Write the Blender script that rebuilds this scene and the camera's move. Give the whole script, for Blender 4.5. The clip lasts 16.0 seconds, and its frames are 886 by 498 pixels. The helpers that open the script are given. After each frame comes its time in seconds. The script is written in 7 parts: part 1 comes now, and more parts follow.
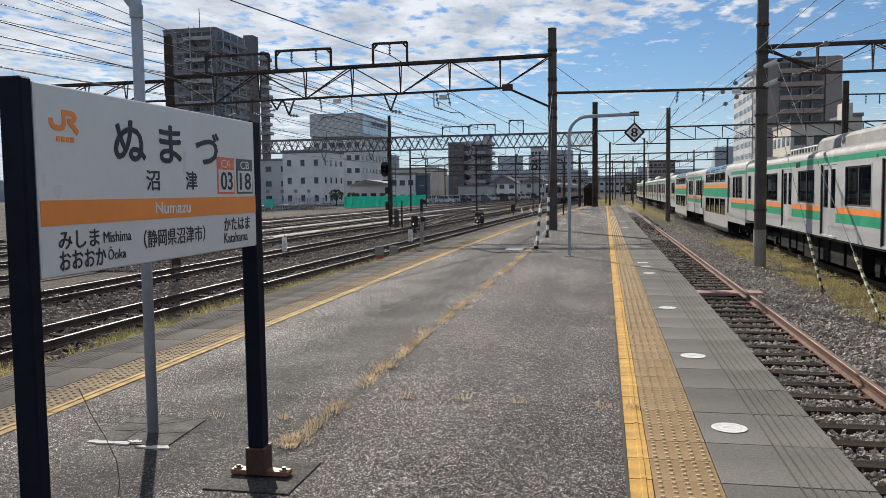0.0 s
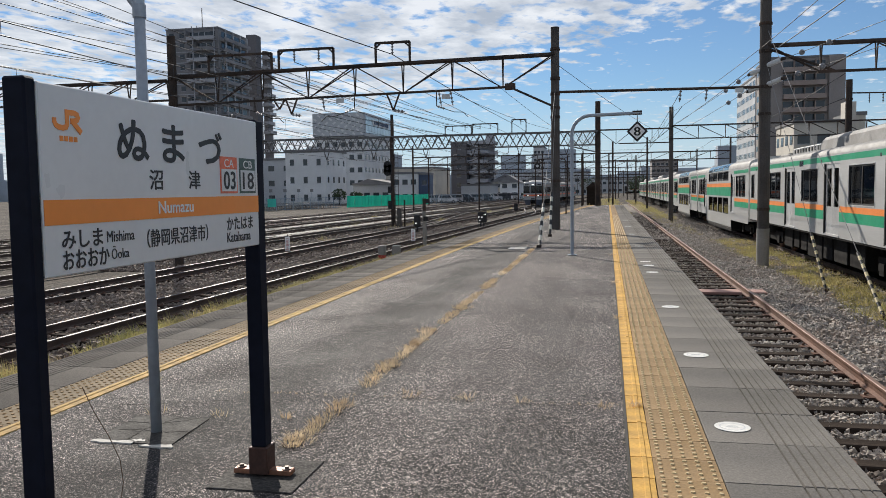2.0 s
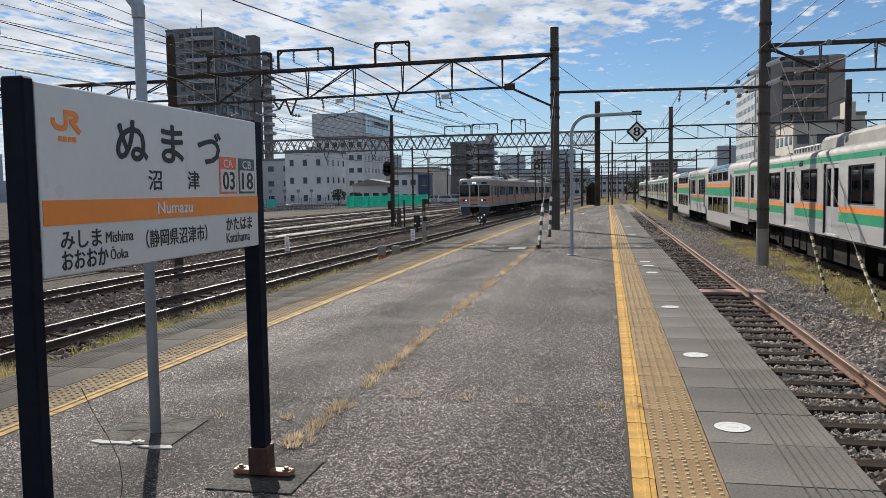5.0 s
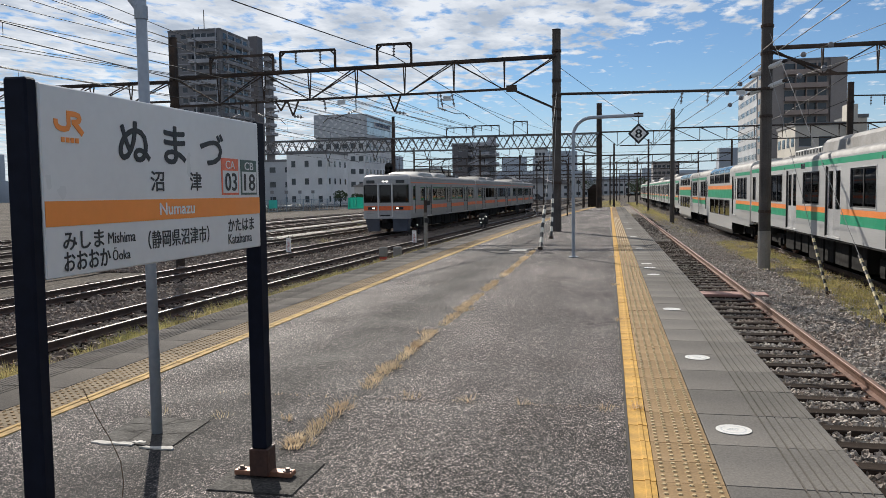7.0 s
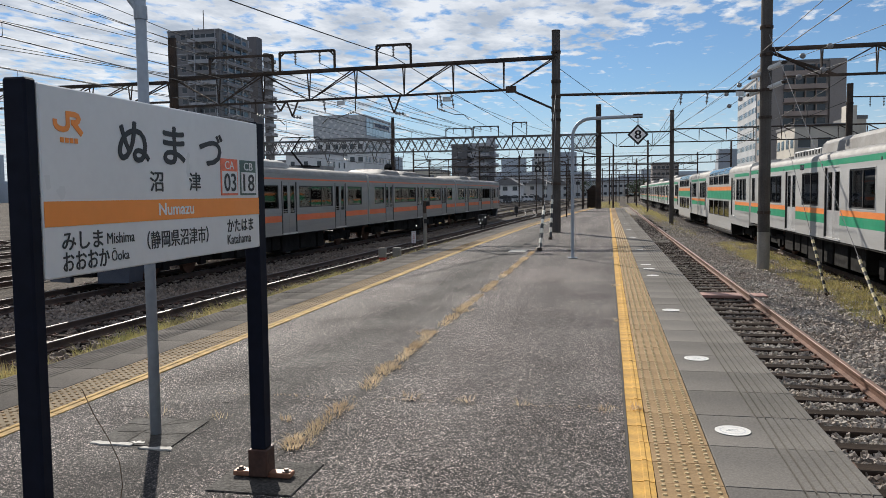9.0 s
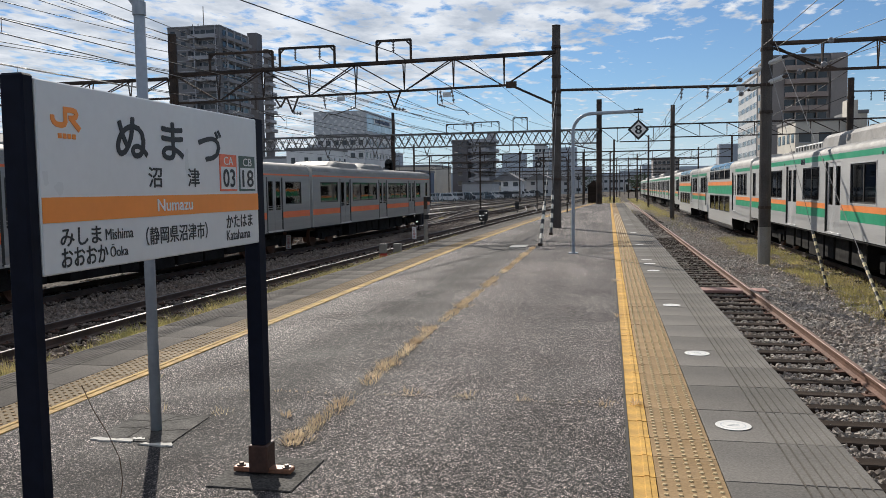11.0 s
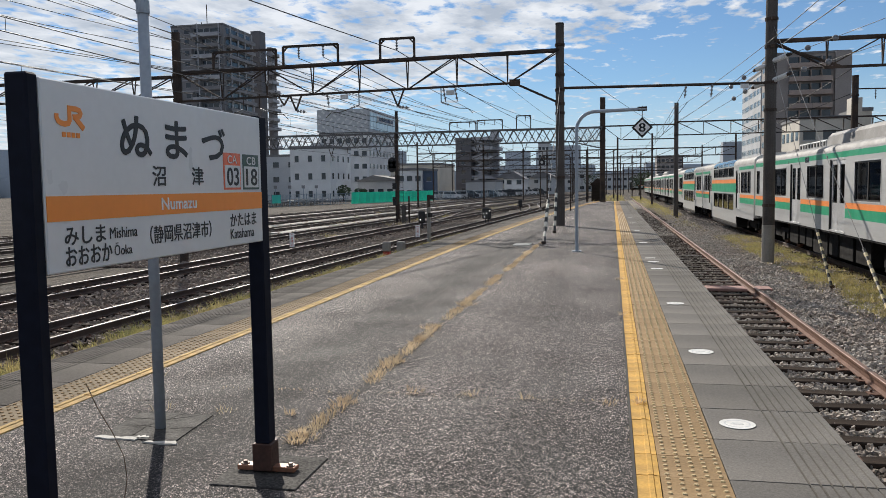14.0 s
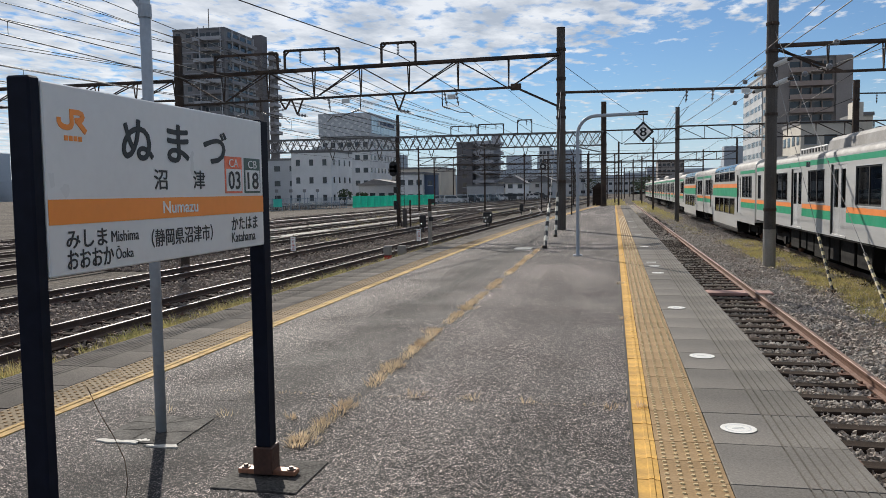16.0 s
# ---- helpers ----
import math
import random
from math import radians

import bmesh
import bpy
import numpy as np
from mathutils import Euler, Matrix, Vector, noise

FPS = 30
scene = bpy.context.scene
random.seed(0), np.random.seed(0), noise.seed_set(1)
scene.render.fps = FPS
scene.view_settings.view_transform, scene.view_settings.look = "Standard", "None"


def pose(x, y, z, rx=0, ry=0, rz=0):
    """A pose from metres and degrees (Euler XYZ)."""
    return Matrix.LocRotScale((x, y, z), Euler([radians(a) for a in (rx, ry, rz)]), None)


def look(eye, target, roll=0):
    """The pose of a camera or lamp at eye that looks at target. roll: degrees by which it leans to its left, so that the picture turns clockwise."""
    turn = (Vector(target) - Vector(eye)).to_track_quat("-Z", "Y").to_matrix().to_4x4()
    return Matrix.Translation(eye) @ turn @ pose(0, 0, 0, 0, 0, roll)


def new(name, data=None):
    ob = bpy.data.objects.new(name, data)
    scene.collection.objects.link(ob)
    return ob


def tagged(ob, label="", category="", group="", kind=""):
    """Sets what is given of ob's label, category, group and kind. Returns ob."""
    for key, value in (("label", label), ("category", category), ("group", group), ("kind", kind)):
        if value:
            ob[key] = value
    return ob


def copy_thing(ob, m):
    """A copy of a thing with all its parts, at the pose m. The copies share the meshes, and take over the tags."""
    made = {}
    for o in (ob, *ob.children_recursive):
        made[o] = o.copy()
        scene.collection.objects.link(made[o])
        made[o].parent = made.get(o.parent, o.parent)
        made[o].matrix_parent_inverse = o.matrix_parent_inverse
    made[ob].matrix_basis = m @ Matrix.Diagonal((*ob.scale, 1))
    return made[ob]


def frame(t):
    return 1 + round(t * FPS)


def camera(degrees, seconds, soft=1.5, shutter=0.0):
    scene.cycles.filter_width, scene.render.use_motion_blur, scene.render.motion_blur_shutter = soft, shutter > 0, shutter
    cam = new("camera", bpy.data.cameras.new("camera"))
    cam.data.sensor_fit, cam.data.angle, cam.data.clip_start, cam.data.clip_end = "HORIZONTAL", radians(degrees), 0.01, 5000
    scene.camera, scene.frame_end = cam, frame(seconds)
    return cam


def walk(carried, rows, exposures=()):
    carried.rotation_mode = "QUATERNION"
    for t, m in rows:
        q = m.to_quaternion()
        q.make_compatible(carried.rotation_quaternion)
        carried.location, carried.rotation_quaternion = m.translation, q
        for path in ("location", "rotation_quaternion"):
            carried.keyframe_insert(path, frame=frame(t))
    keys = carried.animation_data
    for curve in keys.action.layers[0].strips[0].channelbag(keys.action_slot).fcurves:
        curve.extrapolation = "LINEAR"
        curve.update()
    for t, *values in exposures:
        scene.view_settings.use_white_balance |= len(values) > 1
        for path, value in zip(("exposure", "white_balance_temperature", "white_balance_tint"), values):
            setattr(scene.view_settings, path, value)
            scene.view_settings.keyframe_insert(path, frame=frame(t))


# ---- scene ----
cam = camera(57.64, 16.0, soft=0.5)
PATH = [
    (0.0, 0.0000, 0.0000, 1.3371, 85.897, 0.781, 11.331),
    (0.5, -0.0012, 0.0022, 1.3374, 85.827, 0.802, 11.388),
    (1.0, -0.0009, 0.0017, 1.3365, 85.782, 0.801, 11.378),
    (1.5, 0.0019, -0.0026, 1.3376, 85.798, 0.834, 11.454),
    (2.0, 0.0005, -0.0012, 1.3366, 85.849, 0.842, 11.525),
    (2.5, -0.0009, -0.0013, 1.3380, 85.838, 0.785, 11.513),
    (3.0, -0.0013, -0.0001, 1.3372, 85.839, 0.781, 11.448),
    (3.5, -0.0003, 0.0011, 1.3369, 85.821, 0.833, 11.388),
    (4.0, 0.0013, 0.0016, 1.3361, 85.820, 0.882, 11.383),
    (6.5, -0.0012, 0.0035, 1.3367, 85.969, 0.792, 11.659),
    (7.0, -0.0009, 0.0019, 1.3375, 85.972, 0.732, 11.610),
    (7.5, -0.0026, 0.0025, 1.3370, 85.997, 0.712, 11.563),
    (8.0, -0.0015, -0.0003, 1.3376, 86.038, 0.656, 11.552),
    (8.5, -0.0011, 0.0002, 1.3361, 86.094, 0.631, 11.580),
    (9.0, -0.0006, 0.0021, 1.3370, 86.028, 0.670, 11.565),
    (11.5, 0.0034, 0.0107, 1.3344, 85.628, 0.861, 11.635),
    (12.0, 0.0025, 0.0121, 1.3351, 85.524, 0.856, 11.690),
    (12.5, 0.0021, 0.0109, 1.3346, 85.480, 0.825, 11.679),
    (13.0, 0.0042, 0.0126, 1.3347, 85.394, 0.819, 11.735),
    (13.5, 0.0027, 0.0117, 1.3353, 85.429, 0.860, 11.805),
    (14.0, 0.0012, 0.0108, 1.3362, 85.593, 0.851, 11.848),
    (14.5, 0.0020, 0.0096, 1.3366, 85.698, 0.783, 11.871),
    (15.0, 0.0016, 0.0085, 1.3365, 85.760, 0.758, 11.877),
    (15.5, 0.0020, 0.0066, 1.3358, 85.834, 0.737, 11.910),
    (16.0, 0.0020, 0.0077, 1.3355, 85.880, 0.785, 11.926),
]

walk(cam, [(t, pose(x, y, z, rx, ry, rz)) for t, x, y, z, rx, ry, rz in PATH])

# ---- sky, sun, exposure ----
SUN_AZIMUTH = radians(29.4)      # to the left of the platform's direction
SUN_HEIGHT = radians(30.0)
scene.view_settings.exposure = 0.10


def build_sky():
    world = bpy.data.worlds.new("sky")
    scene.world = world
    world.use_nodes = True
    nt = world.node_tree
    nt.nodes.clear()
    n, l = nt.nodes.new, nt.links.new
    out = n("ShaderNodeOutputWorld")
    back = n("ShaderNodeBackground")
    back.inputs["Strength"].default_value = 0.072
    sky = n("ShaderNodeTexSky")
    sky.sky_type = "NISHITA"
    sky.sun_disc = False
    sky.sun_elevation = SUN_HEIGHT
    sky.sun_rotation = -SUN_AZIMUTH
    sky.air_density = 1.0
    sky.dust_density = 0.0
    sky.ozone_density = 3.0
    # a thin layer of broken cloud, spread over a plane high above
    co = n("ShaderNodeTexCoord")
    sep = n("ShaderNodeSeparateXYZ")
    l(co.outputs["Generated"], sep.inputs[0])

    def math_node(op, a, b=0.0, clamp=False):
        m = n("ShaderNodeMath")
        m.operation = op
        m.use_clamp = clamp
        for k, v in enumerate((a, b)):
            if isinstance(v, (int, float)):
                m.inputs[k].default_value = v
            else:
                l(v, m.inputs[k])
        return m.outputs[0]

    up = math_node("MAXIMUM", math_node("ADD", sep.outputs["Z"], 0.04), 0.03)
    u = math_node("DIVIDE", sep.outputs["X"], up)
    v = math_node("DIVIDE", sep.outputs["Y"], up)
    comb = n("ShaderNodeCombineXYZ")
    l(u, comb.inputs[0])
    l(v, comb.inputs[1])

    def cloud_noise(scale, detail, rough, stretch, offset):
        mp = n("ShaderNodeMapping")
        mp.inputs["Scale"].default_value = (scale * stretch, scale, 1)
        mp.inputs["Location"].default_value = (offset, offset * 0.7, 0)
        mp.inputs["Rotation"].default_value = (0, 0, 0.12)
        l(comb.outputs[0], mp.inputs[0])
        t = n("ShaderNodeTexNoise")
        t.inputs["Scale"].default_value = 1.0
        t.inputs["Detail"].default_value = detail
        t.inputs["Roughness"].default_value = rough
        l(mp.outputs[0], t.inputs["Vector"])
        return t.outputs["Fac"]

    big = cloud_noise(0.62, 3, 0.5, 1.0, 3.1)
    flock = cloud_noise(5.6, 5, 0.55, 1.5, 7.3)
    shade = cloud_noise(1.9, 5, 0.6, 1.5, 21.7)
    # the cover lies to the west of a slanting edge, with a few loose flocks beyond it
    across = math_node("ADD", math_node("ADD", u, math_node("MULTIPLY", v, 0.61)), -2.43)
    side = math_node("MINIMUM", math_node("MAXIMUM", math_node("MULTIPLY", across, -0.15), -0.13), 0.07)
    dens = math_node("ADD", math_node("MULTIPLY", big, 0.42), math_node("MULTIPLY", flock, 0.88))
    # unseen sky behind the camera: cloud thinned there to lower the fill light
    behind = math_node("MINIMUM", math_node("MAXIMUM", math_node("MULTIPLY", math_node("SUBTRACT", v, 1.0), -0.14), 0.0), 0.055)
    dens = math_node("SUBTRACT", math_node("ADD", dens, side), behind)
    ramp = n("ShaderNodeValToRGB")
    ramp.color_ramp.elements[0].position = 0.595
    ramp.color_ramp.elements[0].color = (0, 0, 0, 1)
    ramp.color_ramp.elements[1].position = 0.72
    ramp.color_ramp.elements[1].color = (1, 1, 1, 1)
    l(dens, ramp.inputs[0])
    cloud = n("ShaderNodeMixRGB")
    cloud.inputs[1].default_value = (6.2, 6.8, 7.7, 1)
    cloud.inputs[2].default_value = (11.8, 12.0, 12.3, 1)
    spread = n("ShaderNodeMapRange")
    spread.inputs["From Min"].default_value = 0.36
    spread.inputs["From Max"].default_value = 0.62
    l(shade, spread.inputs["Value"])
    l(spread.outputs[0], cloud.inputs[0])
    mix = n("ShaderNodeMixRGB")
    l(math_node("MULTIPLY", ramp.outputs[0], 0.88), mix.inputs[0])
    # clear autumn air: a deep blue above, a pale haze low down
    blue = n("ShaderNodeMixRGB")
    blue.blend_type = "MULTIPLY"
    blue.inputs[0].default_value = 1.0
    blue.inputs[2].default_value = (0.83, 0.96, 1.12, 1)
    l(sky.outputs[0], blue.inputs[1])
    haze = n("ShaderNodeMixRGB")
    haze.inputs[2].default_value = (7.0, 8.7, 10.7, 1)
    low = math_node("SUBTRACT", 0.80, math_node("MULTIPLY", sep.outputs["Z"], 6.5), True)
    l(low, haze.inputs[0])
    l(blue.outputs[0], haze.inputs[1])
    l(haze.outputs[0], mix.inputs[1])
    l(cloud.outputs[0], mix.inputs[2])
    l(mix.outputs[0], back.inputs["Color"])
    l(back.outputs[0], out.inputs["Surface"])


build_sky()
sun_data = bpy.data.lights.new("sun", "SUN")
sun_data.energy = 5.0
sun_data.angle = radians(0.53)
sun_data.color = (1.0, 0.93, 0.825)
sun = new("sun", sun_data)
sun.matrix_world = look((-math.sin(SUN_AZIMUTH) * math.cos(SUN_HEIGHT) * 100, math.cos(SUN_AZIMUTH) * math.cos(SUN_HEIGHT) * 100,
                         math.sin(SUN_HEIGHT) * 100), (0, 0, 0))

# ---- materials ----


def surface(name, base, rough=0.7, metal=0.0, coarse=(0.8, 0.15), fine=(40, 0.15), bump=0.0, bump_scale=60.0, tint=None,
            tint_amount=0.0, tint_scale=3.0, per_object=0.0, emit=0.0, spec=0.5, stretch=(1, 1, 1), voronoi=0.0, voronoi_scale=60):
    """A procedural surface: base colour varied at two scales, an optional stain colour, relief."""
    m = bpy.data.materials.new(name)
    m.use_nodes = True
    nt = m.node_tree
    n, l = nt.nodes.new, nt.links.new
    bsdf = nt.nodes["Principled BSDF"]
    bsdf.inputs["Roughness"].default_value = rough
    bsdf.inputs["Metallic"].default_value = metal
    bsdf.inputs["Specular IOR Level"].default_value = spec
    co = n("ShaderNodeTexCoord")
    mp = n("ShaderNodeMapping")
    mp.inputs["Scale"].default_value = stretch
    l(co.outputs["Object"], mp.inputs[0])

    def noise_fac(scale, detail=4, off=0.0):
        t = n("ShaderNodeTexNoise")
        t.inputs["Scale"].default_value = scale
        t.inputs["Detail"].default_value = detail
        l(mp.outputs[0], t.inputs["Vector"])
        return t.outputs["Fac"]

    def mult(a, lo, hi):
        r = n("ShaderNodeMapRange")
        r.inputs["From Min"].default_value = 0.3
        r.inputs["From Max"].default_value = 0.7
        r.inputs["To Min"].default_value = lo
        r.inputs["To Max"].default_value = hi
        l(a, r.inputs["Value"])
        return r.outputs[0]

    col = n("ShaderNodeRGB")
    col.outputs[0].default_value = (*base, 1)
    cur = col.outputs[0]
    if tint:
        mx = n("ShaderNodeMixRGB")
        mx.inputs[2].default_value = (*tint, 1)
        l(mult(noise_fac(tint_scale, 6), 0.0, tint_amount), mx.inputs[0])
        l(cur, mx.inputs[1])
        cur = mx.outputs[0]
    f1 = mult(noise_fac(coarse[0], 5), 1 - coarse[1], 1 + coarse[1])
    f2 = mult(noise_fac(fine[0], 3), 1 - fine[1], 1 + fine[1])
    mm = n("ShaderNodeMath")
    mm.operation = "MULTIPLY"
    l(f1, mm.inputs[0])
    l(f2, mm.inputs[1])
    val = mm.outputs[0]
    if per_object:
        oi = n("ShaderNodeObjectInfo")
        r = n("ShaderNodeMapRange")
        r.inputs["To Min"].default_value = 1 - per_object
        r.inputs["To Max"].default_value = 1 + per_object
        l(oi.outputs["Random"], r.inputs["Value"])
        m2 = n("ShaderNodeMath")
        m2.operation = "MULTIPLY"
        l(val, m2.inputs[0])
        l(r.outputs[0], m2.inputs[1])
        val = m2.outputs[0]
    if voronoi:
        vo = n("ShaderNodeTexVoronoi")
        vo.inputs["Scale"].default_value = voronoi_scale
        l(mp.outputs[0], vo.inputs["Vector"])
        sp = n("ShaderNodeSeparateXYZ")
        l(vo.outputs["Color"], sp.inputs[0])
        m3 = n("ShaderNodeMath")
        m3.operation = "MULTIPLY"
        r = n("ShaderNodeMapRange")
        r.inputs["To Min"].default_value = 1 - voronoi
        r.inputs["To Max"].default_value = 1 + voronoi
        l(sp.outputs[0], r.inputs["Value"])
        l(val, m3.inputs[0])
        l(r.outputs[0], m3.inputs[1])
        val = m3.outputs[0]
    vm = n("ShaderNodeVectorMath")
    vm.operation = "SCALE"
    l(cur, vm.inputs[0])
    l(val, vm.inputs["Scale"])
    l(vm.outputs[0], bsdf.inputs["Base Color"])
    rr = mult(noise_fac(coarse[0] * 3, 4), max(rough - 0.08, 0.02), min(rough + 0.08, 1.0))
    l(rr, bsdf.inputs["Roughness"])
    if bump:
        b = n("ShaderNodeBump")
        b.inputs["Strength"].default_value = min(bump, 1.0)
        b.inputs["Distance"].default_value = 0.01
        l(noise_fac(bump_scale, 5), b.inputs["Height"])
        l(b.outputs[0], bsdf.inputs["Normal"])
    if emit:
        bsdf.inputs["Emission Color"].default_value = (*base, 1)
        bsdf.inputs["Emission Strength"].default_value = emit
    return m


def glass(name, tint=0.35, colour=(0.75, 0.85, 0.85)):
    """Tinted window glass: light passes through, the face mirrors."""
    m = bpy.data.materials.new(name)
    m.use_nodes = True
    nt = m.node_tree
    nt.nodes.remove(nt.nodes["Principled BSDF"])
    n, l = nt.nodes.new, nt.links.new
    tr = n("ShaderNodeBsdfTransparent")
    tr.inputs[0].default_value = (*[c * tint for c in colour], 1)
    gl = n("ShaderNodeBsdfGlossy")
    gl.inputs["Roughness"].default_value = 0.03
    fr = n("ShaderNodeFresnel")
    fr.inputs["IOR"].default_value = 1.5
    mx = n("ShaderNodeMixShader")
    l(fr.outputs[0], mx.inputs[0])
    l(tr.outputs[0], mx.inputs[1])
    l(gl.outputs[0], mx.inputs[2])
    l(mx.outputs[0], nt.nodes["Material Output"].inputs["Surface"])
    return m



def asphalt_material():
    """Coarse worn asphalt: pale single stones in dark binder, lengthwise dark wheel marks, soft stains."""
    m = surface("platform asphalt", (0.208, 0.180, 0.171), 0.8, coarse=(0.5, 0.22), fine=(26, 0.3), tint=(0.09, 0.080, 0.076), tint_amount=0.6,
                tint_scale=0.45, spec=0.25)
    nt = m.node_tree
    n, l = nt.nodes.new, nt.links.new
    bsdf = nt.nodes["Principled BSDF"]
    co = n("ShaderNodeTexCoord")
    vo = n("ShaderNodeTexVoronoi")
    vo.inputs["Scale"].default_value = 260
    lay = n("ShaderNodeMapping")
    lay.inputs["Scale"].default_value = (1.0, 0.55, 1.0)
    l(co.outputs["Object"], lay.inputs[0])
    l(lay.outputs[0], vo.inputs["Vector"])
    sp = n("ShaderNodeSeparateXYZ")
    l(vo.outputs["Color"], sp.inputs[0])
    ramp = n("ShaderNodeValToRGB")
    ramp.color_ramp.interpolation = "CONSTANT"
    e = ramp.color_ramp.elements
    e[0].position, e[0].color = 0.0, (0.07, 0.07, 0.07, 1)
    e[1].position, e[1].color = 0.55, (0.60, 0.60, 0.60, 1)
    for pos, v in ((0.76, 1.7), (0.91, 4.1)):
        k = e.new(pos)
        k.color = (v, v * 0.99, v * 0.985, 1)
    l(sp.outputs[0], ramp.inputs[0])
    mp = n("ShaderNodeMapping")
    mp.inputs["Scale"].default_value = (1.5, 0.13, 1)
    mp.inputs["Location"].default_value = (0.4, 2.0, 0)
    l(co.outputs["Object"], mp.inputs[0])
    st = n("ShaderNodeTexNoise")
    st.inputs["Scale"].default_value = 1.0
    st.inputs["Detail"].default_value = 5
    l(mp.outputs[0], st.inputs["Vector"])
    mr = n("ShaderNodeMapRange")
    for key, v in (("From Min", 0.36), ("From Max", 0.60), ("To Min", 0.62), ("To Max", 1.12)):
        mr.inputs[key].default_value = v
    l(st.outputs["Fac"], mr.inputs["Value"])
    first = bsdf.inputs["Base Color"].links[0].from_socket
    m1 = n("ShaderNodeVectorMath")
    m1.operation = "MULTIPLY"
    l(first, m1.inputs[0])
    l(ramp.outputs[0], m1.inputs[1])
    m2 = n("ShaderNodeVectorMath")
    m2.operation = "SCALE"
    l(m1.outputs[0], m2.inputs[0])
    l(mr.outputs[0], m2.inputs["Scale"])
    # coarse clusters of stones and open pits that still show some way off
    v2 = n("ShaderNodeTexVoronoi")
    v2.inputs["Scale"].default_value = 70
    l(co.outputs["Object"], v2.inputs["Vector"])
    s2 = n("ShaderNodeSeparateXYZ")
    l(v2.outputs["Color"], s2.inputs[0])
    r2 = n("ShaderNodeValToRGB")
    r2.color_ramp.interpolation = "CONSTANT"
    e = r2.color_ramp.elements
    e[0].position, e[0].color = 0.0, (0.45, 0.45, 0.45, 1)
    e[1].position, e[1].color = 0.30, (0.95, 0.95, 0.95, 1)
    k = e.new(0.82)
    k.color = (1.55, 1.52, 1.48, 1)
    l(s2.outputs[1], r2.inputs[0])
    m3 = n("ShaderNodeVectorMath")
    m3.operation = "MULTIPLY"
    l(m2.outputs[0], m3.inputs[0])
    l(r2.outputs[0], m3.inputs[1])
    # an old oily lane along the platform, west of the long crack
    sx = n("ShaderNodeSeparateXYZ")
    l(co.outputs["Object"], sx.inputs[0])
    wob = n("ShaderNodeTexNoise")
    wob.inputs["Scale"].default_value = 0.9
    wob.inputs["Detail"].default_value = 6
    l(co.outputs["Object"], wob.inputs["Vector"])

    def calc(op, p, q):
        nd = n("ShaderNodeMath")
        nd.operation = op
        for i, val in enumerate((p, q)):
            if isinstance(val, (int, float)):
                nd.inputs[i].default_value = val
            else:
                l(val, nd.inputs[i])
        return nd.outputs[0]
    off = calc("ADD", calc("ADD", sx.outputs[0], 2.55), calc("MULTIPLY", wob.outputs["Fac"], -0.6))
    lane = n("ShaderNodeMapRange")
    for key, v in (("From Min", 0.12), ("From Max", 0.48), ("To Min", 0.42), ("To Max", 1.0)):
        lane.inputs[key].default_value = v
    l(calc("ABSOLUTE", off, 0.0), lane.inputs["Value"])
    m4 = n("ShaderNodeVectorMath")
    m4.operation = "SCALE"
    l(m3.outputs[0], m4.inputs[0])
    l(lane.outputs[0], m4.inputs["Scale"])
    l(m4.outputs[0], bsdf.inputs["Base Color"])
    b = n("ShaderNodeBump")
    b.inputs["Strength"].default_value = 0.75
    b.inputs["Distance"].default_value = 0.006
    l(vo.outputs["Distance"], b.inputs["Height"])
    l(b.outputs[0], bsdf.inputs["Normal"])
    return m


def leaf_material(name, base, tint, amount):
    """Thin blades: light shines through them."""
    m = surface(name, base, 0.8, coarse=(1.2, 0.3), fine=(12, 0.25), tint=tint, tint_amount=amount, tint_scale=1.3, spec=0.2)
    nt = m.node_tree
    bsdf = nt.nodes["Principled BSDF"]
    tr = nt.nodes.new("ShaderNodeBsdfTranslucent")
    nt.links.new(bsdf.inputs["Base Color"].links[0].from_socket, tr.inputs["Color"])
    mx = nt.nodes.new("ShaderNodeMixShader")
    mx.inputs[0].default_value = 0.5
    nt.links.new(bsdf.outputs[0], mx.inputs[1])
    nt.links.new(tr.outputs[0], mx.inputs[2])
    nt.links.new(mx.outputs[0], nt.nodes["Material Output"].inputs["Surface"])
    return m


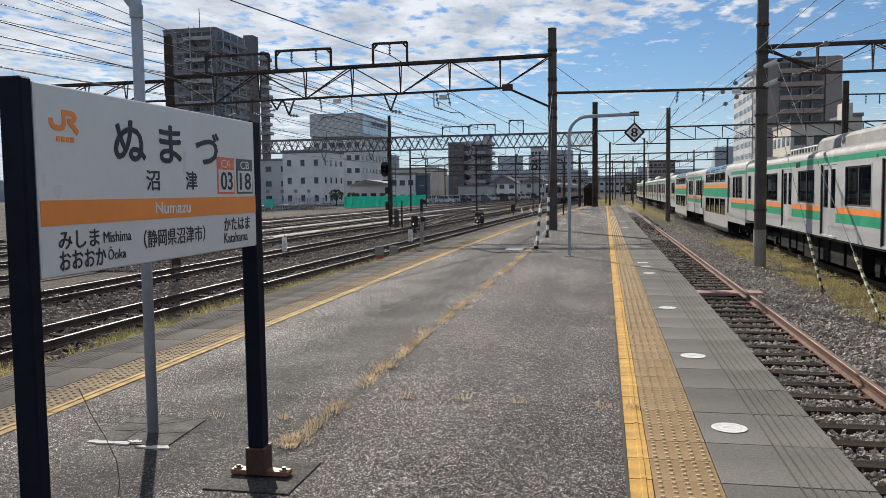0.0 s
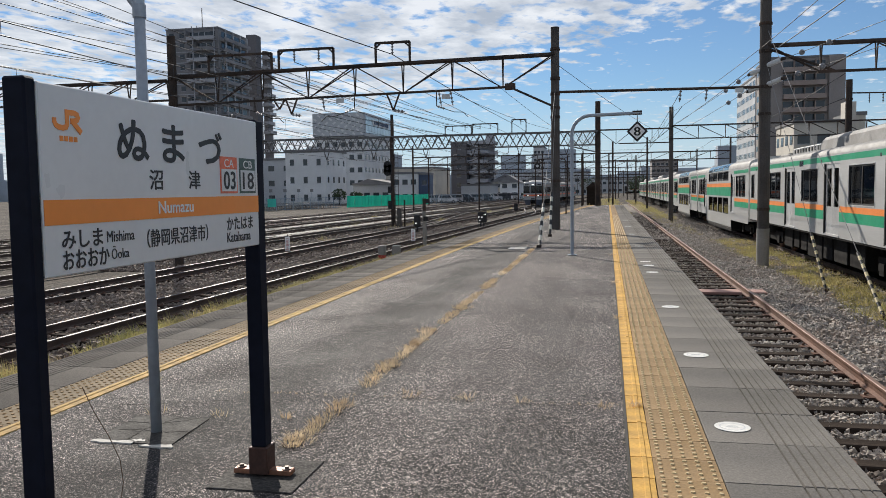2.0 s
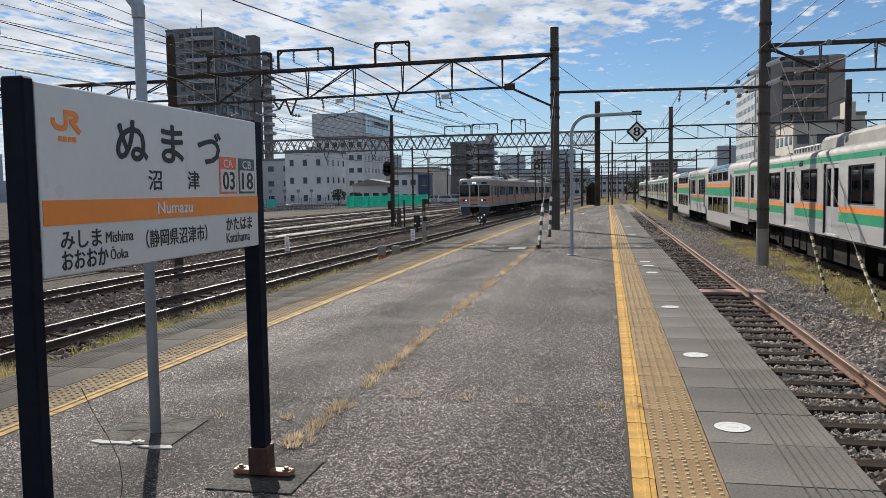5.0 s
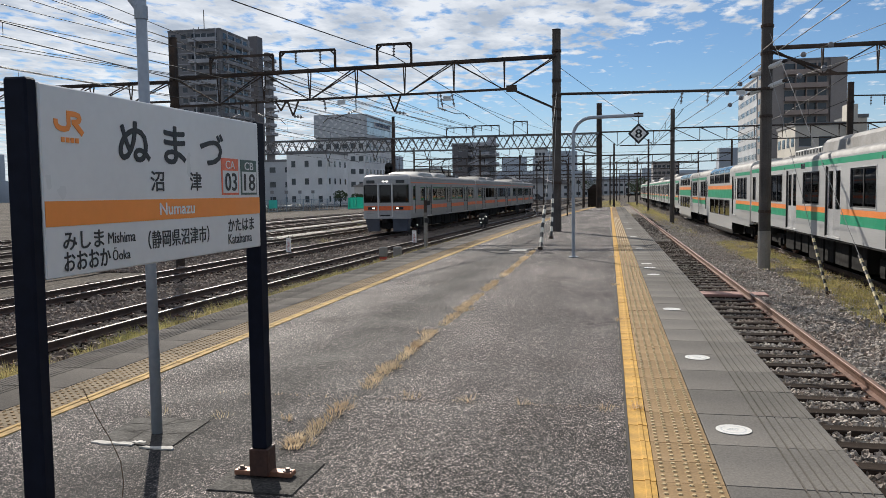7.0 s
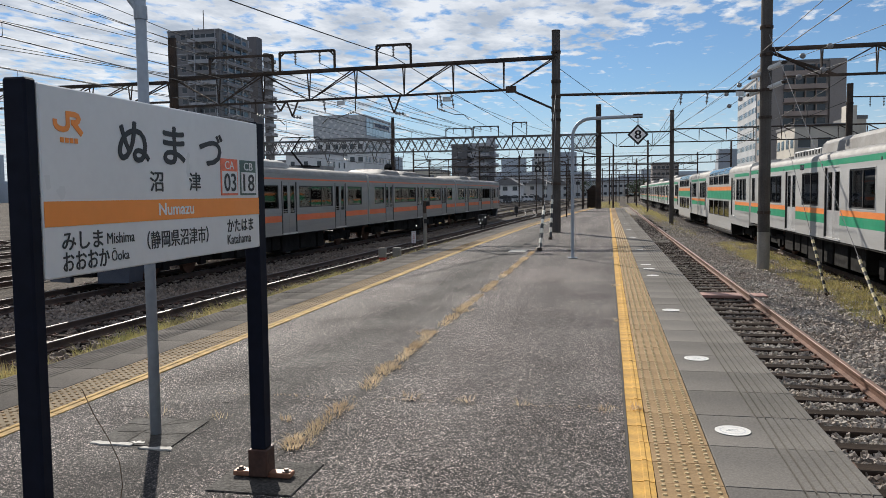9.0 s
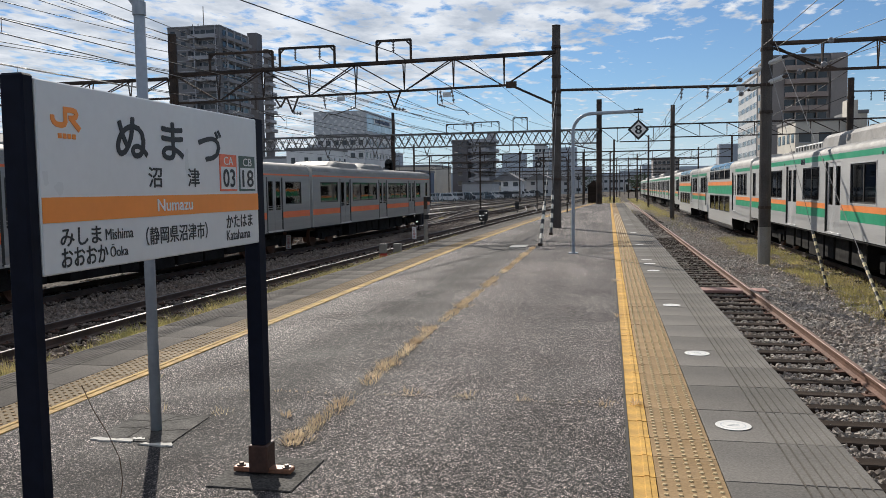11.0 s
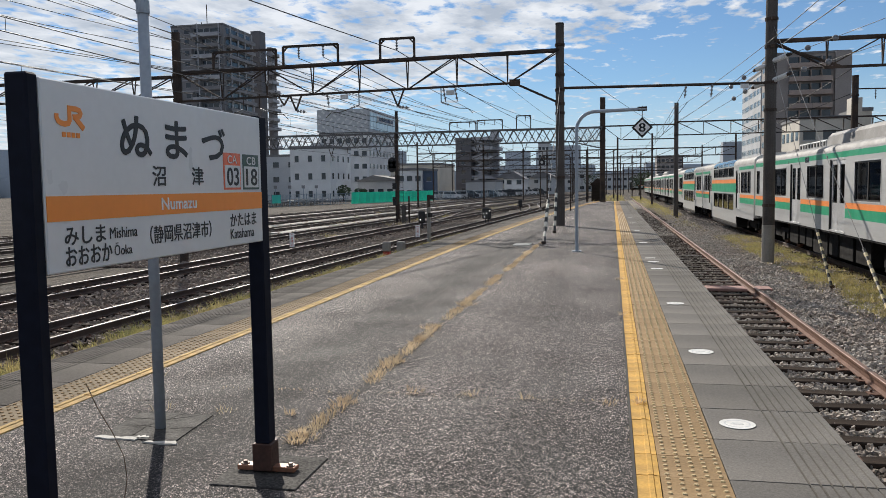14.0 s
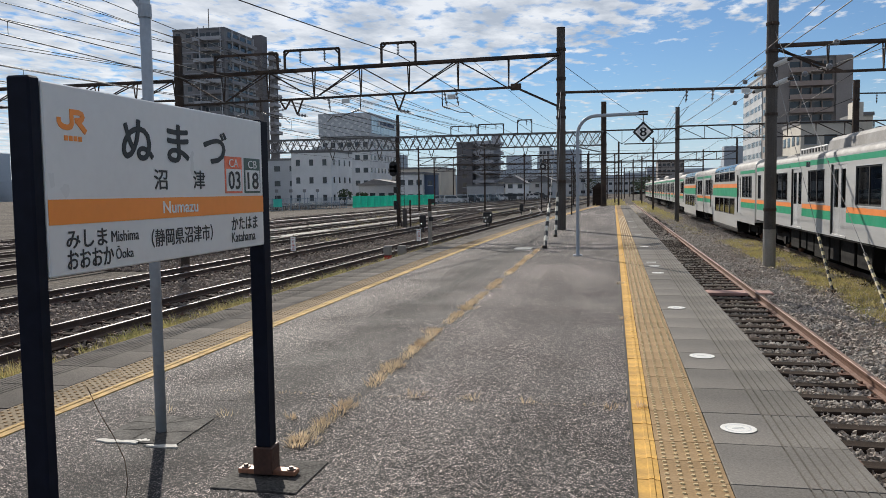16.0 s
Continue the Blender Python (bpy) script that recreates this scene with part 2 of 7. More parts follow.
M = {
    "asphalt": asphalt_material(),
    "paver": surface("grey concrete paver", (0.172, 0.162, 0.150), 0.9, coarse=(1.2, 0.18), fine=(70, 0.12), bump=0.15, bump_scale=120,
                     per_object=0.13, tint=(0.19, 0.175, 0.155), tint_amount=0.6, tint_scale=1.6, spec=0.06, voronoi=0.12, voronoi_scale=150),
    "paver_old": surface("dust-stained concrete paver", (0.105, 0.095, 0.086), 0.9, coarse=(1.2, 0.25), fine=(70, 0.15), bump=0.15, bump_scale=120,
                         per_object=0.2, tint=(0.15, 0.135, 0.12), tint_amount=0.5, tint_scale=1.6, spec=0.06, voronoi=0.25, voronoi_scale=150),
    "tactile": surface("weathered ochre tactile tile", (0.32, 0.208, 0.10), 0.88, spec=0.2, coarse=(2.0, 0.22), fine=(60, 0.15), per_object=0.12,
                       tint=(0.28, 0.20, 0.12), tint_amount=0.6, tint_scale=4, bump=0.15),
    "tactile_old": surface("dust-grey ochre tactile tile", (0.235, 0.175, 0.10), 0.88, spec=0.2, coarse=(2.0, 0.25), fine=(60, 0.18), per_object=0.16,
                           tint=(0.15, 0.12, 0.09), tint_amount=0.6, tint_scale=4, bump=0.15),
    # worn studs; the pale colour also paints the sun's gleam on their caps
    "stud": surface("worn stud, sun gleam in colour", (0.52, 0.39, 0.20), 0.5, spec=0.5, coarse=(6, 0.15), fine=(60, 0.1)),
    "acwhite": surface("pale grey roof unit", (0.38, 0.38, 0.375), 0.5, coarse=(1.2, 0.15), fine=(20, 0.1), tint=(0.3, 0.28, 0.25), tint_amount=0.4, tint_scale=1.5),
    "gantrygrey": surface("weathered galvanised lattice", (0.13, 0.135, 0.14), 0.6, metal=0.2, coarse=(1.2, 0.25), fine=(25, 0.2), tint=(0.09, 0.075, 0.065), tint_amount=0.5, tint_scale=2),
    "yellow": surface("yellow edge tile", (0.74, 0.43, 0.095), 0.85, spec=0.2, coarse=(2.5, 0.15), fine=(60, 0.12), per_object=0.10,
                      tint=(0.34, 0.21, 0.08), tint_amount=0.85, tint_scale=7, bump=0.2),
    "yellow_old": surface("faded yellow edge tile", (0.66, 0.42, 0.13), 0.85, spec=0.2, coarse=(2.5, 0.2), fine=(60, 0.15), per_object=0.15,
                          tint=(0.27, 0.20, 0.12), tint_amount=0.85, tint_scale=6, bump=0.2),
    "joint": surface("dark joint", (0.05, 0.045, 0.04), 0.95),
    "dotpaint": surface("white painted disc", (0.78, 0.77, 0.73), 0.6, fine=(80, 0.08), tint=(0.4, 0.38, 0.35), tint_amount=0.35, tint_scale=14),
    "greyprint": surface("pale grey print", (0.55, 0.56, 0.56), 0.6),
    "concrete": surface("weathered concrete", (0.30, 0.285, 0.26), 0.85, coarse=(0.8, 0.25), fine=(35, 0.15), bump=0.3, bump_scale=40,
                        tint=(0.14, 0.125, 0.105), tint_amount=0.6, tint_scale=1.5),
    "darkslab": surface("dark worn concrete slab", (0.055, 0.051, 0.047), 0.85, coarse=(3, 0.25), fine=(60, 0.2), bump=0.6, bump_scale=50, voronoi=0.6, voronoi_scale=110, spec=0.2),
    "mortar": surface("pale mortar edge", (0.5, 0.48, 0.44), 0.85, coarse=(5, 0.2)),
    "dirt": surface("brown ground soil", (0.105, 0.088, 0.072), 1.0, coarse=(0.3, 0.3), fine=(18, 0.35), bump=0.9, bump_scale=16,
                    tint=(0.10, 0.095, 0.09), tint_amount=0.7, tint_scale=0.8, voronoi=0.5, voronoi_scale=14, spec=0.05),
    "ballast_bed": surface("ballast bed", (0.19, 0.17, 0.15), 0.95, coarse=(0.5, 0.3), fine=(22, 0.4), bump=1.0, bump_scale=20,
                           tint=(0.16, 0.115, 0.085), tint_amount=0.6, tint_scale=0.7, voronoi=0.65, voronoi_scale=17),
    "sleeper": surface("old wooden sleeper", (0.036, 0.027, 0.022), 0.95, spec=0.08, coarse=(2, 0.3), fine=(30, 0.25), bump=0.6, bump_scale=25,
                       per_object=0.3, stretch=(0.3, 3, 3)),
    "rust": surface("rusty steel", (0.13, 0.064, 0.042), 0.75, metal=0.25, coarse=(1.5, 0.25), fine=(30, 0.2), bump=0.2, tint=(0.12, 0.06, 0.04),
                    tint_amount=0.6, tint_scale=6),
    # darker than the rust: the backlit shade of the rail sides is in the colour
    "railside": surface("brown rail web, shade in colour", (0.07, 0.045, 0.035), 0.8, coarse=(2, 0.3)),
    "dullsteel": surface("dull grey strand", (0.22, 0.22, 0.22), 0.7),
    "railtop": surface("polished rail head", (0.17, 0.155, 0.15), 0.56, metal=0.8, coarse=(1, 0.2)),
    "raildull": surface("dull brown rail head", (0.20, 0.12, 0.09), 0.6, metal=0.3, coarse=(1, 0.2)),
    "navy": surface("dark navy painted steel", (0.007, 0.009, 0.018), 0.65, spec=0.12, coarse=(2, 0.2), fine=(25, 0.15), bump=0.05),
    "brownsteel": surface("brown rusty base steel", (0.075, 0.035, 0.025), 0.6, metal=0.2, coarse=(6, 0.3), fine=(60, 0.2), bump=0.2),
    "bracket": surface("worn orange-brown bracket", (0.26, 0.12, 0.07), 0.55, metal=0.3, coarse=(10, 0.3), fine=(60, 0.2)),
    "bolt": surface("dull bolt", (0.16, 0.12, 0.10), 0.55, metal=0.5),
    "greypaint": surface("grey-blue painted pole", (0.30, 0.35, 0.41), 0.5, coarse=(2, 0.12), fine=(30, 0.08), tint=(0.25, 0.2, 0.17), tint_amount=0.25, tint_scale=3),
    "signwhite": surface("white sign face", (0.68, 0.69, 0.70), 0.35, coarse=(1.5, 0.03), fine=(30, 0.02)),
    "signorange": surface("orange sign band", (0.90, 0.29, 0.045), 0.4, coarse=(2, 0.04), fine=(30, 0.02)),
    "signink": surface("black sign lettering", (0.018, 0.019, 0.023), 0.5),
    "signlight": surface("white lettering", (0.8, 0.8, 0.8), 0.5),
    "signred": surface("vermilion badge", (0.80, 0.17, 0.08), 0.45),
    "signgreen": surface("dark green badge", (0.055, 0.10, 0.085), 0.45),
    "polesteel": surface("dark brown gantry steel", (0.034, 0.031, 0.030), 0.8, spec=0.12, metal=0.0, coarse=(1.2, 0.3), fine=(25, 0.2), tint=(0.13, 0.085, 0.06),
                         tint_amount=0.5, tint_scale=2, bump=0.2),
    "poleconc": surface("spun concrete pole", (0.098, 0.090, 0.084), 0.85, spec=0.2, coarse=(1, 0.25), fine=(30, 0.2), bump=0.3, tint=(0.055, 0.045, 0.04), tint_amount=0.6, tint_scale=1.2),
    "wire": surface("dark cable", (0.018, 0.018, 0.02), 0.6),
    "insulator": surface("grey porcelain insulator", (0.20, 0.20, 0.21), 0.35),
    "insulator_pale": surface("pale polymer sleeve", (0.55, 0.56, 0.56), 0.4),
    "silver": surface("brushed stainless body", (0.53, 0.53, 0.525), 0.4, metal=0.3, coarse=(0.6, 0.06), fine=(20, 0.04), stretch=(1, 0.15, 3),
                      tint=(0.42, 0.40, 0.37), tint_amount=0.3, tint_scale=1.0),
    "silverdoor": surface("dull stainless door", (0.60, 0.60, 0.60), 0.42, metal=0.55, coarse=(0.8, 0.06)),
    "cabwhite": surface("pale grey cab paint", (0.345, 0.35, 0.36), 0.38, coarse=(1, 0.05), tint=(0.45, 0.42, 0.38), tint_amount=0.25, tint_scale=2),
    "silverlocal": surface("dull ribbed stainless", (0.30, 0.302, 0.31), 0.42, metal=0.45, coarse=(0.6, 0.08), fine=(20, 0.05), stretch=(1, 0.15, 3), tint=(0.34, 0.32, 0.29), tint_amount=0.4, tint_scale=1.0),
    "shoulderglass": surface("blue-tinted shoulder glass", (0.02, 0.03, 0.04), 0.06, coarse=(1, 0.1), spec=0.9),
    "roofdark": surface("dark grey roof unit", (0.11, 0.105, 0.10), 0.7, coarse=(1.2, 0.3), fine=(20, 0.15)),
    "lorange": surface("vermilion livery band", (0.80, 0.15, 0.04), 0.4, coarse=(0.7, 0.06)),
    "tgreen": surface("green livery band", (0.015, 0.30, 0.155), 0.4, coarse=(0.7, 0.06)),
    "torange": surface("orange livery band", (0.86, 0.26, 0.06), 0.4, coarse=(0.7, 0.06)),
    "underframe": surface("black underframe grime", (0.013, 0.012, 0.012), 0.9, spec=0.15, coarse=(2, 0.4), fine=(25, 0.3), bump=0.2),
    "bluegrey": surface("blue-grey snow plough", (0.06, 0.07, 0.095), 0.55, coarse=(1.5, 0.15)),
    "roofgrey": surface("grey train roof", (0.25, 0.245, 0.24), 0.65, coarse=(0.9, 0.2), fine=(20, 0.1), tint=(0.14, 0.125, 0.11), tint_amount=0.6, tint_scale=1.5),
    "gasket": surface("black rubber surround", (0.012, 0.012, 0.013), 0.55),
    "interior": surface("dim car interior", (0.16, 0.16, 0.15), 0.8),
    "seat": surface("blue seat cloth", (0.05, 0.07, 0.14), 0.9),
    "headlight": surface("lit headlamp", (1.0, 0.96, 0.85), 0.3, emit=3.0),
    "destblue": surface("dark destination panel", (0.02, 0.025, 0.03), 0.25),
    "winglass": glass("train window glass", 0.7),
    "cabglass": glass("cab windscreen", 0.14),
    "housewin": surface("dark window pane", (0.03, 0.04, 0.05), 0.12, coarse=(0.4, 0.4)),
    "tower": surface("grey tower tile", (0.185, 0.182, 0.19), 0.8, coarse=(0.2, 0.1), fine=(3, 0.08)),
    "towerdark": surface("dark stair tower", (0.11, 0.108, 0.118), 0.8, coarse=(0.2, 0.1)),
    "towerpale": surface("pale balcony parapet", (0.35, 0.355, 0.38), 0.75, coarse=(0.3, 0.1)),
    "bwhite": surface("off-white plaster", (0.70, 0.70, 0.70), 0.8, coarse=(0.2, 0.1), fine=(4, 0.05), tint=(0.38, 0.38, 0.38), tint_amount=0.4, tint_scale=0.3),
    # grey plaster; on the farthest blocks it also stands for haze
    "bgrey": surface("mid grey plaster and hazed far walls", (0.44, 0.455, 0.475), 0.8, coarse=(0.2, 0.1)),
    "bbeige": surface("beige panel wall", (0.52, 0.47, 0.40), 0.8, coarse=(0.2, 0.1)),
    "bcream": surface("cream plaster", (0.56, 0.52, 0.45), 0.8, coarse=(0.2, 0.1), fine=(4, 0.05), tint=(0.40, 0.37, 0.33), tint_amount=0.4, tint_scale=0.3),
    "bnavy": surface("navy cladding", (0.05, 0.075, 0.13), 0.6, coarse=(0.3, 0.1)),
    "bglass": surface("pale curtain wall glass", (0.45, 0.58, 0.66), 0.2, coarse=(0.2, 0.15)),
    "brown_tower": surface("brown tower tile", (0.26, 0.235, 0.222), 0.8, coarse=(0.2, 0.12), fine=(3, 0.06)),
    "brown_parapet": surface("light brown parapet", (0.31, 0.25, 0.22), 0.8, coarse=(0.2, 0.1)),
    # dark roofing, its colour lifted to stand for haze over the distance
    "rooftile": surface("dark roof", (0.16, 0.16, 0.165), 0.8),
    "greencloth": surface("turquoise mesh sheet", (0.06, 0.55, 0.43), 0.75, coarse=(0.6, 0.2), fine=(20, 0.1), stretch=(1, 1, 0.3)),
    "fence": surface("blue-grey fence steel", (0.16, 0.22, 0.27), 0.6),
    "black": surface("matt black housing", (0.012, 0.012, 0.013), 0.6),
    "lampwhite": surface("lit white signal lamp", (1.0, 0.98, 0.92), 0.3, emit=1.4),
    "stripewhite": surface("white guard paint", (0.7, 0.66, 0.55), 0.6, coarse=(4, 0.12)),
    "stripeyellow": surface("cream guard sleeve", (0.62, 0.52, 0.30), 0.6, coarse=(4, 0.15)),
    "pinkboard": surface("faded pink board", (0.37, 0.22, 0.19), 0.8, coarse=(3, 0.2)),
    "carwhite": surface("white car paint", (0.62, 0.63, 0.65), 0.25, coarse=(0.5, 0.05)),
    "cardark": surface("dark car paint", (0.05, 0.055, 0.065), 0.25),
    "carsilver": surface("silver car paint", (0.35, 0.36, 0.38), 0.3, metal=0.4),
    "tyre": surface("rubber tyre", (0.02, 0.02, 0.02), 0.85),
    "redpaint": surface("red painted base", (0.45, 0.05, 0.035), 0.6, coarse=(6, 0.2)),
    "grass_dry": leaf_material("dry straw grass", (0.74, 0.61, 0.42), (0.44, 0.29, 0.17), 0.75),
    "grass_green": leaf_material("yellow-green weeds", (0.31, 0.30, 0.11), (0.52, 0.42, 0.20), 0.95),
    "stone_brown": surface("brake-dust brown ballast stone", (0.27, 0.225, 0.19), 0.9, coarse=(9, 0.5), fine=(35, 0.3), tint=(0.13, 0.085, 0.06), tint_amount=0.7, tint_scale=1.2),
    "weedstem": surface("dry brown stem", (0.16, 0.10, 0.06), 0.8),
    "stone": surface("grey ballast stone", (0.39, 0.362, 0.33), 0.9, coarse=(9, 0.5), fine=(35, 0.3), tint=(0.22, 0.16, 0.12), tint_amount=0.6, tint_scale=1.2),
    "foliage": surface("dark distant foliage", (0.05, 0.075, 0.03), 0.85, coarse=(0.4, 0.3), fine=(3, 0.3)),
    # pale blue-grey imitates distance haze; no air is modelled in between
    "hazetown": surface("distant town, haze in colour", (0.34, 0.38, 0.43), 0.95, coarse=(0.02, 0.1)),
}

# ---- building helpers ----


def thing(name, label, category, group="", kind="", at=None):
    """An Empty that holds a thing's parts."""
    ob = new(name)
    ob.empty_display_size = 0.2
    if at is not None:
        ob.matrix_world = at
    return tagged(ob, label, category, group, kind)


def part(name, bm, material, parent=None, label="", smooth=False):
    """One mesh object from a bmesh. material: one key or a list of keys."""
    me = bpy.data.meshes.new(name)
    bm.normal_update()
    bm.to_mesh(me)
    bm.free()
    for key in ([material] if isinstance(material, str) else material):
        me.materials.append(M[key])
    if smooth:
        for p in me.polygons:
            p.use_smooth = True
    ob = new(name, me)
    ob.parent = parent
    if label:
        ob["label"] = label
    return ob


def share(name, me, parent, m, label=""):
    ob = new(name, me)
    ob.parent = parent
    ob.matrix_basis = m
    if label:
        ob["label"] = label
    return ob


def box(bm, x0, x1, y0, y1, z0, z1, mat=0, bevel=0.0):
    r = bmesh.ops.create_cube(bm, size=1.0, matrix=Matrix.Translation(((x0 + x1) / 2, (y0 + y1) / 2, (z0 + z1) / 2)) @
                              Matrix.Diagonal((abs(x1 - x0), abs(y1 - y0), abs(z1 - z0), 1)))
    faces = {f for v in r["verts"] for f in v.link_faces}
    for f in faces:
        f.material_index = mat
    if bevel:
        edges = {e for v in r["verts"] for e in v.link_edges}
        b = bmesh.ops.bevel(bm, geom=list(edges), offset=bevel, segments=1, affect="EDGES")
        for f in b["faces"]:
            f.material_index = mat
    return bm


def rod(bm, a, b, r, seg=8, r2=None, mat=0, caps=True):
    """A round bar from a to b."""
    a, b = Vector(a), Vector(b)
    d = b - a
    q = d.to_track_quat("Z", "Y").to_matrix().to_4x4()
    res = bmesh.ops.create_cone(bm, cap_ends=caps, segments=seg, radius1=r, radius2=r if r2 is None else r2, depth=d.length,
                                matrix=Matrix.Translation((a + b) / 2) @ q)
    for f in {f for v in res["verts"] for f in v.link_faces}:
        f.material_index = mat
    return bm


def bar(bm, a, b, w, h, mat=0):
    """A square bar from a to b, w wide across and h deep upright."""
    a, b = Vector(a), Vector(b)
    d = b - a
    q = d.to_track_quat("Y", "Z").to_matrix().to_4x4()
    res = bmesh.ops.create_cube(bm, size=1.0, matrix=Matrix.Translation((a + b) / 2) @ q @ Matrix.Diagonal((w, d.length, h, 1)))
    for f in {f for v in res["verts"] for f in v.link_faces}:
        f.material_index = mat
    return bm


def boxes(*rows, bevel=0.0):
    bm = bmesh.new()
    for row in rows:
        box(bm, *row[:6], mat=row[6] if len(row) > 6 else 0, bevel=bevel)
    return bm


def rods(*rows, seg=8):
    bm = bmesh.new()
    for a, b, r in rows:
        rod(bm, a, b, r, seg)
    return bm


def prism(bm, outline, y0, y1, mat=0):
    """Extrude an (x, z) outline along y."""
    a = [bm.verts.new((x, y0, z)) for x, z in outline]
    b = [bm.verts.new((x, y1, z)) for x, z in outline]
    k = len(outline)
    fs = [bm.faces.new(a), bm.faces.new(b[::-1])]
    for i in range(k):
        fs.append(bm.faces.new((a[i], b[i], b[(i + 1) % k], a[(i + 1) % k])))
    for f in fs:
        f.material_index = mat
    bmesh.ops.recalc_face_normals(bm, faces=fs)
    return bm


def sweep(bm, profile, path, mats=None):
    """Carry an (offset, height) profile along a list of (x, y, z)."""
    rings = []
    for i, p in enumerate(path):
        a, b = Vector(path[max(i - 1, 0)]), Vector(path[min(i + 1, len(path) - 1)])
        d = (b - a)
        d.z = 0
        d.normalize()
        s = Vector((d.y, -d.x, 0))
        rings.append([bm.verts.new(Vector(p) + s * o + Vector((0, 0, h))) for o, h in profile])
    k = len(profile)
    for r0, r1 in zip(rings, rings[1:]):
        for i in range(k):
            f = bm.faces.new((r0[i], r1[i], r1[(i + 1) % k], r0[(i + 1) % k]))
            f.material_index = mats[i] if mats else 0
    bm.faces.new(rings[0][::-1])
    bm.faces.new(rings[-1])
    bmesh.ops.recalc_face_normals(bm, faces=bm.faces[:])
    return bm


def lerp(x, xs, ys):
    return float(np.interp(x, xs, ys))


def spline(x, xs, ys):
    """A smooth curve through a few points (Catmull-Rom)."""
    if x <= xs[0] or x >= xs[-1]:
        k = (0, 1) if x <= xs[0] else (-2, -1)
        return ys[k[0]] + (x - xs[k[0]]) * (ys[k[1]] - ys[k[0]]) / (xs[k[1]] - xs[k[0]])
    i = max(j for j in range(len(xs) - 1) if xs[j] <= x)
    t = (x - xs[i]) / (xs[i + 1] - xs[i])
    h = xs[i + 1] - xs[i]
    m0 = (ys[i + 1] - ys[i - 1]) / (xs[i + 1] - xs[i - 1]) if i > 0 else (ys[1] - ys[0]) / (xs[1] - xs[0])
    m1 = (ys[i + 2] - ys[i]) / (xs[i + 2] - xs[i]) if i + 2 < len(xs) else (ys[-1] - ys[-2]) / (xs[-1] - xs[-2])
    return ((2 * t ** 3 - 3 * t ** 2 + 1) * ys[i] + (t ** 3 - 2 * t ** 2 + t) * h * m0 + (-2 * t ** 3 + 3 * t ** 2) * ys[i + 1] + (t ** 3 - t ** 2) * h * m1)


def text_mesh(body, size, depth=0.002):
    """The built-in font's letters as a mesh, centred."""
    cu = bpy.data.curves.new("letters", "FONT")
    cu.body, cu.size, cu.extrude = body, size, depth
    cu.align_x, cu.align_y = "CENTER", "CENTER"
    cu.resolution_u = 3
    ob = bpy.data.objects.new("letters", cu)
    scene.collection.objects.link(ob)
    dg = bpy.context.evaluated_depsgraph_get()
    me = bpy.data.meshes.new_from_object(ob.evaluated_get(dg))
    bpy.data.objects.remove(ob)
    bpy.data.curves.remove(cu)
    return me


def tube(bm, pts, r, seg=5, mat=0):
    """One unbroken round strand through a list of points."""
    pts = [Vector(p) for p in pts]
    rings = []
    for i, p in enumerate(pts):
        d = (pts[min(i + 1, len(pts) - 1)] - pts[max(i - 1, 0)]).normalized()
        side = d.cross(Vector((0, 0, 1)))
        side = side.normalized() if side.length > 1e-4 else Vector((1, 0, 0))
        up = side.cross(d)
        rings.append([bm.verts.new(p + (side * math.cos(6.28319 * k / seg) + up * math.sin(6.28319 * k / seg)) * r) for k in range(seg)])
    for a, b in zip(rings, rings[1:]):
        for k in range(seg):
            f = bm.faces.new((a[k], a[(k + 1) % seg], b[(k + 1) % seg], b[k]))
            f.material_index = mat
            f.smooth = True
    bm.faces.new(rings[0][::-1])
    bm.faces.new(rings[-1])
    return bm

# ---- ground, platform, tracks ----
RAIL = -1.10            # top of the rails below the platform's surface
BED = -1.27
SIDING = -1.0           # the siding beside the platform lies a little higher


def left_edge(y):
    return spline(y, [-10, 16, 29, 37, 50, 66], [-4.38, -4.38, -4.12, -3.82, -3.1, -2.1])


def build_ground():
    bm = bmesh.new()
    xs = [-3000, -900, -300, -120, -60] + [-45 + i * 1.5 for i in range(50)] + [40, 80, 300, 900, 3000]
    ys = [-600, -200, -60, -20] + [i * 2.0 for i in range(-5, 80)] + [180, 220, 300, 500, 900, 3500]
    grid = [[bm.verts.new((x, y, BED - 0.03 + (0.05 * noise.noise((x * 0.5, y * 0.5, 0)) if -60 < x < 40 and y < 170 else 0))) for x in xs] for y in ys]
    for r0, r1 in zip(grid, grid[1:]):
        for i in range(len(xs) - 1):
            bm.faces.new((r0[i], r0[i + 1], r1[i + 1], r1[i]))
    ob = part("ground", bm, "dirt")
    tagged(ob, "brown gravelly soil of a railway yard", "ground", kind="structure")


build_ground()

P_END = 66.0
platform = thing("platform", "worn grey asphalt island platform with paved tactile edges", "platform", kind="structure")


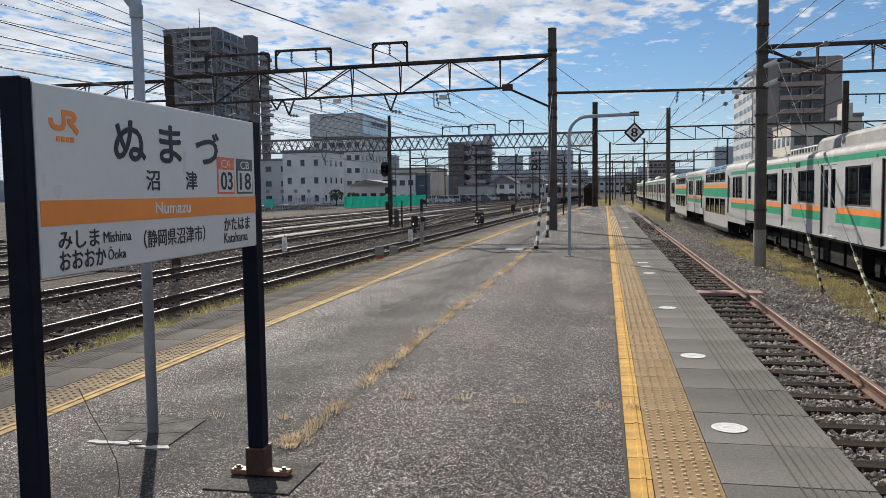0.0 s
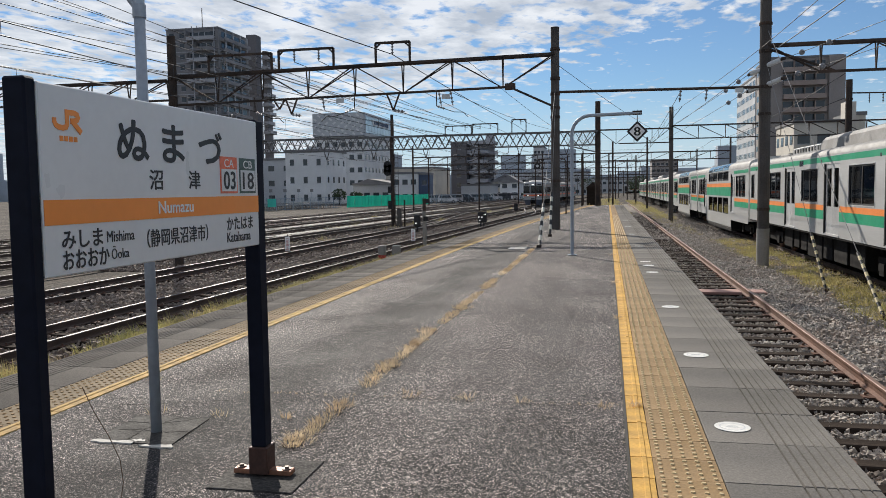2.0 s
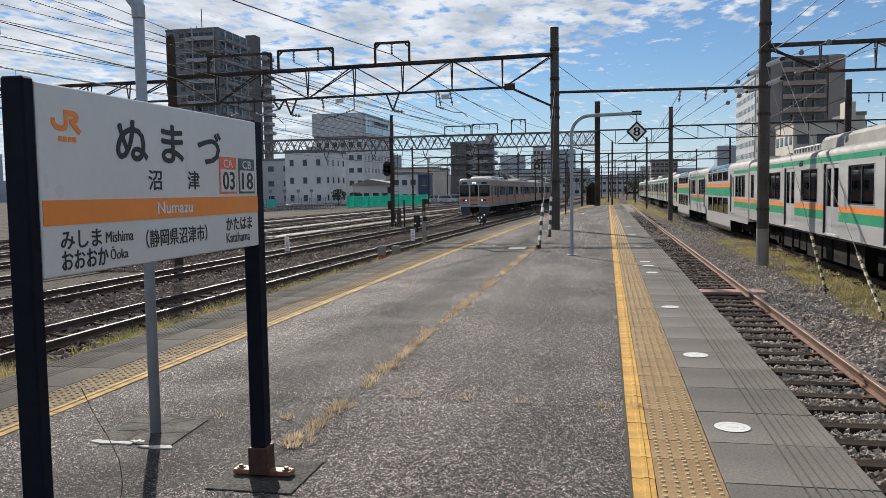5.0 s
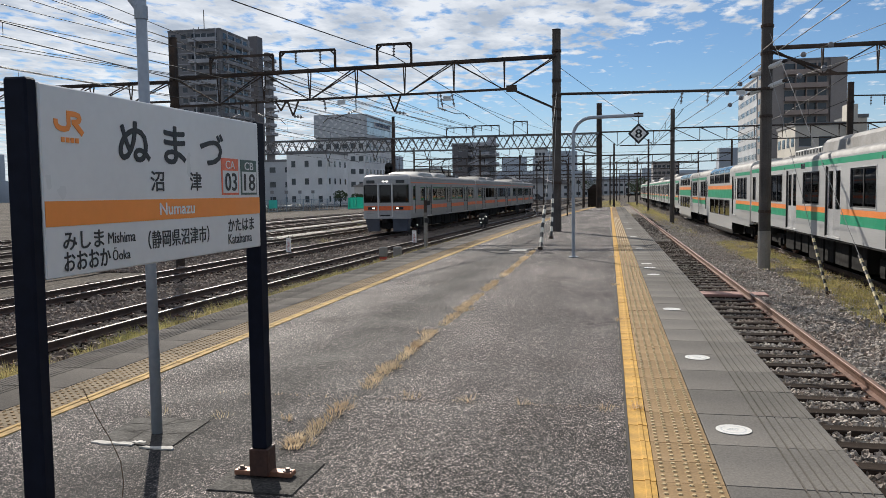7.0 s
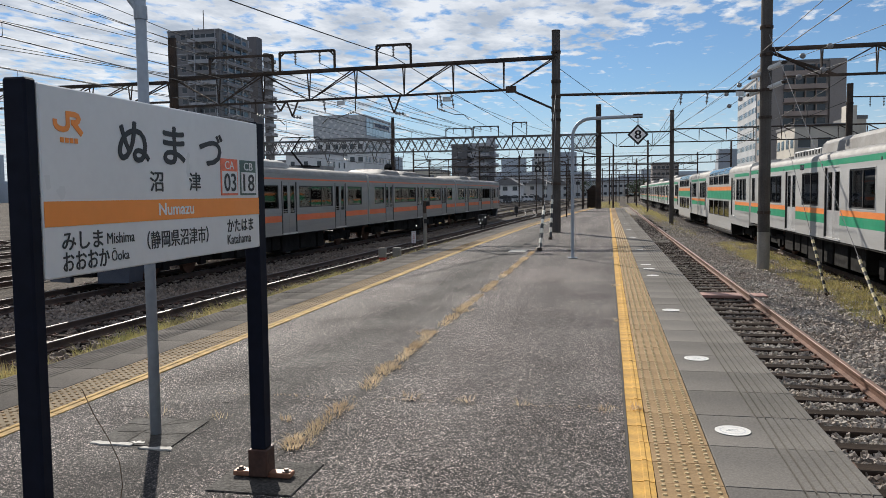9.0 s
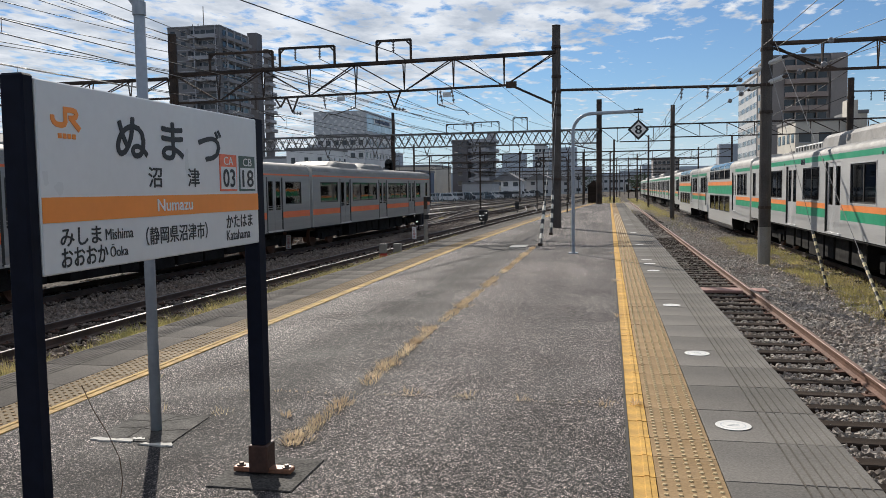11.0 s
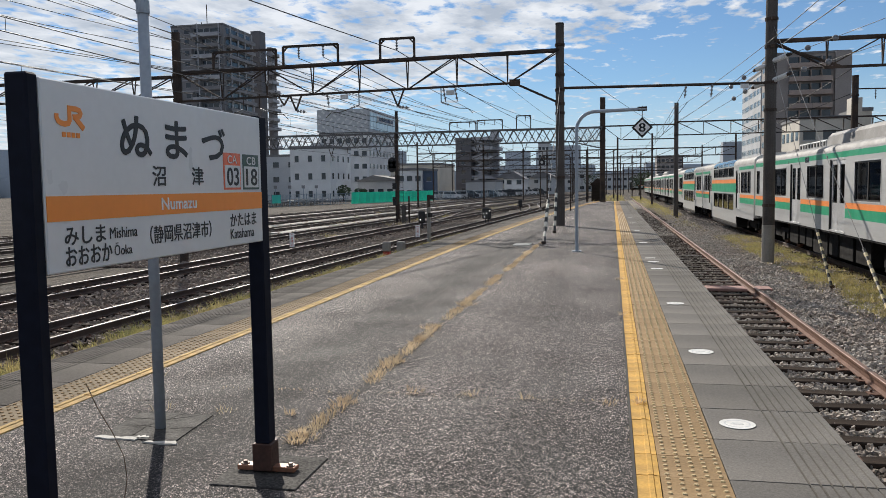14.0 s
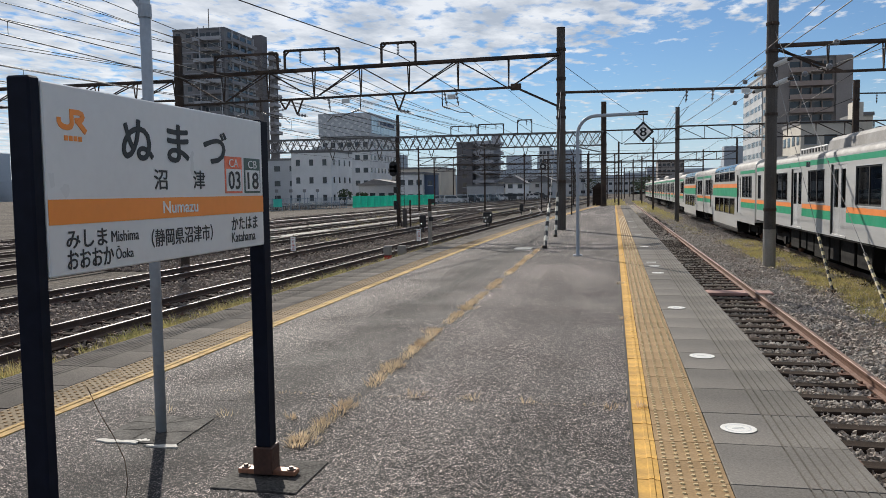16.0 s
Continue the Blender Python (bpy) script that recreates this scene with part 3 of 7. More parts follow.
def build_platform():
    bm = bmesh.new()
    ys = [-6 + 0.75 * i for i in range(97)]
    rows = []
    for y in ys:
        l = left_edge(y)
        cols = [l + 1.072, -2.4, -1.66, -0.9, 0.11]
        rows.append([bm.verts.new((x, y, 0.005 * noise.noise((x * 0.9, y * 0.6, 4)) - 0.006)) for x in cols])
    for r0, r1 in zip(rows, rows[1:]):
        for i in range(4):
            bm.faces.new((r0[i], r0[i + 1], r1[i + 1], r1[i]))
    part("asphalt", bm, "asphalt", platform, "patched coarse grey asphalt")
    # the body under the surface
    bm = bmesh.new()
    for y0, y1 in zip(ys, ys[1:]):
        a, b = left_edge(y0), left_edge(y1)
        v = [bm.verts.new(c) for c in ((a + 0.12, y0, -0.06), (1.05, y0, -0.06), (1.05, y0, -1.6), (a + 0.12, y0, -1.6),
                                       (b + 0.12, y1, -0.06), (1.05, y1, -0.06), (1.05, y1, -1.6), (b + 0.12, y1, -1.6))]
        for f in ((0, 1, 5, 4), (1, 2, 6, 5), (3, 0, 4, 7)):
            bm.faces.new([v[i] for i in f])
        if y0 == ys[0]:
            bm.faces.new([v[i] for i in (0, 1, 2, 3)])
        if y1 == ys[-1]:
            bm.faces.new([v[i] for i in (4, 5, 6, 7)])
    bmesh.ops.remove_doubles(bm, verts=bm.verts[:], dist=0.0001)
    bmesh.ops.recalc_face_normals(bm, faces=bm.faces[:])
    part("retaining_wall", bm, "concrete", platform, "stained concrete platform wall")


build_platform()


def build_cracks():
    """Open cracks and joints of the asphalt: dark crooked ribbons just above it."""
    rnd = random.Random(17)

    def crack(p0, p1, width, name="crack"):
        a, b = Vector(p0), Vector(p1)
        n = max(6, int((b - a).length / 0.06))
        side = Vector((-(b - a).y, (b - a).x)).normalized()
        bm = bmesh.new()
        left, right = [], []
        for i in range(n + 1):
            c = a.lerp(b, i / n) + side * (0.018 * noise.noise((i * 0.35, p0[1] * 3, p0[0])) + 0.05 * noise.noise((i * 0.07, p0[1] * 5, p0[0])) + rnd.uniform(-0.004, 0.004))
            w = width * rnd.uniform(0.25, 1.0) * (0.2 if i in (0, n) else 1)
            for lst, k in ((left, 1), (right, -1)):
                q = c + side * w * 0.5 * k
                lst.append(bm.verts.new((q.x, q.y, 0.005 * noise.noise((q.x * 0.9, q.y * 0.6, 4)) - 0.0035)))
        for i in range(n):
            bm.faces.new((left[i], left[i + 1], right[i + 1], right[i]))
        bmesh.ops.recalc_face_normals(bm, faces=bm.faces[:])
        part(name, bm, "joint", platform)
    crack((-1.65, 3.2), (-1.65, 20.0), 0.035)
    crack((-3.15, 4.55), (-1.70, 4.98), 0.012)
    crack((-1.62, 5.0), (0.10, 4.95), 0.014)
    crack((-3.2, 11.9), (-1.7, 11.7), 0.022)
    crack((-1.6, 11.7), (-1.1, 11.75), 0.022)
    crack((-3.2, 16.5), (-1.7, 16.3), 0.03)
    crack((-1.3, 14.4), (0.10, 14.4), 0.02)
    crack((-2.2, 3.2), (-2.35, 4.4), 0.006)
    crack((-2.3, 4.4), (-1.95, 4.75), 0.006)
    crack((-0.9, 20.5), (0.1, 20.4), 0.03)


build_cracks()

RAIL_PROFILE = [(-0.062, -0.15), (0.062, -0.15), (0.062, -0.135), (0.012, -0.115), (0.010, -0.045), (0.033, -0.038), (0.033, -0.006),
                (0.026, 0.0), (-0.026, 0.0), (-0.033, -0.006), (-0.033, -0.038), (-0.010, -0.045), (-0.012, -0.115), (-0.062, -0.135)]
RAIL_MATS = [0] * 6 + [1, 1, 1] + [0] * 5

T1_Y = [-60, 0, 17, 33, 52, 66, 80, 100, 150, 200, 300]
T1_X = [-9.9, -9.8, -9.8, -9.35, -8.7, -8.25, -7.75, -7.1, -5.4, -3.2, 2.0]
T2_Y = [-90, 0, 20, 42, 62, 87, 113, 150, 200, 300]
T2_X = [-13.9, -13.8, -13.7, -13.2, -12.5, -11.7, -11.0, -9.6, -7.4, -2.5]


def t1(y):
    return spline(y, T1_Y, T1_X)


def t2(y):
    return spline(y, T2_Y, T2_X)


def right_track(y):
    return 2.55


def train_track(y):
    return 7.375


def yard(k):
    return lambda y: t2(y) - 4.1 * k + 0.004 * k * (y - 40)


def crossover(f, g, y0, y1):
    def c(y):
        s = min(max((y - y0) / (y1 - y0), 0), 1)
        s = s * s * (3 - 2 * s)
        return f(y) * (1 - s) + g(y) * s
    return c


def build_track(label, line, y0, y1, step, head, sleepers=(0, 0), pitch=0.62, foot="railside", level=RAIL):
    track = thing("railway_track", label, "railway track", "railway tracks", "structure")
    n = int((y1 - y0) / step)
    for side in (-0.566, 0.566):
        bm = bmesh.new()
        sweep(bm, RAIL_PROFILE, [(line(y0 + step * i) + side, y0 + step * i, level) for i in range(n + 1)], RAIL_MATS)
        part("rail", bm, [foot, head], track)
    if sleepers[1] > sleepers[0]:
        me = SLEEPER
        y = sleepers[0]
        k = 0
        while y < sleepers[1] and k < 300:
            ang = math.degrees(math.atan2(line(y + 1) - line(y - 1), 2))
            share("sleeper", me, track, pose(line(y) + random.uniform(-0.04, 0.04), y + random.uniform(-0.03, 0.03), level - 0.15, 0, random.uniform(-0.8, 0.8),
                                             -ang + random.uniform(-1.5, 1.5)))
            y += pitch
            k += 1
    return track


def sleeper_mesh():
    bm = bmesh.new()
    box(bm, -1.05, 1.05, -0.105, 0.105, -0.14, 0.0, bevel=0.012)
    for s in (-1, 1):
        box(bm, s * 0.566 - 0.16, s * 0.566 + 0.16, -0.075, 0.075, 0.001, 0.014, mat=1)
        for o in (-0.11, 0.11):
            rod(bm, (s * 0.566 + o, 0.04, 0.01), (s * 0.566 + o, 0.04, 0.045), 0.016, 6, mat=1)
    me = bpy.data.meshes.new("sleeper")
    bm.to_mesh(me)
    bm.free()
    me.materials.append(M["sleeper"])
    me.materials.append(M["rust"])
    return me


SLEEPER = sleeper_mesh()
build_track("rusty disused siding track beside the platform", right_track, -8, 130, 3, "raildull", (-6, 75), foot="rust", level=SIDING)
build_track("siding track under the standing train", train_track, -30, 190, 4, "railtop", (5, 60))
build_track("shiny running track with worn sleepers", t1, -20, 240, 3, "railtop", (4, 100))
build_track("shiny running track with worn sleepers", t2, -40, 240, 3, "railtop", (14, 110))
for k in (1, 2, 3, 4, 5):
    build_track("yard track with bright worn rails", yard(k), 10, 230, 4, "railtop", (38, 90) if k < 3 else (0, 0), 0.7)
build_track("crossover track between two running lines", crossover(t2, yard(1), 48, 92), 48, 92, 2, "railtop")
build_track("crossover track between two yard lines", crossover(yard(2), yard(1), 70, 118), 70, 118, 2, "railtop")
build_track("crossover track between two running lines", crossover(t1, t2, 76, 120), 76, 120, 2, "railtop")

# ---- poles and gantries ----


def pole(name, x, y, z0, z1, r, material, label, bands=()):
    bm = bmesh.new()
    rod(bm, (0, 0, 0), (0, 0, z1 - z0), r, 14, r * 0.92)
    ob = thing(name, label, "pole", at=Matrix.Translation((x, y, z0)))
    part("shaft", bm, material, ob, smooth=False)
    bm = bmesh.new()
    rod(bm, (0, 0, z1 - z0 - 0.01), (0, 0, z1 - z0 + 0.03), r * 0.95, 14)
    part("cap", bm, "polesteel", ob)
    for b in bands:
        bm = bmesh.new()
        rod(bm, (0, 0, b - z0 - 0.045), (0, 0, b - z0 + 0.045), r * 1.07, 14)
        box(bm, -0.05, 0.05, -r - 0.09, -r + 0.02, b - z0 - 0.04, b - z0 + 0.04)
        part("clamp_band", bm, "polesteel", ob)
    return ob


def insulator(bm, a, b, r=0.055, discs=4, mat=0):
    """A string of porcelain discs between two points."""
    a, b = Vector(a), Vector(b)
    rod(bm, a, b, 0.018, 6, mat=mat)
    for i in range(discs):
        c = a.lerp(b, (i + 0.7) / (discs + 0.4))
        d = (b - a).normalized() * 0.022
        rod(bm, c - d, c + d, r, 8, r * 0.45, mat=mat)
    return bm


def truss_gantry(name, y, x0, x1, top, bottom, panel, kind_v=True, w=0.055, depth=0.22, end_drop=0.0, slope=0.0, key="polesteel"):
    """A lattice beam across the tracks. slope: rise of both chords per metre of x."""
    g = thing(name, "dark steel lattice beam carrying overhead wires", "gantry", "overhead line gantries")
    zt = lambda x: top + slope * (x - x0)
    zb = lambda x: bottom + slope * (x - x0)
    for s in (-depth, depth):
        bm = bmesh.new()
        bar(bm, (x0, y + s, zt(x0)), (x1, y + s, zt(x1)), w * 1.5, w * 1.8)
        part("top_chord", bm, key, g)
    bm = bmesh.new()
    bar(bm, (x0 + (1.5 if end_drop else 0) * (1 if x1 > x0 else -1), y, zb(x0)), (x1, y, zb(x1)), w * 1.5, w * 1.6)
    part("bottom_chord", bm, key, g)
    n = max(2, int(abs(x1 - x0) / panel))
    for i in range(n):
        xa, xb = x0 + (x1 - x0) * i / n, x0 + (x1 - x0) * (i + 1) / n
        bm = bmesh.new()
        for s in (-depth, depth):
            if kind_v:
                if not (end_drop and i == 0):
                    bar(bm, (xa, y, zb(xa)), (xa, y + s, zt(xa)), w * 0.75, w * 0.75)
                bar(bm, (xb, y, zb(xb)), (xa, y + s, zt(xa)), w * 0.75, w * 0.75) if i % 2 == 0 or not end_drop else \
                    bar(bm, (xa, y, zb(xa)), (xb, y + s, zt(xb)), w * 0.75, w * 0.75)
            else:
                xm = (xa + xb) / 2
                bar(bm, (xa, y + s, zt(xa)), (xm, y, zb(xm)), w * 0.8, w * 0.8)
                bar(bm, (xm, y, zb(xm)), (xb, y + s, zt(xb)), w * 0.8, w * 0.8)
        part("brace", bm, key, g)
    return g


def wire_frame(parent, y, xa, xb, z0, z1, drops):
    bm = bmesh.new()
    for x in (xa, xb):
        bar(bm, (x, y, z0), (x, y, z1), 0.07, 0.07)
    bar(bm, (xa, y, z1), (xb, y, z1), 0.07, 0.08)
    bar(bm, (xa, y, z1 - 0.18), (xa + 0.18 * (1 if xb > xa else -1), y, z1), 0.05, 0.05)
    bar(bm, (xb, y, z1 - 0.18), (xb - 0.18 * (1 if xb > xa else -1), y, z1), 0.05, 0.05)
    part("wire_frame", bm, "polesteel", parent)
    for x in drops:
        bm = bmesh.new()
        insulator(bm, (x, y, z1), (x, y, z1 - 0.42))
        part("insulator", bm, "insulator", parent)


def hanger(parent, y, x, z, drop=0.55, arm=1):
    bm = bmesh.new()
    for s in (-0.22, 0.22):
        bar(bm, (x + s, y, z), (x, y, z - drop), 0.05, 0.05)
    part("drop_bracket", bm, "polesteel", parent)
    bm = bmesh.new()
    insulator(bm, (x, y, z - drop), (x + arm * 0.45, y - 0.2, z - drop - 0.08), 0.06, 3)
    part("insulator", bm, "insulator", parent)


pole("catenary_pole", -1.69, 27.0, 0.0, 6.58, 0.15, "poleconc", "tall dark concrete catenary pole standing on the platform", (5.9, 4.95, 4.45, 4.0, 3.7, 1.6))
siding_pole = pole("catenary_pole", 4.86, 27.2, -1.4, 8.2, 0.185, "poleconc", "tall concrete catenary pole in weedy grass beside the siding", (5.55, 4.45, 3.6, 0.6, 6.4))
part("base_sleeve", rods(((0, 0, 0), (0, 0, 1.38), 0.193), seg=14), "concrete", siding_pole, "paler bare concrete foot")
pole("catenary_pole", -15.45, 27.0, -1.4, 7.0, 0.16, "polesteel", "dark steel catenary pole between yard tracks", (5.5, 4.6))
pole("catenary_pole", -0.73, 63.0, 0.0, 7.9, 0.22, "polesteel", "dark thick catenary pole at the end of the platform", (5.6, 4.7))
pole("catenary_pole", 4.67, 63.0, -1.4, 7.3, 0.17, "poleconc", "concrete catenary pole beside the siding", (5.9, 4.95))
pole("catenary_pole", -16.95, 63.0, -1.4, 7.4, 0.13, "polesteel", "dark slim catenary pole between yard tracks", (5.6,))
pole("catenary_pole", -29.0, 63.0, -1.4, 6.8, 0.15, "polesteel", "dark slim catenary pole between yard tracks", (5.6,))

g1 = truss_gantry("gantry_beam", 27.0, -1.7, -15.4, 5.74, 4.74, 1.62, True, 0.046, 0.16, end_drop=1.0, slope=0.013)
bm = bmesh.new()
bar(bm, (-3.2, 27, 4.74), (-1.75, 27, 4.05), 0.07, 0.07)
box(bm, -3.35, -3.0, 26.97, 27.03, 4.64, 4.86)
part("end_brace", bm, "polesteel", g1)
wire_frame(g1, 27, -6.59, -7.79, 5.66, 6.40, (-7.2,))
wire_frame(g1, 27, -9.31, -11.33, 5.64, 6.32, (-9.85, -10.75))
wire_frame(g1, 27, -11.6, -14.0, 5.6, 6.25, (-12.2, -13.4))
hanger(g1, 27, -7.2, 4.66, 0.55)
hanger(g1, 27, -10.9, 4.64, 0.55)
hanger(g1, 27, -11.35, 4.64, 0.35, -1)
for x in (-5.6, -9.75, -5.2):
    bm = bmesh.new()
    insulator(bm, (x, 27, 4.68), (x + 0.1, 26.9, 4.2), 0.055, 3)
    part("insulator", bm, "insulator", g1)
for x in (-5.35, -9.1):
    part("number_plate_bracket", boxes((x - 0.14, x + 0.14, 26.95, 26.98, 4.42, 4.58)), "insulator_pale", g1)

pole("catenary_pole", -30.2, 27.0, -1.4, 7.0, 0.16, "polesteel", "dark steel catenary pole between yard tracks", (5.5, 4.6))
g1b = truss_gantry("gantry_beam", 27.0, -15.6, -30.0, 5.45, 4.75, 1.6, True, 0.046, 0.14)
for x in (-17.5, -20.5, -24.0):
    hanger(g1b, 27, x, 4.70, 0.45)

g2 = thing("gantry_beam", "thin steel pipe strung between two poles over the platform track", "gantry", "overhead line gantries")
part("pipe", rods(((-1.55, 27, 4.51), (4.75, 27.2, 4.45), 0.045)), "polesteel", g2)
for x in (3.1, 2.3):
    bm = bmesh.new()
    insulator(bm, (x, 27.1, 4.46), (x - 0.05, 27.0, 4.05), 0.05, 3)
    part("insulator", bm, "insulator", g2)
part("number_plate_bracket", boxes((3.95, 4.2, 27.1, 27.14, 4.30, 4.44)), "insulator_pale", g2)

g3 = truss_gantry("gantry_beam", 27.2, 4.9, 16.0, 5.72, 4.85, 1.55, True, 0.05, 0.13, end_drop=1.0)
bm = bmesh.new()
bar(bm, (5.0, 27.2, 5.6), (6.9, 27.2, 4.86), 0.07, 0.07)
part("end_brace", bm, "polesteel", g3)
pole("catenary_pole", 16.2, 27.2, -1.4, 7.4, 0.18, "poleconc", "concrete catenary pole beyond the siding", (5.7,))

g4 = truss_gantry("gantry_beam", 63.0, -0.75, -29.0, 5.68, 4.66, 1.12, False, 0.07, 0.25, key="gantrygrey")
for i in range(25):
    xa = -0.75 - 1.13 * i
    bm = bmesh.new()
    bar(bm, (xa, 63.25, 4.68), (xa - 0.56, 63.25, 5.66), 0.05, 0.05)
    bar(bm, (xa - 0.56, 63.25, 5.66), (xa - 1.13, 63.25, 4.68), 0.05, 0.05)
    part("rear_brace", bm, "gantrygrey", g4)
bm = bmesh.new()
for i in range(15):
    x = -0.95 - 0.15 * i
    bar(bm, (x, 62.7, 5.62), (x, 62.7, 4.12 + 0.5 * i / 14), 0.014, 0.014)
for i in range(10):
    bar(bm, (-0.95, 62.7, 5.62 - 0.15 * i), (-3.05, 62.7, 5.62 - 0.105 * i), 0.014, 0.014)
part("end_mesh", bm, "insulator_pale", g4, "pale wire mesh closing the end of the beam")
bm = bmesh.new()
for xa, xb in ((-0.95, -2.0), (-3.05, -2.0)):
    bar(bm, (xa, 62.68, 5.6), (xb, 62.68, 4.4), 0.06, 0.06)
bar(bm, (-0.95, 62.68, 4.12), (-3.05, 62.68, 4.62), 0.09, 0.09)
part("end_brace", bm, "gantrygrey", g4)
wire_frame(g4, 63, -6.2, -7.3, 5.7, 6.75, (-6.6,))
wire_frame(g4, 63, -8.4, -10.4, 5.7, 6.5, (-9.0, -9.8))
wire_frame(g4, 63, -10.5, -12.6, 5.7, 6.4, (-11.0, -12.0))
for x in (-3.1, -6.7, -10.4, -14.2, -18.5, -22.5):
    hanger(g4, 63, x, 4.66, 0.7)
g5 = truss_gantry("gantry_beam", 63.0, -0.7, 4.6, 5.75, 4.7, 1.3, True, 0.05, 0.12, end_drop=1.0)
g6 = truss_gantry("gantry_beam", 63.0, 4.7, 22.0, 5.92, 4.95, 1.9, True, 0.05, 0.12)
pole("catenary_pole", 22.0, 63.0, -1.4, 7.4, 0.18, "poleconc", "concrete catenary pole beyond the siding", (5.7,))


def far_gantry(y, x0, x1, top, poles_x):
    g = truss_gantry("gantry_beam", y, x0, x1, top, top - 0.9, 2.2, True, 0.07, 0.15)
    for x in poles_x:
        pole("catenary_pole", x, y, -1.4, top + random.uniform(0.8, 1.8), 0.115, "polesteel", "slim dark catenary pole far down the line")
    return g


far_gantry(99, 14.0, -24.0, 5.5, (4.6, 0.6, -15.6, -24.0, 14.0))
far_gantry(135, 14.0, -30.0, 5.6, (4.5, 0.2, -6.5, -14.6, -30.0, 14.0))
far_gantry(172, 14.0, -34.0, 5.6, (4.0, 1.6, -5.0, -34.0, 14.0))
far_gantry(215, 14.0, -34.0, 5.6, (8.0, 2.8, -1.5, -10.0, -34.0))
far_gantry(265, 18.0, -30.0, 5.6, (11.0, 5.0, 1.0, -12.0, -30.0))
far_gantry(330, 20.0, -30.0, 5.6, (14.0, 8.0, 2.0, -12.0, -30.0))

# ---- lineside growth and stones ----


def mesh_object(name, verts, faces, key, parent=None):
    me = bpy.data.meshes.new(name)
    me.from_pydata(verts, [], faces)
    me.materials.append(M[key])
    ob = new(name, me)
    ob.parent = parent
    return ob


def stones(name, label, areas, key="stone", seed=5):
    """Loose ballast: crooked little blocks. areas: (centre line, half width, y0, y1, how many, size, level)."""
    rnd = np.random.RandomState(seed)
    V, F = [], []
    cube = np.array([(-1, -1, -1), (1, -1, -1), (1, 1, -1), (-1, 1, -1), (-1, -1, 1), (1, -1, 1), (1, 1, 1), (-1, 1, 1)], float) * 0.5
    quads = np.array([(0, 3, 2, 1), (4, 5, 6, 7), (0, 1, 5, 4), (1, 2, 6, 5), (2, 3, 7, 6), (3, 0, 4, 7)])
    k = 0
    for line, hw, y0, y1, n, size, level in areas:
        # more of them near the platform's near end
        t = rnd.rand(n) ** 1.5
        ys = y0 + (y1 - y0) * t
        xs = np.array([line(y) for y in ys]) + (rnd.rand(n) * 2 - 1) * hw
        for i in range(n):
            c = cube * (1 + (rnd.rand(8, 3) - 0.5) * 0.75) * size * rnd.uniform(0.55, 1.25) * np.array((1.25, 1.0, 0.8))
            a, b, g = rnd.rand(3) * 6.28
            ca, sa, cb, sb, cg, sg = math.cos(a), math.sin(a), math.cos(b), math.sin(b), math.cos(g), math.sin(g)
            R = np.array(((ca, -sa, 0), (sa, ca, 0), (0, 0, 1))) @ np.array(((cb, 0, sb), (0, 1, 0), (-sb, 0, cb))) @ np.array(((1, 0, 0), (0, cg, -sg), (0, sg, cg)))
            V.append(c @ R.T + np.array((xs[i], ys[i], level + rnd.uniform(-0.3, 0.35) * size)))
            F.append(quads + k * 8)
            k += 1
    ob = mesh_object(name, np.concatenate(V).tolist(), np.concatenate(F).tolist(), key)
    return tagged(ob, label, "ballast", kind="stuff")


bed = bmesh.new()
prism(bed, [(0.9, -1.6), (0.9, SIDING - 0.21), (4.2, SIDING - 0.21), (5.0, BED), (5.0, -1.6)], -8, 130)
tagged(part("ballast_bed", bed, "ballast_bed"), "low bed of ballast under the siding", "ballast", kind="structure")
stones("ballast", "crushed grey and rust-stained ballast stones round the siding", [
    (lambda y: 2.75, 1.7, 4.5, 42, 40000, 0.036, SIDING - 0.19),
    (lambda y: 4.1, 0.8, 9, 40, 9000, 0.050, SIDING - 0.22),
    (lambda y: 3.62, 0.40, 4.5, 45, 9000, 0.045, SIDING - 0.12),
    (lambda y: 5.7, 1.0, 10, 45, 9000, 0.045, BED - 0.01),
    (lambda y: 5.5, 1.2, 38, 85, 6000, 0.07, BED - 0.01),
    (lambda y: 2.8, 1.75, 40, 85, 9000, 0.07, SIDING - 0.2)], seed=5)
stones("ballast", "crushed brown-grey ballast stones along the running lines", [
    (t1, 1.75, 9, 60, 9000, 0.065, BED - 0.02),
    (lambda y: (t1(y) + t2(y)) / 2, 0.9, 12, 60, 4500, 0.065, BED - 0.02),
    (t2, 1.7, 14, 80, 8000, 0.070, BED - 0.02),
    (lambda y: t2(y) - 3.5, 2.6, 25, 90, 6000, 0.085, BED - 0.02),
    (lambda y: t2(y) - 14.0, 8.5, 38, 120, 9000, 0.13, BED - 0.03)], key="stone_brown", seed=8)


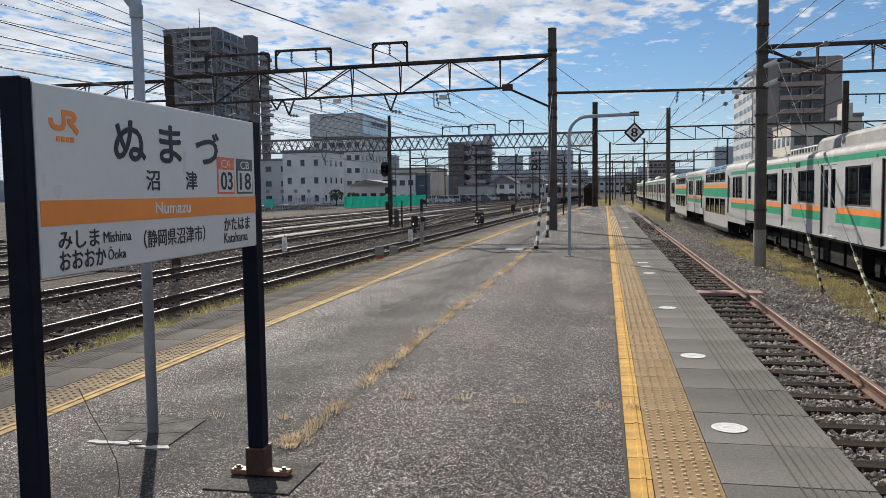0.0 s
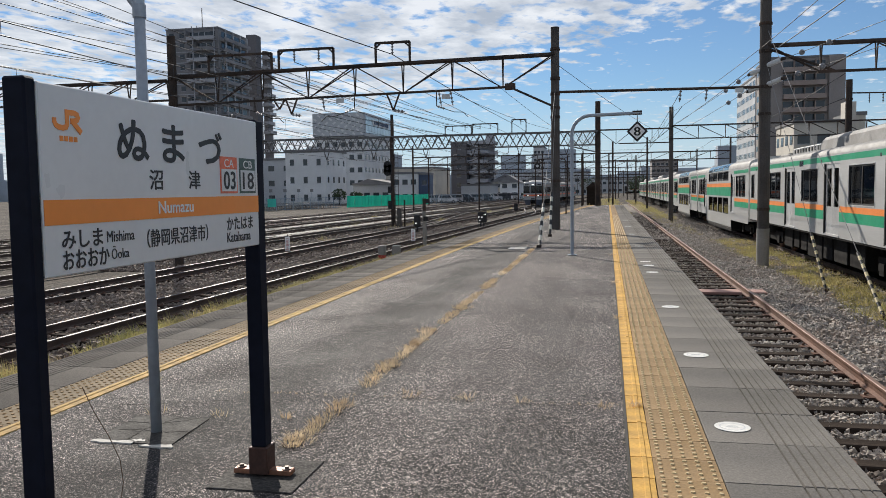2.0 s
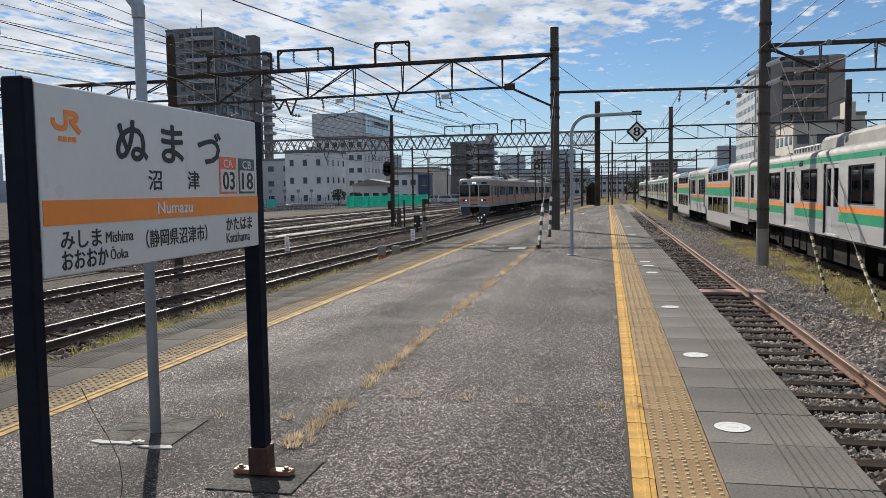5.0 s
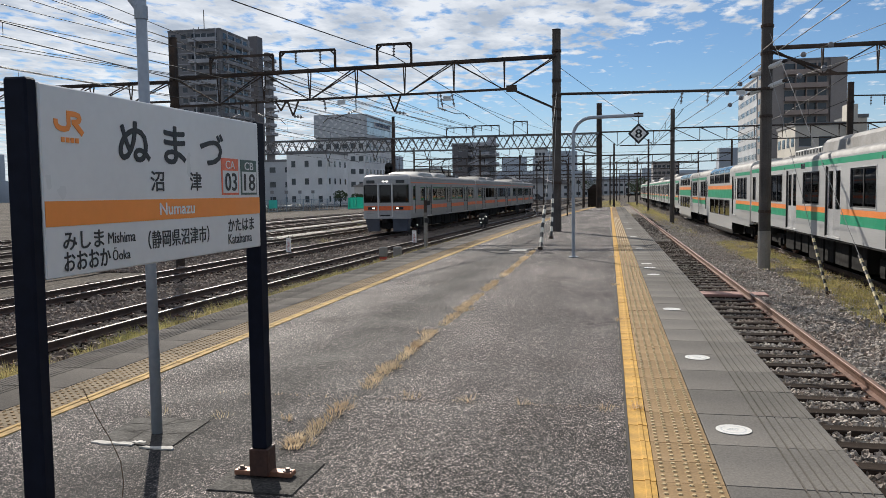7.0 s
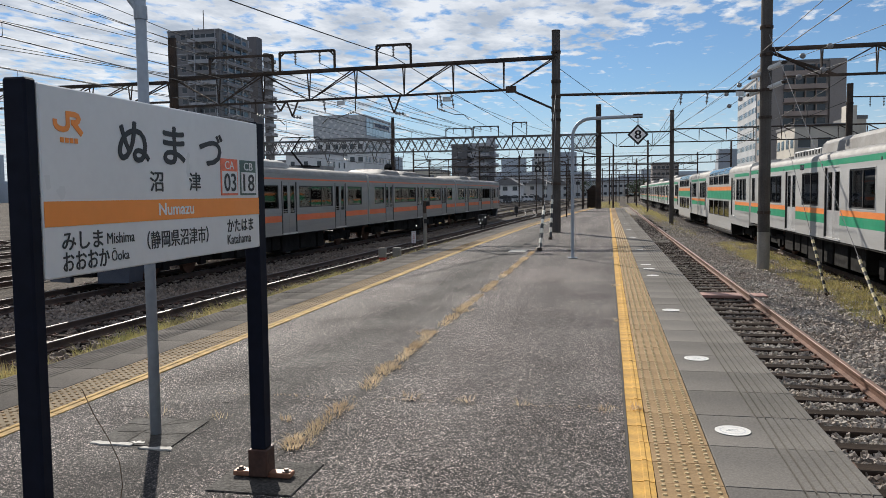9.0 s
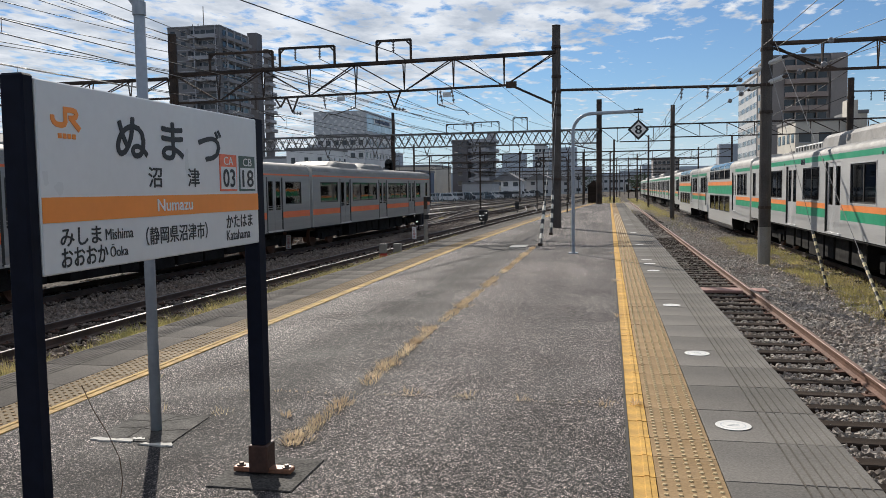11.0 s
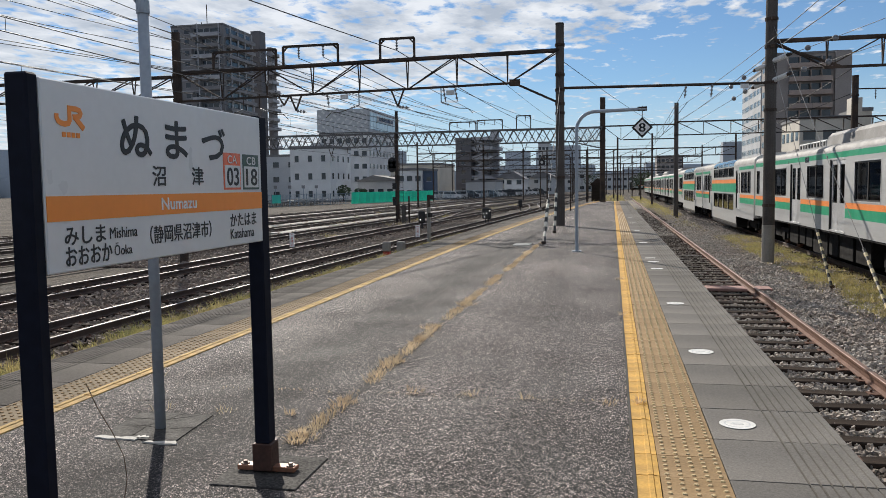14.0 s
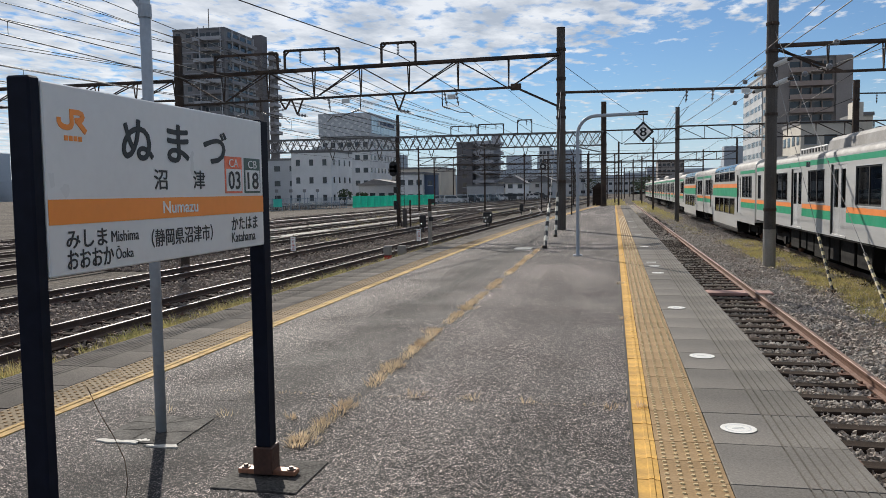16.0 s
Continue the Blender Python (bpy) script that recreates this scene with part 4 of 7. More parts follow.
def blades(name, label, clumps, key, seed, parent=None):
    """Grass: clumps of (x, y, z, radius, height, how many) thin bent blades."""
    rnd = random.Random(seed)
    V, F = [], []
    for x, y, z, r, h, n in clumps:
        for i in range(n):
            a = rnd.uniform(0, 6.283)
            d = r * math.sqrt(rnd.random())
            bx, by = x + math.cos(a) * d, y + math.sin(a) * d
            lean = rnd.uniform(0.3, 1.3) * h
            b = a + rnd.uniform(-0.9, 0.9)
            hh = h * rnd.uniform(0.45, 1.15)
            w = 0.0016 + 0.016 * h
            px, py = -math.sin(b) * w, math.cos(b) * w
            k = len(V)
            mx, my = bx + math.cos(b) * lean * 0.35, by + math.sin(b) * lean * 0.35
            V += [(bx - px, by - py, z), (bx + px, by + py, z), (mx + px * 0.8, my + py * 0.8, z + hh * 0.6), (mx - px * 0.8, my - py * 0.8, z + hh * 0.6),
                  (bx + math.cos(b) * lean, by + math.sin(b) * lean, z + hh)]
            F += [(k, k + 1, k + 2, k + 3), (k + 3, k + 2, k + 4)]
    return tagged(mesh_object(name, V, F, key, parent), label, "grass", kind="stuff")


def build_growth():
    rnd = random.Random(3)
    # straw in the long crack of the platform and the cross joint
    clumps = []
    y = 3.95
    while y < 19:
        dense = noise.noise((y * 1.1, 2.0, 0)) + 0.25
        if dense > 0:
            clumps.append((-1.65 + rnd.uniform(-0.025, 0.025), y, -0.01, 0.05, rnd.uniform(0.015, 0.055), int(16 + 50 * max(dense - 0.1, 0))))
        elif rnd.random() < 0.4:
            clumps.append((-1.65 + rnd.uniform(-0.02, 0.02), y, -0.01, 0.02, 0.02, 5))
        y += 0.045
    for cx, cy, r, n in ((-1.63, 4.0, 0.09, 90), (-1.64, 4.75, 0.08, 70), (-1.66, 5.9, 0.10, 90), (-1.7, 7.45, 0.10, 80), (-1.62, 9.0, 0.12, 80), (-1.62, 11.0, 0.12, 70),
                         (-1.88, 4.44, 0.035, 26), (-1.28, 5.07, 0.07, 40), (-0.89, 5.03, 0.05, 26), (-0.54, 5.0, 0.03, 14), (-0.02, 4.95, 0.05, 22), (0.165, 5.0, 0.03, 50), (0.10, 8.4, 0.04, 24), (0.11, 11.6, 0.06, 40), (0.10, 16.5, 0.08, 50),
                         (-2.3, 4.44, 0.06, 16), (-2.7, 4.42, 0.07, 14), (-3.2, 5.2, 0.05, 10), (-1.66, 13.2, 0.1, 40), (-1.66, 16.0, 0.1, 40)):
        clumps.append((cx, cy, -0.008, r, 0.045, n))
    for i in range(60):
        clumps.append((rnd.uniform(-2.6, 0.1), 5.0 + rnd.uniform(-0.02, 0.02), -0.012, 0.02, 0.018, 4))
        clumps.append((0.10 + rnd.uniform(-0.01, 0.01), rnd.uniform(3, 32), -0.012, 0.015, 0.02, 4))
    blades("dry_grass", "straw-coloured dead grass growing from cracks in the asphalt", clumps, "grass_dry", 11)
    # verge between the platform and the first running line
    clumps = []
    for i in range(1150):
        y = 8 + 34 * rnd.random() ** 1.2
        if noise.noise((y * 0.5, 7, 0)) > -0.42:
            clumps.append((t1(y) + 1.25 + abs(rnd.gauss(0, 0.45)), y, BED - 0.03, 0.16, rnd.uniform(0.06, 0.30), 20))
    for i in range(110):
        y = rnd.uniform(34, 75)
        clumps.append((t1(y) + 1.5 + rnd.uniform(0, 1.4), y, BED - 0.03, 0.2, rnd.uniform(0.1, 0.3), 14))
    for i in range(260):
        k = rnd.choice((0.5, 1.5, 2.5))
        y = rnd.uniform(36, 110)
        if noise.noise((y * 0.12, k * 3, 1)) > 0.0:
            clumps.append((t2(y) - 4.1 * k + rnd.uniform(-0.7, 0.7), y, BED - 0.03, 0.3, rnd.uniform(0.1, 0.35), 14))
    blades("verge_grass", "yellow-green weeds along the running lines", clumps, "grass_green", 12)
    # the weedy strip beside the standing train
    clumps = []
    for i in range(2300):
        y = 10 + 31 * rnd.random() ** 1.2
        x = rnd.gauss(5.75, 0.55)
        if noise.noise((x * 1.5, y * 0.5, 2)) > -0.14 and 4.6 < x < 6.9:
            clumps.append((x, y, BED - 0.02, 0.15, rnd.uniform(0.04, 0.21), 18))
    for i in range(500):
        y = rnd.uniform(45, 130)
        clumps.append((rnd.uniform(3.8, 5.0) - 0.008 * (y - 45), y, BED - 0.02, 0.25, rnd.uniform(0.08, 0.28), 12))
    for i in range(900):
        y = rnd.uniform(66, 165)
        if noise.noise((y * 0.15, 5.0, 3)) > -0.25:
            clumps.append((rnd.uniform(3.7, 5.4), y, BED - 0.02, 0.3, rnd.uniform(0.12, 0.38), 12))
    for i in range(400):
        clumps.append((rnd.uniform(-1.5, 2.0), rnd.uniform(68, 190), BED - 0.02, 0.35, rnd.uniform(0.2, 0.6), 12))
    for i in range(160):
        clumps.append((rnd.uniform(-2.6, 1.2), 66.5 + rnd.uniform(0, 30), BED, 0.3, rnd.uniform(0.3, 0.9), 14))
    blades("verge_grass", "yellowing weeds in gravel beside the standing train", clumps, "grass_green", 13)
    clumps = [(min(rnd.gauss(5.75, 0.5), 6.8), 10 + 27 * rnd.random() ** 1.2, BED - 0.02, 0.17, rnd.uniform(0.03, 0.13), 12) for i in range(480)]
    clumps += [(t1(y) + 1.3 + abs(rnd.gauss(0, 0.5)), y, BED - 0.02, 0.2, rnd.uniform(0.06, 0.2), 14) for y in [8 + 34 * rnd.random() for i in range(260)]]
    blades("dry_grass", "straw-coloured dry grass at the trackside", clumps, "grass_dry", 14)
    # two bare weed stems beside the sign
    bm = bmesh.new()
    for x0, y0, h, dx in ((-2.07, 3.05, 0.55, 0.05), (-1.62, 1.80, 0.62, 0.05)):
        pts = [(x0 + dx * math.sin(i * 0.9), y0 - 0.03 * i, h * i / 5) for i in range(6)]
        for a, b in zip(pts, pts[1:]):
            rod(bm, a, b, 0.0019, 5)
    tagged(part("weed_stem", bm, "weedstem"), "thin bare weed stems beside the sign post", "weed", kind="stuff")


build_growth()

# ---- station name board ----


def build_name_board():
    sign = thing("station_sign", "white station name board with orange band on two navy posts", "station sign", at=Matrix.Translation((0, 0, 0)))
    X = -1.575
    bm = boxes((X - 0.05, X, 2.019, 3.467, 1.100, 1.662), bevel=0.004)
    board = part("board", bm, "signwhite", sign, "white enamelled board")
    part("orange_band", boxes((X, X + 0.002, 2.023, 3.463, 1.252, 1.326)), "signorange", board, "orange band across the board")
    for y0, y1, low in ((1.971, 2.019, 0.140), (3.467, 3.545, 0.140)):
        post = part("post", boxes((X - 0.076, X - 0.003, y0, y1, low, 1.672), bevel=0.006), "navy", sign, "dark navy square steel post")
        yc = (y0 + y1) / 2
        part("socket", boxes((X - 0.086, X + 0.007, y0 - 0.010, y1 + 0.010, 0.012, 0.142), bevel=0.004), "brownsteel", post, "brown rusty steel socket")
        bm = bmesh.new()
        box(bm, X - 0.175, X + 0.115, yc - 0.03, yc + 0.03, 0.006, 0.03, bevel=0.004)
        part("base_plate", bm, "bracket", post, "worn orange-brown base plate")
        for s in (-0.145, 0.085):
            bm = bmesh.new()
            rod(bm, (X + s, yc, 0.03), (X + s, yc, 0.035), 0.022, 14)
            rod(bm, (X + s, yc, 0.035), (X + s, yc, 0.044), 0.011, 6)
            part("bolt", bm, "bolt", post)

    def fitted(body, y0, y1, z0, z1, key="signink", proud=0.0015, bold=0.0):
        """Letters stretched to fill a stretch of the board."""
        me = text_mesh(body, 0.1, 0.0006)
        xs = [v.co.x for v in me.vertices]
        zs = [v.co.y for v in me.vertices]
        sx, sz = (y1 - y0) / (max(xs) - min(xs)), (z1 - z0) / (max(zs) - min(zs))
        ax, az = min(xs), min(zs)
        for v in me.vertices:
            v.co = (v.co.z, (v.co.x - ax) * sx, (v.co.y - az) * sz)
        me.materials.clear()
        me.materials.append(M[key])
        ob = new("lettering", me)
        ob.parent = board
        ob.matrix_basis = Matrix.Translation((X + proud, y0, z0))
        if bold:
            for dy, dz in ((bold, 0), (-bold, 0), (0, bold), (0, -bold)):
                o = new("lettering", me)
                o.parent = board
                o.matrix_basis = Matrix.Translation((X + proud - 0.0001, y0 + dy, z0 + dz))
        return ob

    fitted("ぬ", 2.392, 2.572, 1.456, 1.588, bold=0.0035)
    fitted("ま", 2.667, 2.815, 1.456, 1.590, bold=0.0035)
    fitted("づ", 2.930, 3.120, 1.460, 1.585, bold=0.0035)
    fitted("沼", 2.572, 2.657, 1.355, 1.425, bold=0.001)
    fitted("津", 2.842, 2.930, 1.357, 1.427, bold=0.001)
    fitted("Numazu", 2.620, 2.865, 1.270, 1.312, "signlight", proud=0.0035, bold=0.0012)
    fitted("みしま", 2.095, 2.289, 1.180, 1.234, bold=0.0008)
    fitted("Mishima", 2.312, 2.464, 1.186, 1.222)
    fitted("おおおか", 2.096, 2.320, 1.118, 1.174, bold=0.0008)
    fitted("Ōoka", 2.333, 2.430, 1.130, 1.172)
    fitted("（静岡県沼津市）", 2.542, 2.979, 1.152, 1.216, bold=0.0005)
    fitted("かたはま", 3.147, 3.397, 1.182, 1.236, bold=0.0008)
    fitted("Katahama", 3.145, 3.370, 1.130, 1.172)

    def badge(y0, y1, z0, z1, key, top, low):
        part("line_badge", boxes((X, X + 0.002, y0, y1, z0, z1)), key, board, "square line badge")
        part("line_badge", boxes((X + 0.002, X + 0.004, y0 + 0.009, y1 - 0.009, z0 + 0.009, z1 - 0.052)), "signwhite", board)
        fitted(top, y0 + 0.035, y1 - 0.035, z1 - 0.044, z1 - 0.010, "signlight", proud=0.0035)
        fitted(low, y0 + 0.025, y1 - 0.025, z0 + 0.018, z1 - 0.062, "signink", proud=0.0055, bold=0.0012)

    badge(3.100, 3.255, 1.338, 1.492, "signred", "CA", "03")
    badge(3.279, 3.437, 1.338, 1.491, "signgreen", "CB", "18")

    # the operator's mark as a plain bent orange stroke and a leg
    def ribbon(pts, width, proud):
        pts = [Vector((2.076 + 0.00151 * u, 1.592 - 0.00088 * w)) for u, w in pts]
        bm = bmesh.new()
        rings = []
        for i, p in enumerate(pts):
            a, c = (p - pts[i - 1]).normalized() if i else None, (pts[i + 1] - p).normalized() if i + 1 < len(pts) else None
            a, c = a or c, c or a
            m = (a + c).normalized()
            side = Vector((-m.y, m.x)) * width / max(m.dot(a), 0.6) * 0.5
            rings.append([bm.verts.new((X + dx, q.x, q.y)) for q in (p + side, p - side) for dx in (0.0002, proud)])
        for r0, r1 in zip(rings, rings[1:]):
            for i, j in ((0, 1), (1, 3), (3, 2), (2, 0)):
                bm.faces.new((r0[i], r0[j], r1[j], r1[i]))
        bm.faces.new((rings[0][0], rings[0][2], rings[0][3], rings[0][1]))
        bm.faces.new((rings[-1][0], rings[-1][1], rings[-1][3], rings[-1][2]))
        bmesh.ops.recalc_face_normals(bm, faces=bm.faces[:])
        part("mark_stroke", bm, "signorange", board)
    ribbon([(6, 30), (6, 44), (10, 54), (18, 60), (30, 62), (40, 58), (44, 48), (44, 8), (66, 8), (75, 12), (78, 21), (75, 30), (66, 35), (54, 36)], 0.0165, 0.002)
    ribbon([(60, 36), (86, 73)], 0.0175, 0.0026)
    for i in range(4):
        part("mark_bar", boxes((X, X + 0.002, 2.106 + i * 0.0215, 2.121 + i * 0.0215, 1.499, 1.514)), "signorange", board)


build_name_board()


def build_base_slabs():
    ob = tagged(part("base_slab", boxes((-1.80, -1.38, 3.29, 3.72, -0.02, 0.002), bevel=0.004), "darkslab"),
                "worn dark concrete slab under the sign post", "concrete slab")
    ob = tagged(part("base_slab", boxes((-1.80, -1.34, 1.70, 2.2, -0.02, 0.005), bevel=0.004), "darkslab"),
                "worn dark concrete slab under the sign post", "concrete slab")
    slab = thing("patch_slab", "cracked dark patch slab with pale broken mortar edges", "concrete slab")
    bm = bmesh.new()
    pts = [(-2.74, 3.86), (-2.60, 3.86), (-2.42, 3.84), (-2.29, 3.83), (-2.31, 4.05), (-2.33, 4.34), (-2.55, 4.35), (-2.80, 4.32), (-2.78, 4.1)]
    lo = [bm.verts.new((x, y, -0.02)) for x, y in pts]
    hi = [bm.verts.new((x, y, 0.0)) for x, y in pts]
    bm.faces.new(hi)
    for i in range(len(pts)):
        bm.faces.new((lo[i], lo[(i + 1) % len(pts)], hi[(i + 1) % len(pts)], hi[i]))
    part("patch", bm, "darkslab", slab)
    # the patch has broken into pieces
    rnd = random.Random(9)
    for path in (((-2.74, 4.05), (-2.6, 4.08), (-2.48, 4.03), (-2.31, 4.10)), ((-2.58, 3.87), (-2.60, 4.08), (-2.52, 4.34)), ((-2.44, 3.85), (-2.47, 4.03)), ((-2.78, 4.22), (-2.56, 4.2), (-2.4, 4.34))):
        bm = bmesh.new()
        for (xa, ya), (xb, yb) in zip(path, path[1:]):
            for k in range(5):
                p = [(xa + (xb - xa) * (k + j) / 5 + rnd.uniform(-0.006, 0.006), ya + (yb - ya) * (k + j) / 5 + rnd.uniform(-0.006, 0.006)) for j in (0, 1.15)]
                bar(bm, (*p[0], 0.0), (*p[1], 0.0), rnd.uniform(0.006, 0.014), 0.003)
        part("crack", bm, "joint", slab)
    rnd = random.Random(2)
    for x0, x1, y0, y1 in ((-2.77, -2.52, 3.83, 3.875), (-2.46, -2.26, 3.80, 3.838), (-2.55, -2.47, 3.87, 3.90)):
        bm = bmesh.new()
        n = 7
        ring = [(x0 + (x1 - x0) * i / n, y0 + rnd.uniform(-0.008, 0.008)) for i in range(n + 1)]
        ring += [(x1 - (x1 - x0) * i / n, y1 + rnd.uniform(-0.018, 0.012) - (0.02 if i in (0, n) else 0)) for i in range(n + 1)]
        lo = [bm.verts.new((x, y, -0.02)) for x, y in ring]
        hi = [bm.verts.new((x, y, 0.002)) for x, y in ring]
        bm.faces.new(hi)
        for i in range(len(ring)):
            bm.faces.new((lo[i], lo[(i + 1) % len(ring)], hi[(i + 1) % len(ring)], hi[i]))
        part("mortar_edge", bm, "mortar", slab)

build_base_slabs()


def build_grey_mast():
    mast = thing("loudspeaker_mast", "grey-blue painted steel mast with a branching top", "mast", at=Matrix.Translation((-2.5, 4.05, 0)))
    part("shaft", rods(((0, 0, 0.002), (0, 0, 2.6), 0.03), seg=16), "greypaint", mast, smooth=True)
    bm = rods(((0, 0, 2.34), (-0.2, 0.0, 2.6), 0.022), ((-0.2, 0, 2.6), (-0.55, 0, 2.64), 0.022), seg=12)
    part("bracket_arm", bm, "greypaint", mast)
    part("collar", rods(((0, 0, 2.3), (0, 0, 2.37), 0.036), seg=16), "greypaint", mast)


build_grey_mast()


def build_stop_mark():
    """The post with the bent arm and the diamond that says 8."""
    m = thing("stop_position_sign", "grey bent-arm post with hanging black and white diamond numbered 8", "railway sign", at=Matrix.Translation((-0.70, 16.4, 0)))
    path = [(0, 0, 0.0), (0, 0, 2.42)] + [(0.36 - 0.36 * math.cos(a), 0, 2.42 + 0.36 * math.sin(a)) for a in [radians(15 * i) for i in range(1, 7)]] + [(1.36, 0, 2.80)]
    bm = bmesh.new()
    for a, b in zip(path, path[1:]):
        rod(bm, a, b, 0.034, 12)
    part("bent_post", bm, "greypaint", m)
    part("foot_plate", boxes((-0.09, 0.09, -0.09, 0.09, 0.0, 0.015)), "greypaint", m)
    part("hook", rods(((1.27, 0, 2.86), (1.27, 0, 2.62), 0.008)), "polesteel", m)
    part("clip", boxes((1.18, 1.36, -0.03, 0.03, 2.765, 2.845)), "polesteel", m)
    c = Matrix.Translation((1.27, -0.02, 2.44)) @ pose(0, 0, 0, 0, 45, 0)
    bm = boxes((-0.145, 0.145, 0, 0.012, -0.145, 0.145))
    bm.transform(c)
    d = part("diamond_plate", bm, "black", m, "black diamond plate with white field")
    bm = boxes((-0.108, 0.108, -0.003, 0.0, -0.108, 0.108))
    bm.transform(c)
    part("white_field", bm, "signlight", d)
    me = text_mesh("8", 0.24, 0.001)
    xs = [v.co.x for v in me.vertices]
    zs = [v.co.y for v in me.vertices]
    for v in me.vertices:
        v.co = ((v.co.x - (max(xs) + min(xs)) / 2) * 1.15, -v.co.z, v.co.y - (max(zs) + min(zs)) / 2)
    me.materials.clear()
    me.materials.append(M["signink"])
    for dx in (-0.006, 0, 0.006):
        o = new("numeral", me)
        o.parent = d
        o.matrix_basis = Matrix.Translation((1.27 + dx, -0.0245, 2.44))


build_stop_mark()

# ---- trains ----


def side_wall(bm, x, thick, ylist, zlist, openings, mat_of):
    """A wall in the plane x, split into cells; cells inside an opening (y0, y1, z0, z1) are left out."""
    ys = sorted({round(v, 4) for v in ylist} | {round(v, 4) for o in openings for v in o[:2]})
    zs = sorted({round(v, 4) for v in zlist} | {round(v, 4) for o in openings for v in o[2:4]})
    s = 1 if x > 0 else -1
    for za, zb in zip(zs, zs[1:]):
        run = None
        for ya, yb in zip(ys, ys[1:]):
            ym, zm = (ya + yb) / 2, (za + zb) / 2
            solid = not any(o[0] < ym < o[1] and o[2] < zm < o[3] for o in openings)
            if solid:
                q = [(x, ya, za), (x, yb, za), (x, yb, zb), (x, ya, zb)]
                f = bm.faces.new([bm.verts.new(c) for c in (q if s > 0 else q[::-1])])
                f.material_index = mat_of(zm)
    for y0, y1, z0, z1 in openings:
        xi = x - s * thick
        for a, b in (((y0, z0), (y1, z0)), ((y1, z0), (y1, z1)), ((y1, z1), (y0, z1)), ((y0, z1), (y0, z0))):
            f = bm.faces.new([bm.verts.new(c) for c in ((x, *a), (x, *b), (xi, *b), (xi, *a))])
            f.material_index = 3


def roof_arch(half, z1, roof):
    """The outline of a roof from shoulder to shoulder."""
    arch = [(half, z1)]
    for i in range(0, 13):
        a = math.pi * i / 12
        c, sn = math.cos(a), math.sin(a)
        arch.append((half * math.copysign(abs(c) ** 0.55, c), z1 + (roof - z1) * sn ** 0.75))
    arch.append((-half, z1))
    return arch


def arch_sheet(arch, y0, y1):
    bm = bmesh.new()
    ra = [bm.verts.new((x, y0, z)) for x, z in arch]
    rb = [bm.verts.new((x, y1, z)) for x, z in arch]
    for i in range(len(arch) - 1):
        bm.faces.new((ra[i], rb[i], rb[i + 1], ra[i + 1]))
    bmesh.ops.remove_doubles(bm, verts=bm.verts[:], dist=0.0005)
    bmesh.ops.recalc_face_normals(bm, faces=bm.faces[:])
    return bm


def car_shell(car, length, half, z0, z1, roof, openings, bands, roof_key="roofgrey", paint="silver", orange="torange"):
    """Side walls with real openings, ends and a rounded roof. bands: (z0, z1, slot), slots: 0 body, 1 orange, 2 green, 3 gasket."""
    zl = [z0, z1] + [b for band in bands for b in band[:2]]

    def mat_of(z):
        for a, b, k in bands:
            if a < z < b:
                return k
        return 0
    for s in (-1, 1):
        bm = bmesh.new()
        side_wall(bm, s * half, 0.07, [0, length], zl, openings, mat_of)
        part("side_wall", bm, [paint, orange, "tgreen", "gasket"], car)
    arch = roof_arch(half, z1, roof)
    part("roof", arch_sheet(arch, 0, length), roof_key, car, smooth=True)
    part("floor", boxes((-half + 0.02, half - 0.02, 0.02, length - 0.02, z0 - 0.05, z0 + 0.1)), "underframe", car)
    return arch


def end_wall(car, arch, y, z0, key):
    bm = bmesh.new()
    pts = [(arch[0][0], z0)] + arch + [(arch[-1][0], z0)]
    seen, out = set(), []
    for p in pts:
        k = (round(p[0], 3), round(p[1], 3))
        if k not in seen:
            seen.add(k)
            out.append(p)
    prism(bm, out, y - 0.03, y + 0.03)
    part("end_wall", bm, key, car)
    part("gangway", boxes((-0.55, 0.55, y - 0.27, y + 0.27, 1.1, 3.15)), "gasket", car, "black gangway bellows")


def pane(car, s, half, y0, y1, z0, z1, key="winglass", inset=0.035, mullions=0, name="window", parent=None):
    x = s * (half - inset)
    w = part(name, boxes((x - 0.004, x + 0.004, y0 + 0.02, y1 - 0.02, z0 + 0.02, z1 - 0.02)), key, parent or car)
    bm = boxes((x - 0.02, x + 0.02, y0, y1, z0, z0 + 0.035), (x - 0.02, x + 0.02, y0, y1, z1 - 0.035, z1),
               (x - 0.02, x + 0.02, y0, y0 + 0.035, z0 + 0.035, z1 - 0.035), (x - 0.02, x + 0.02, y1 - 0.035, y1, z0 + 0.035, z1 - 0.035))
    for k in range(mullions):
        ym = y0 + (y1 - y0) * (k + 1) / (mullions + 1)
        box(bm, x - 0.02, x + 0.02, ym - 0.025, ym + 0.025, z0 + 0.035, z1 - 0.035)
    part("frame", bm, "gasket", w)
    return w


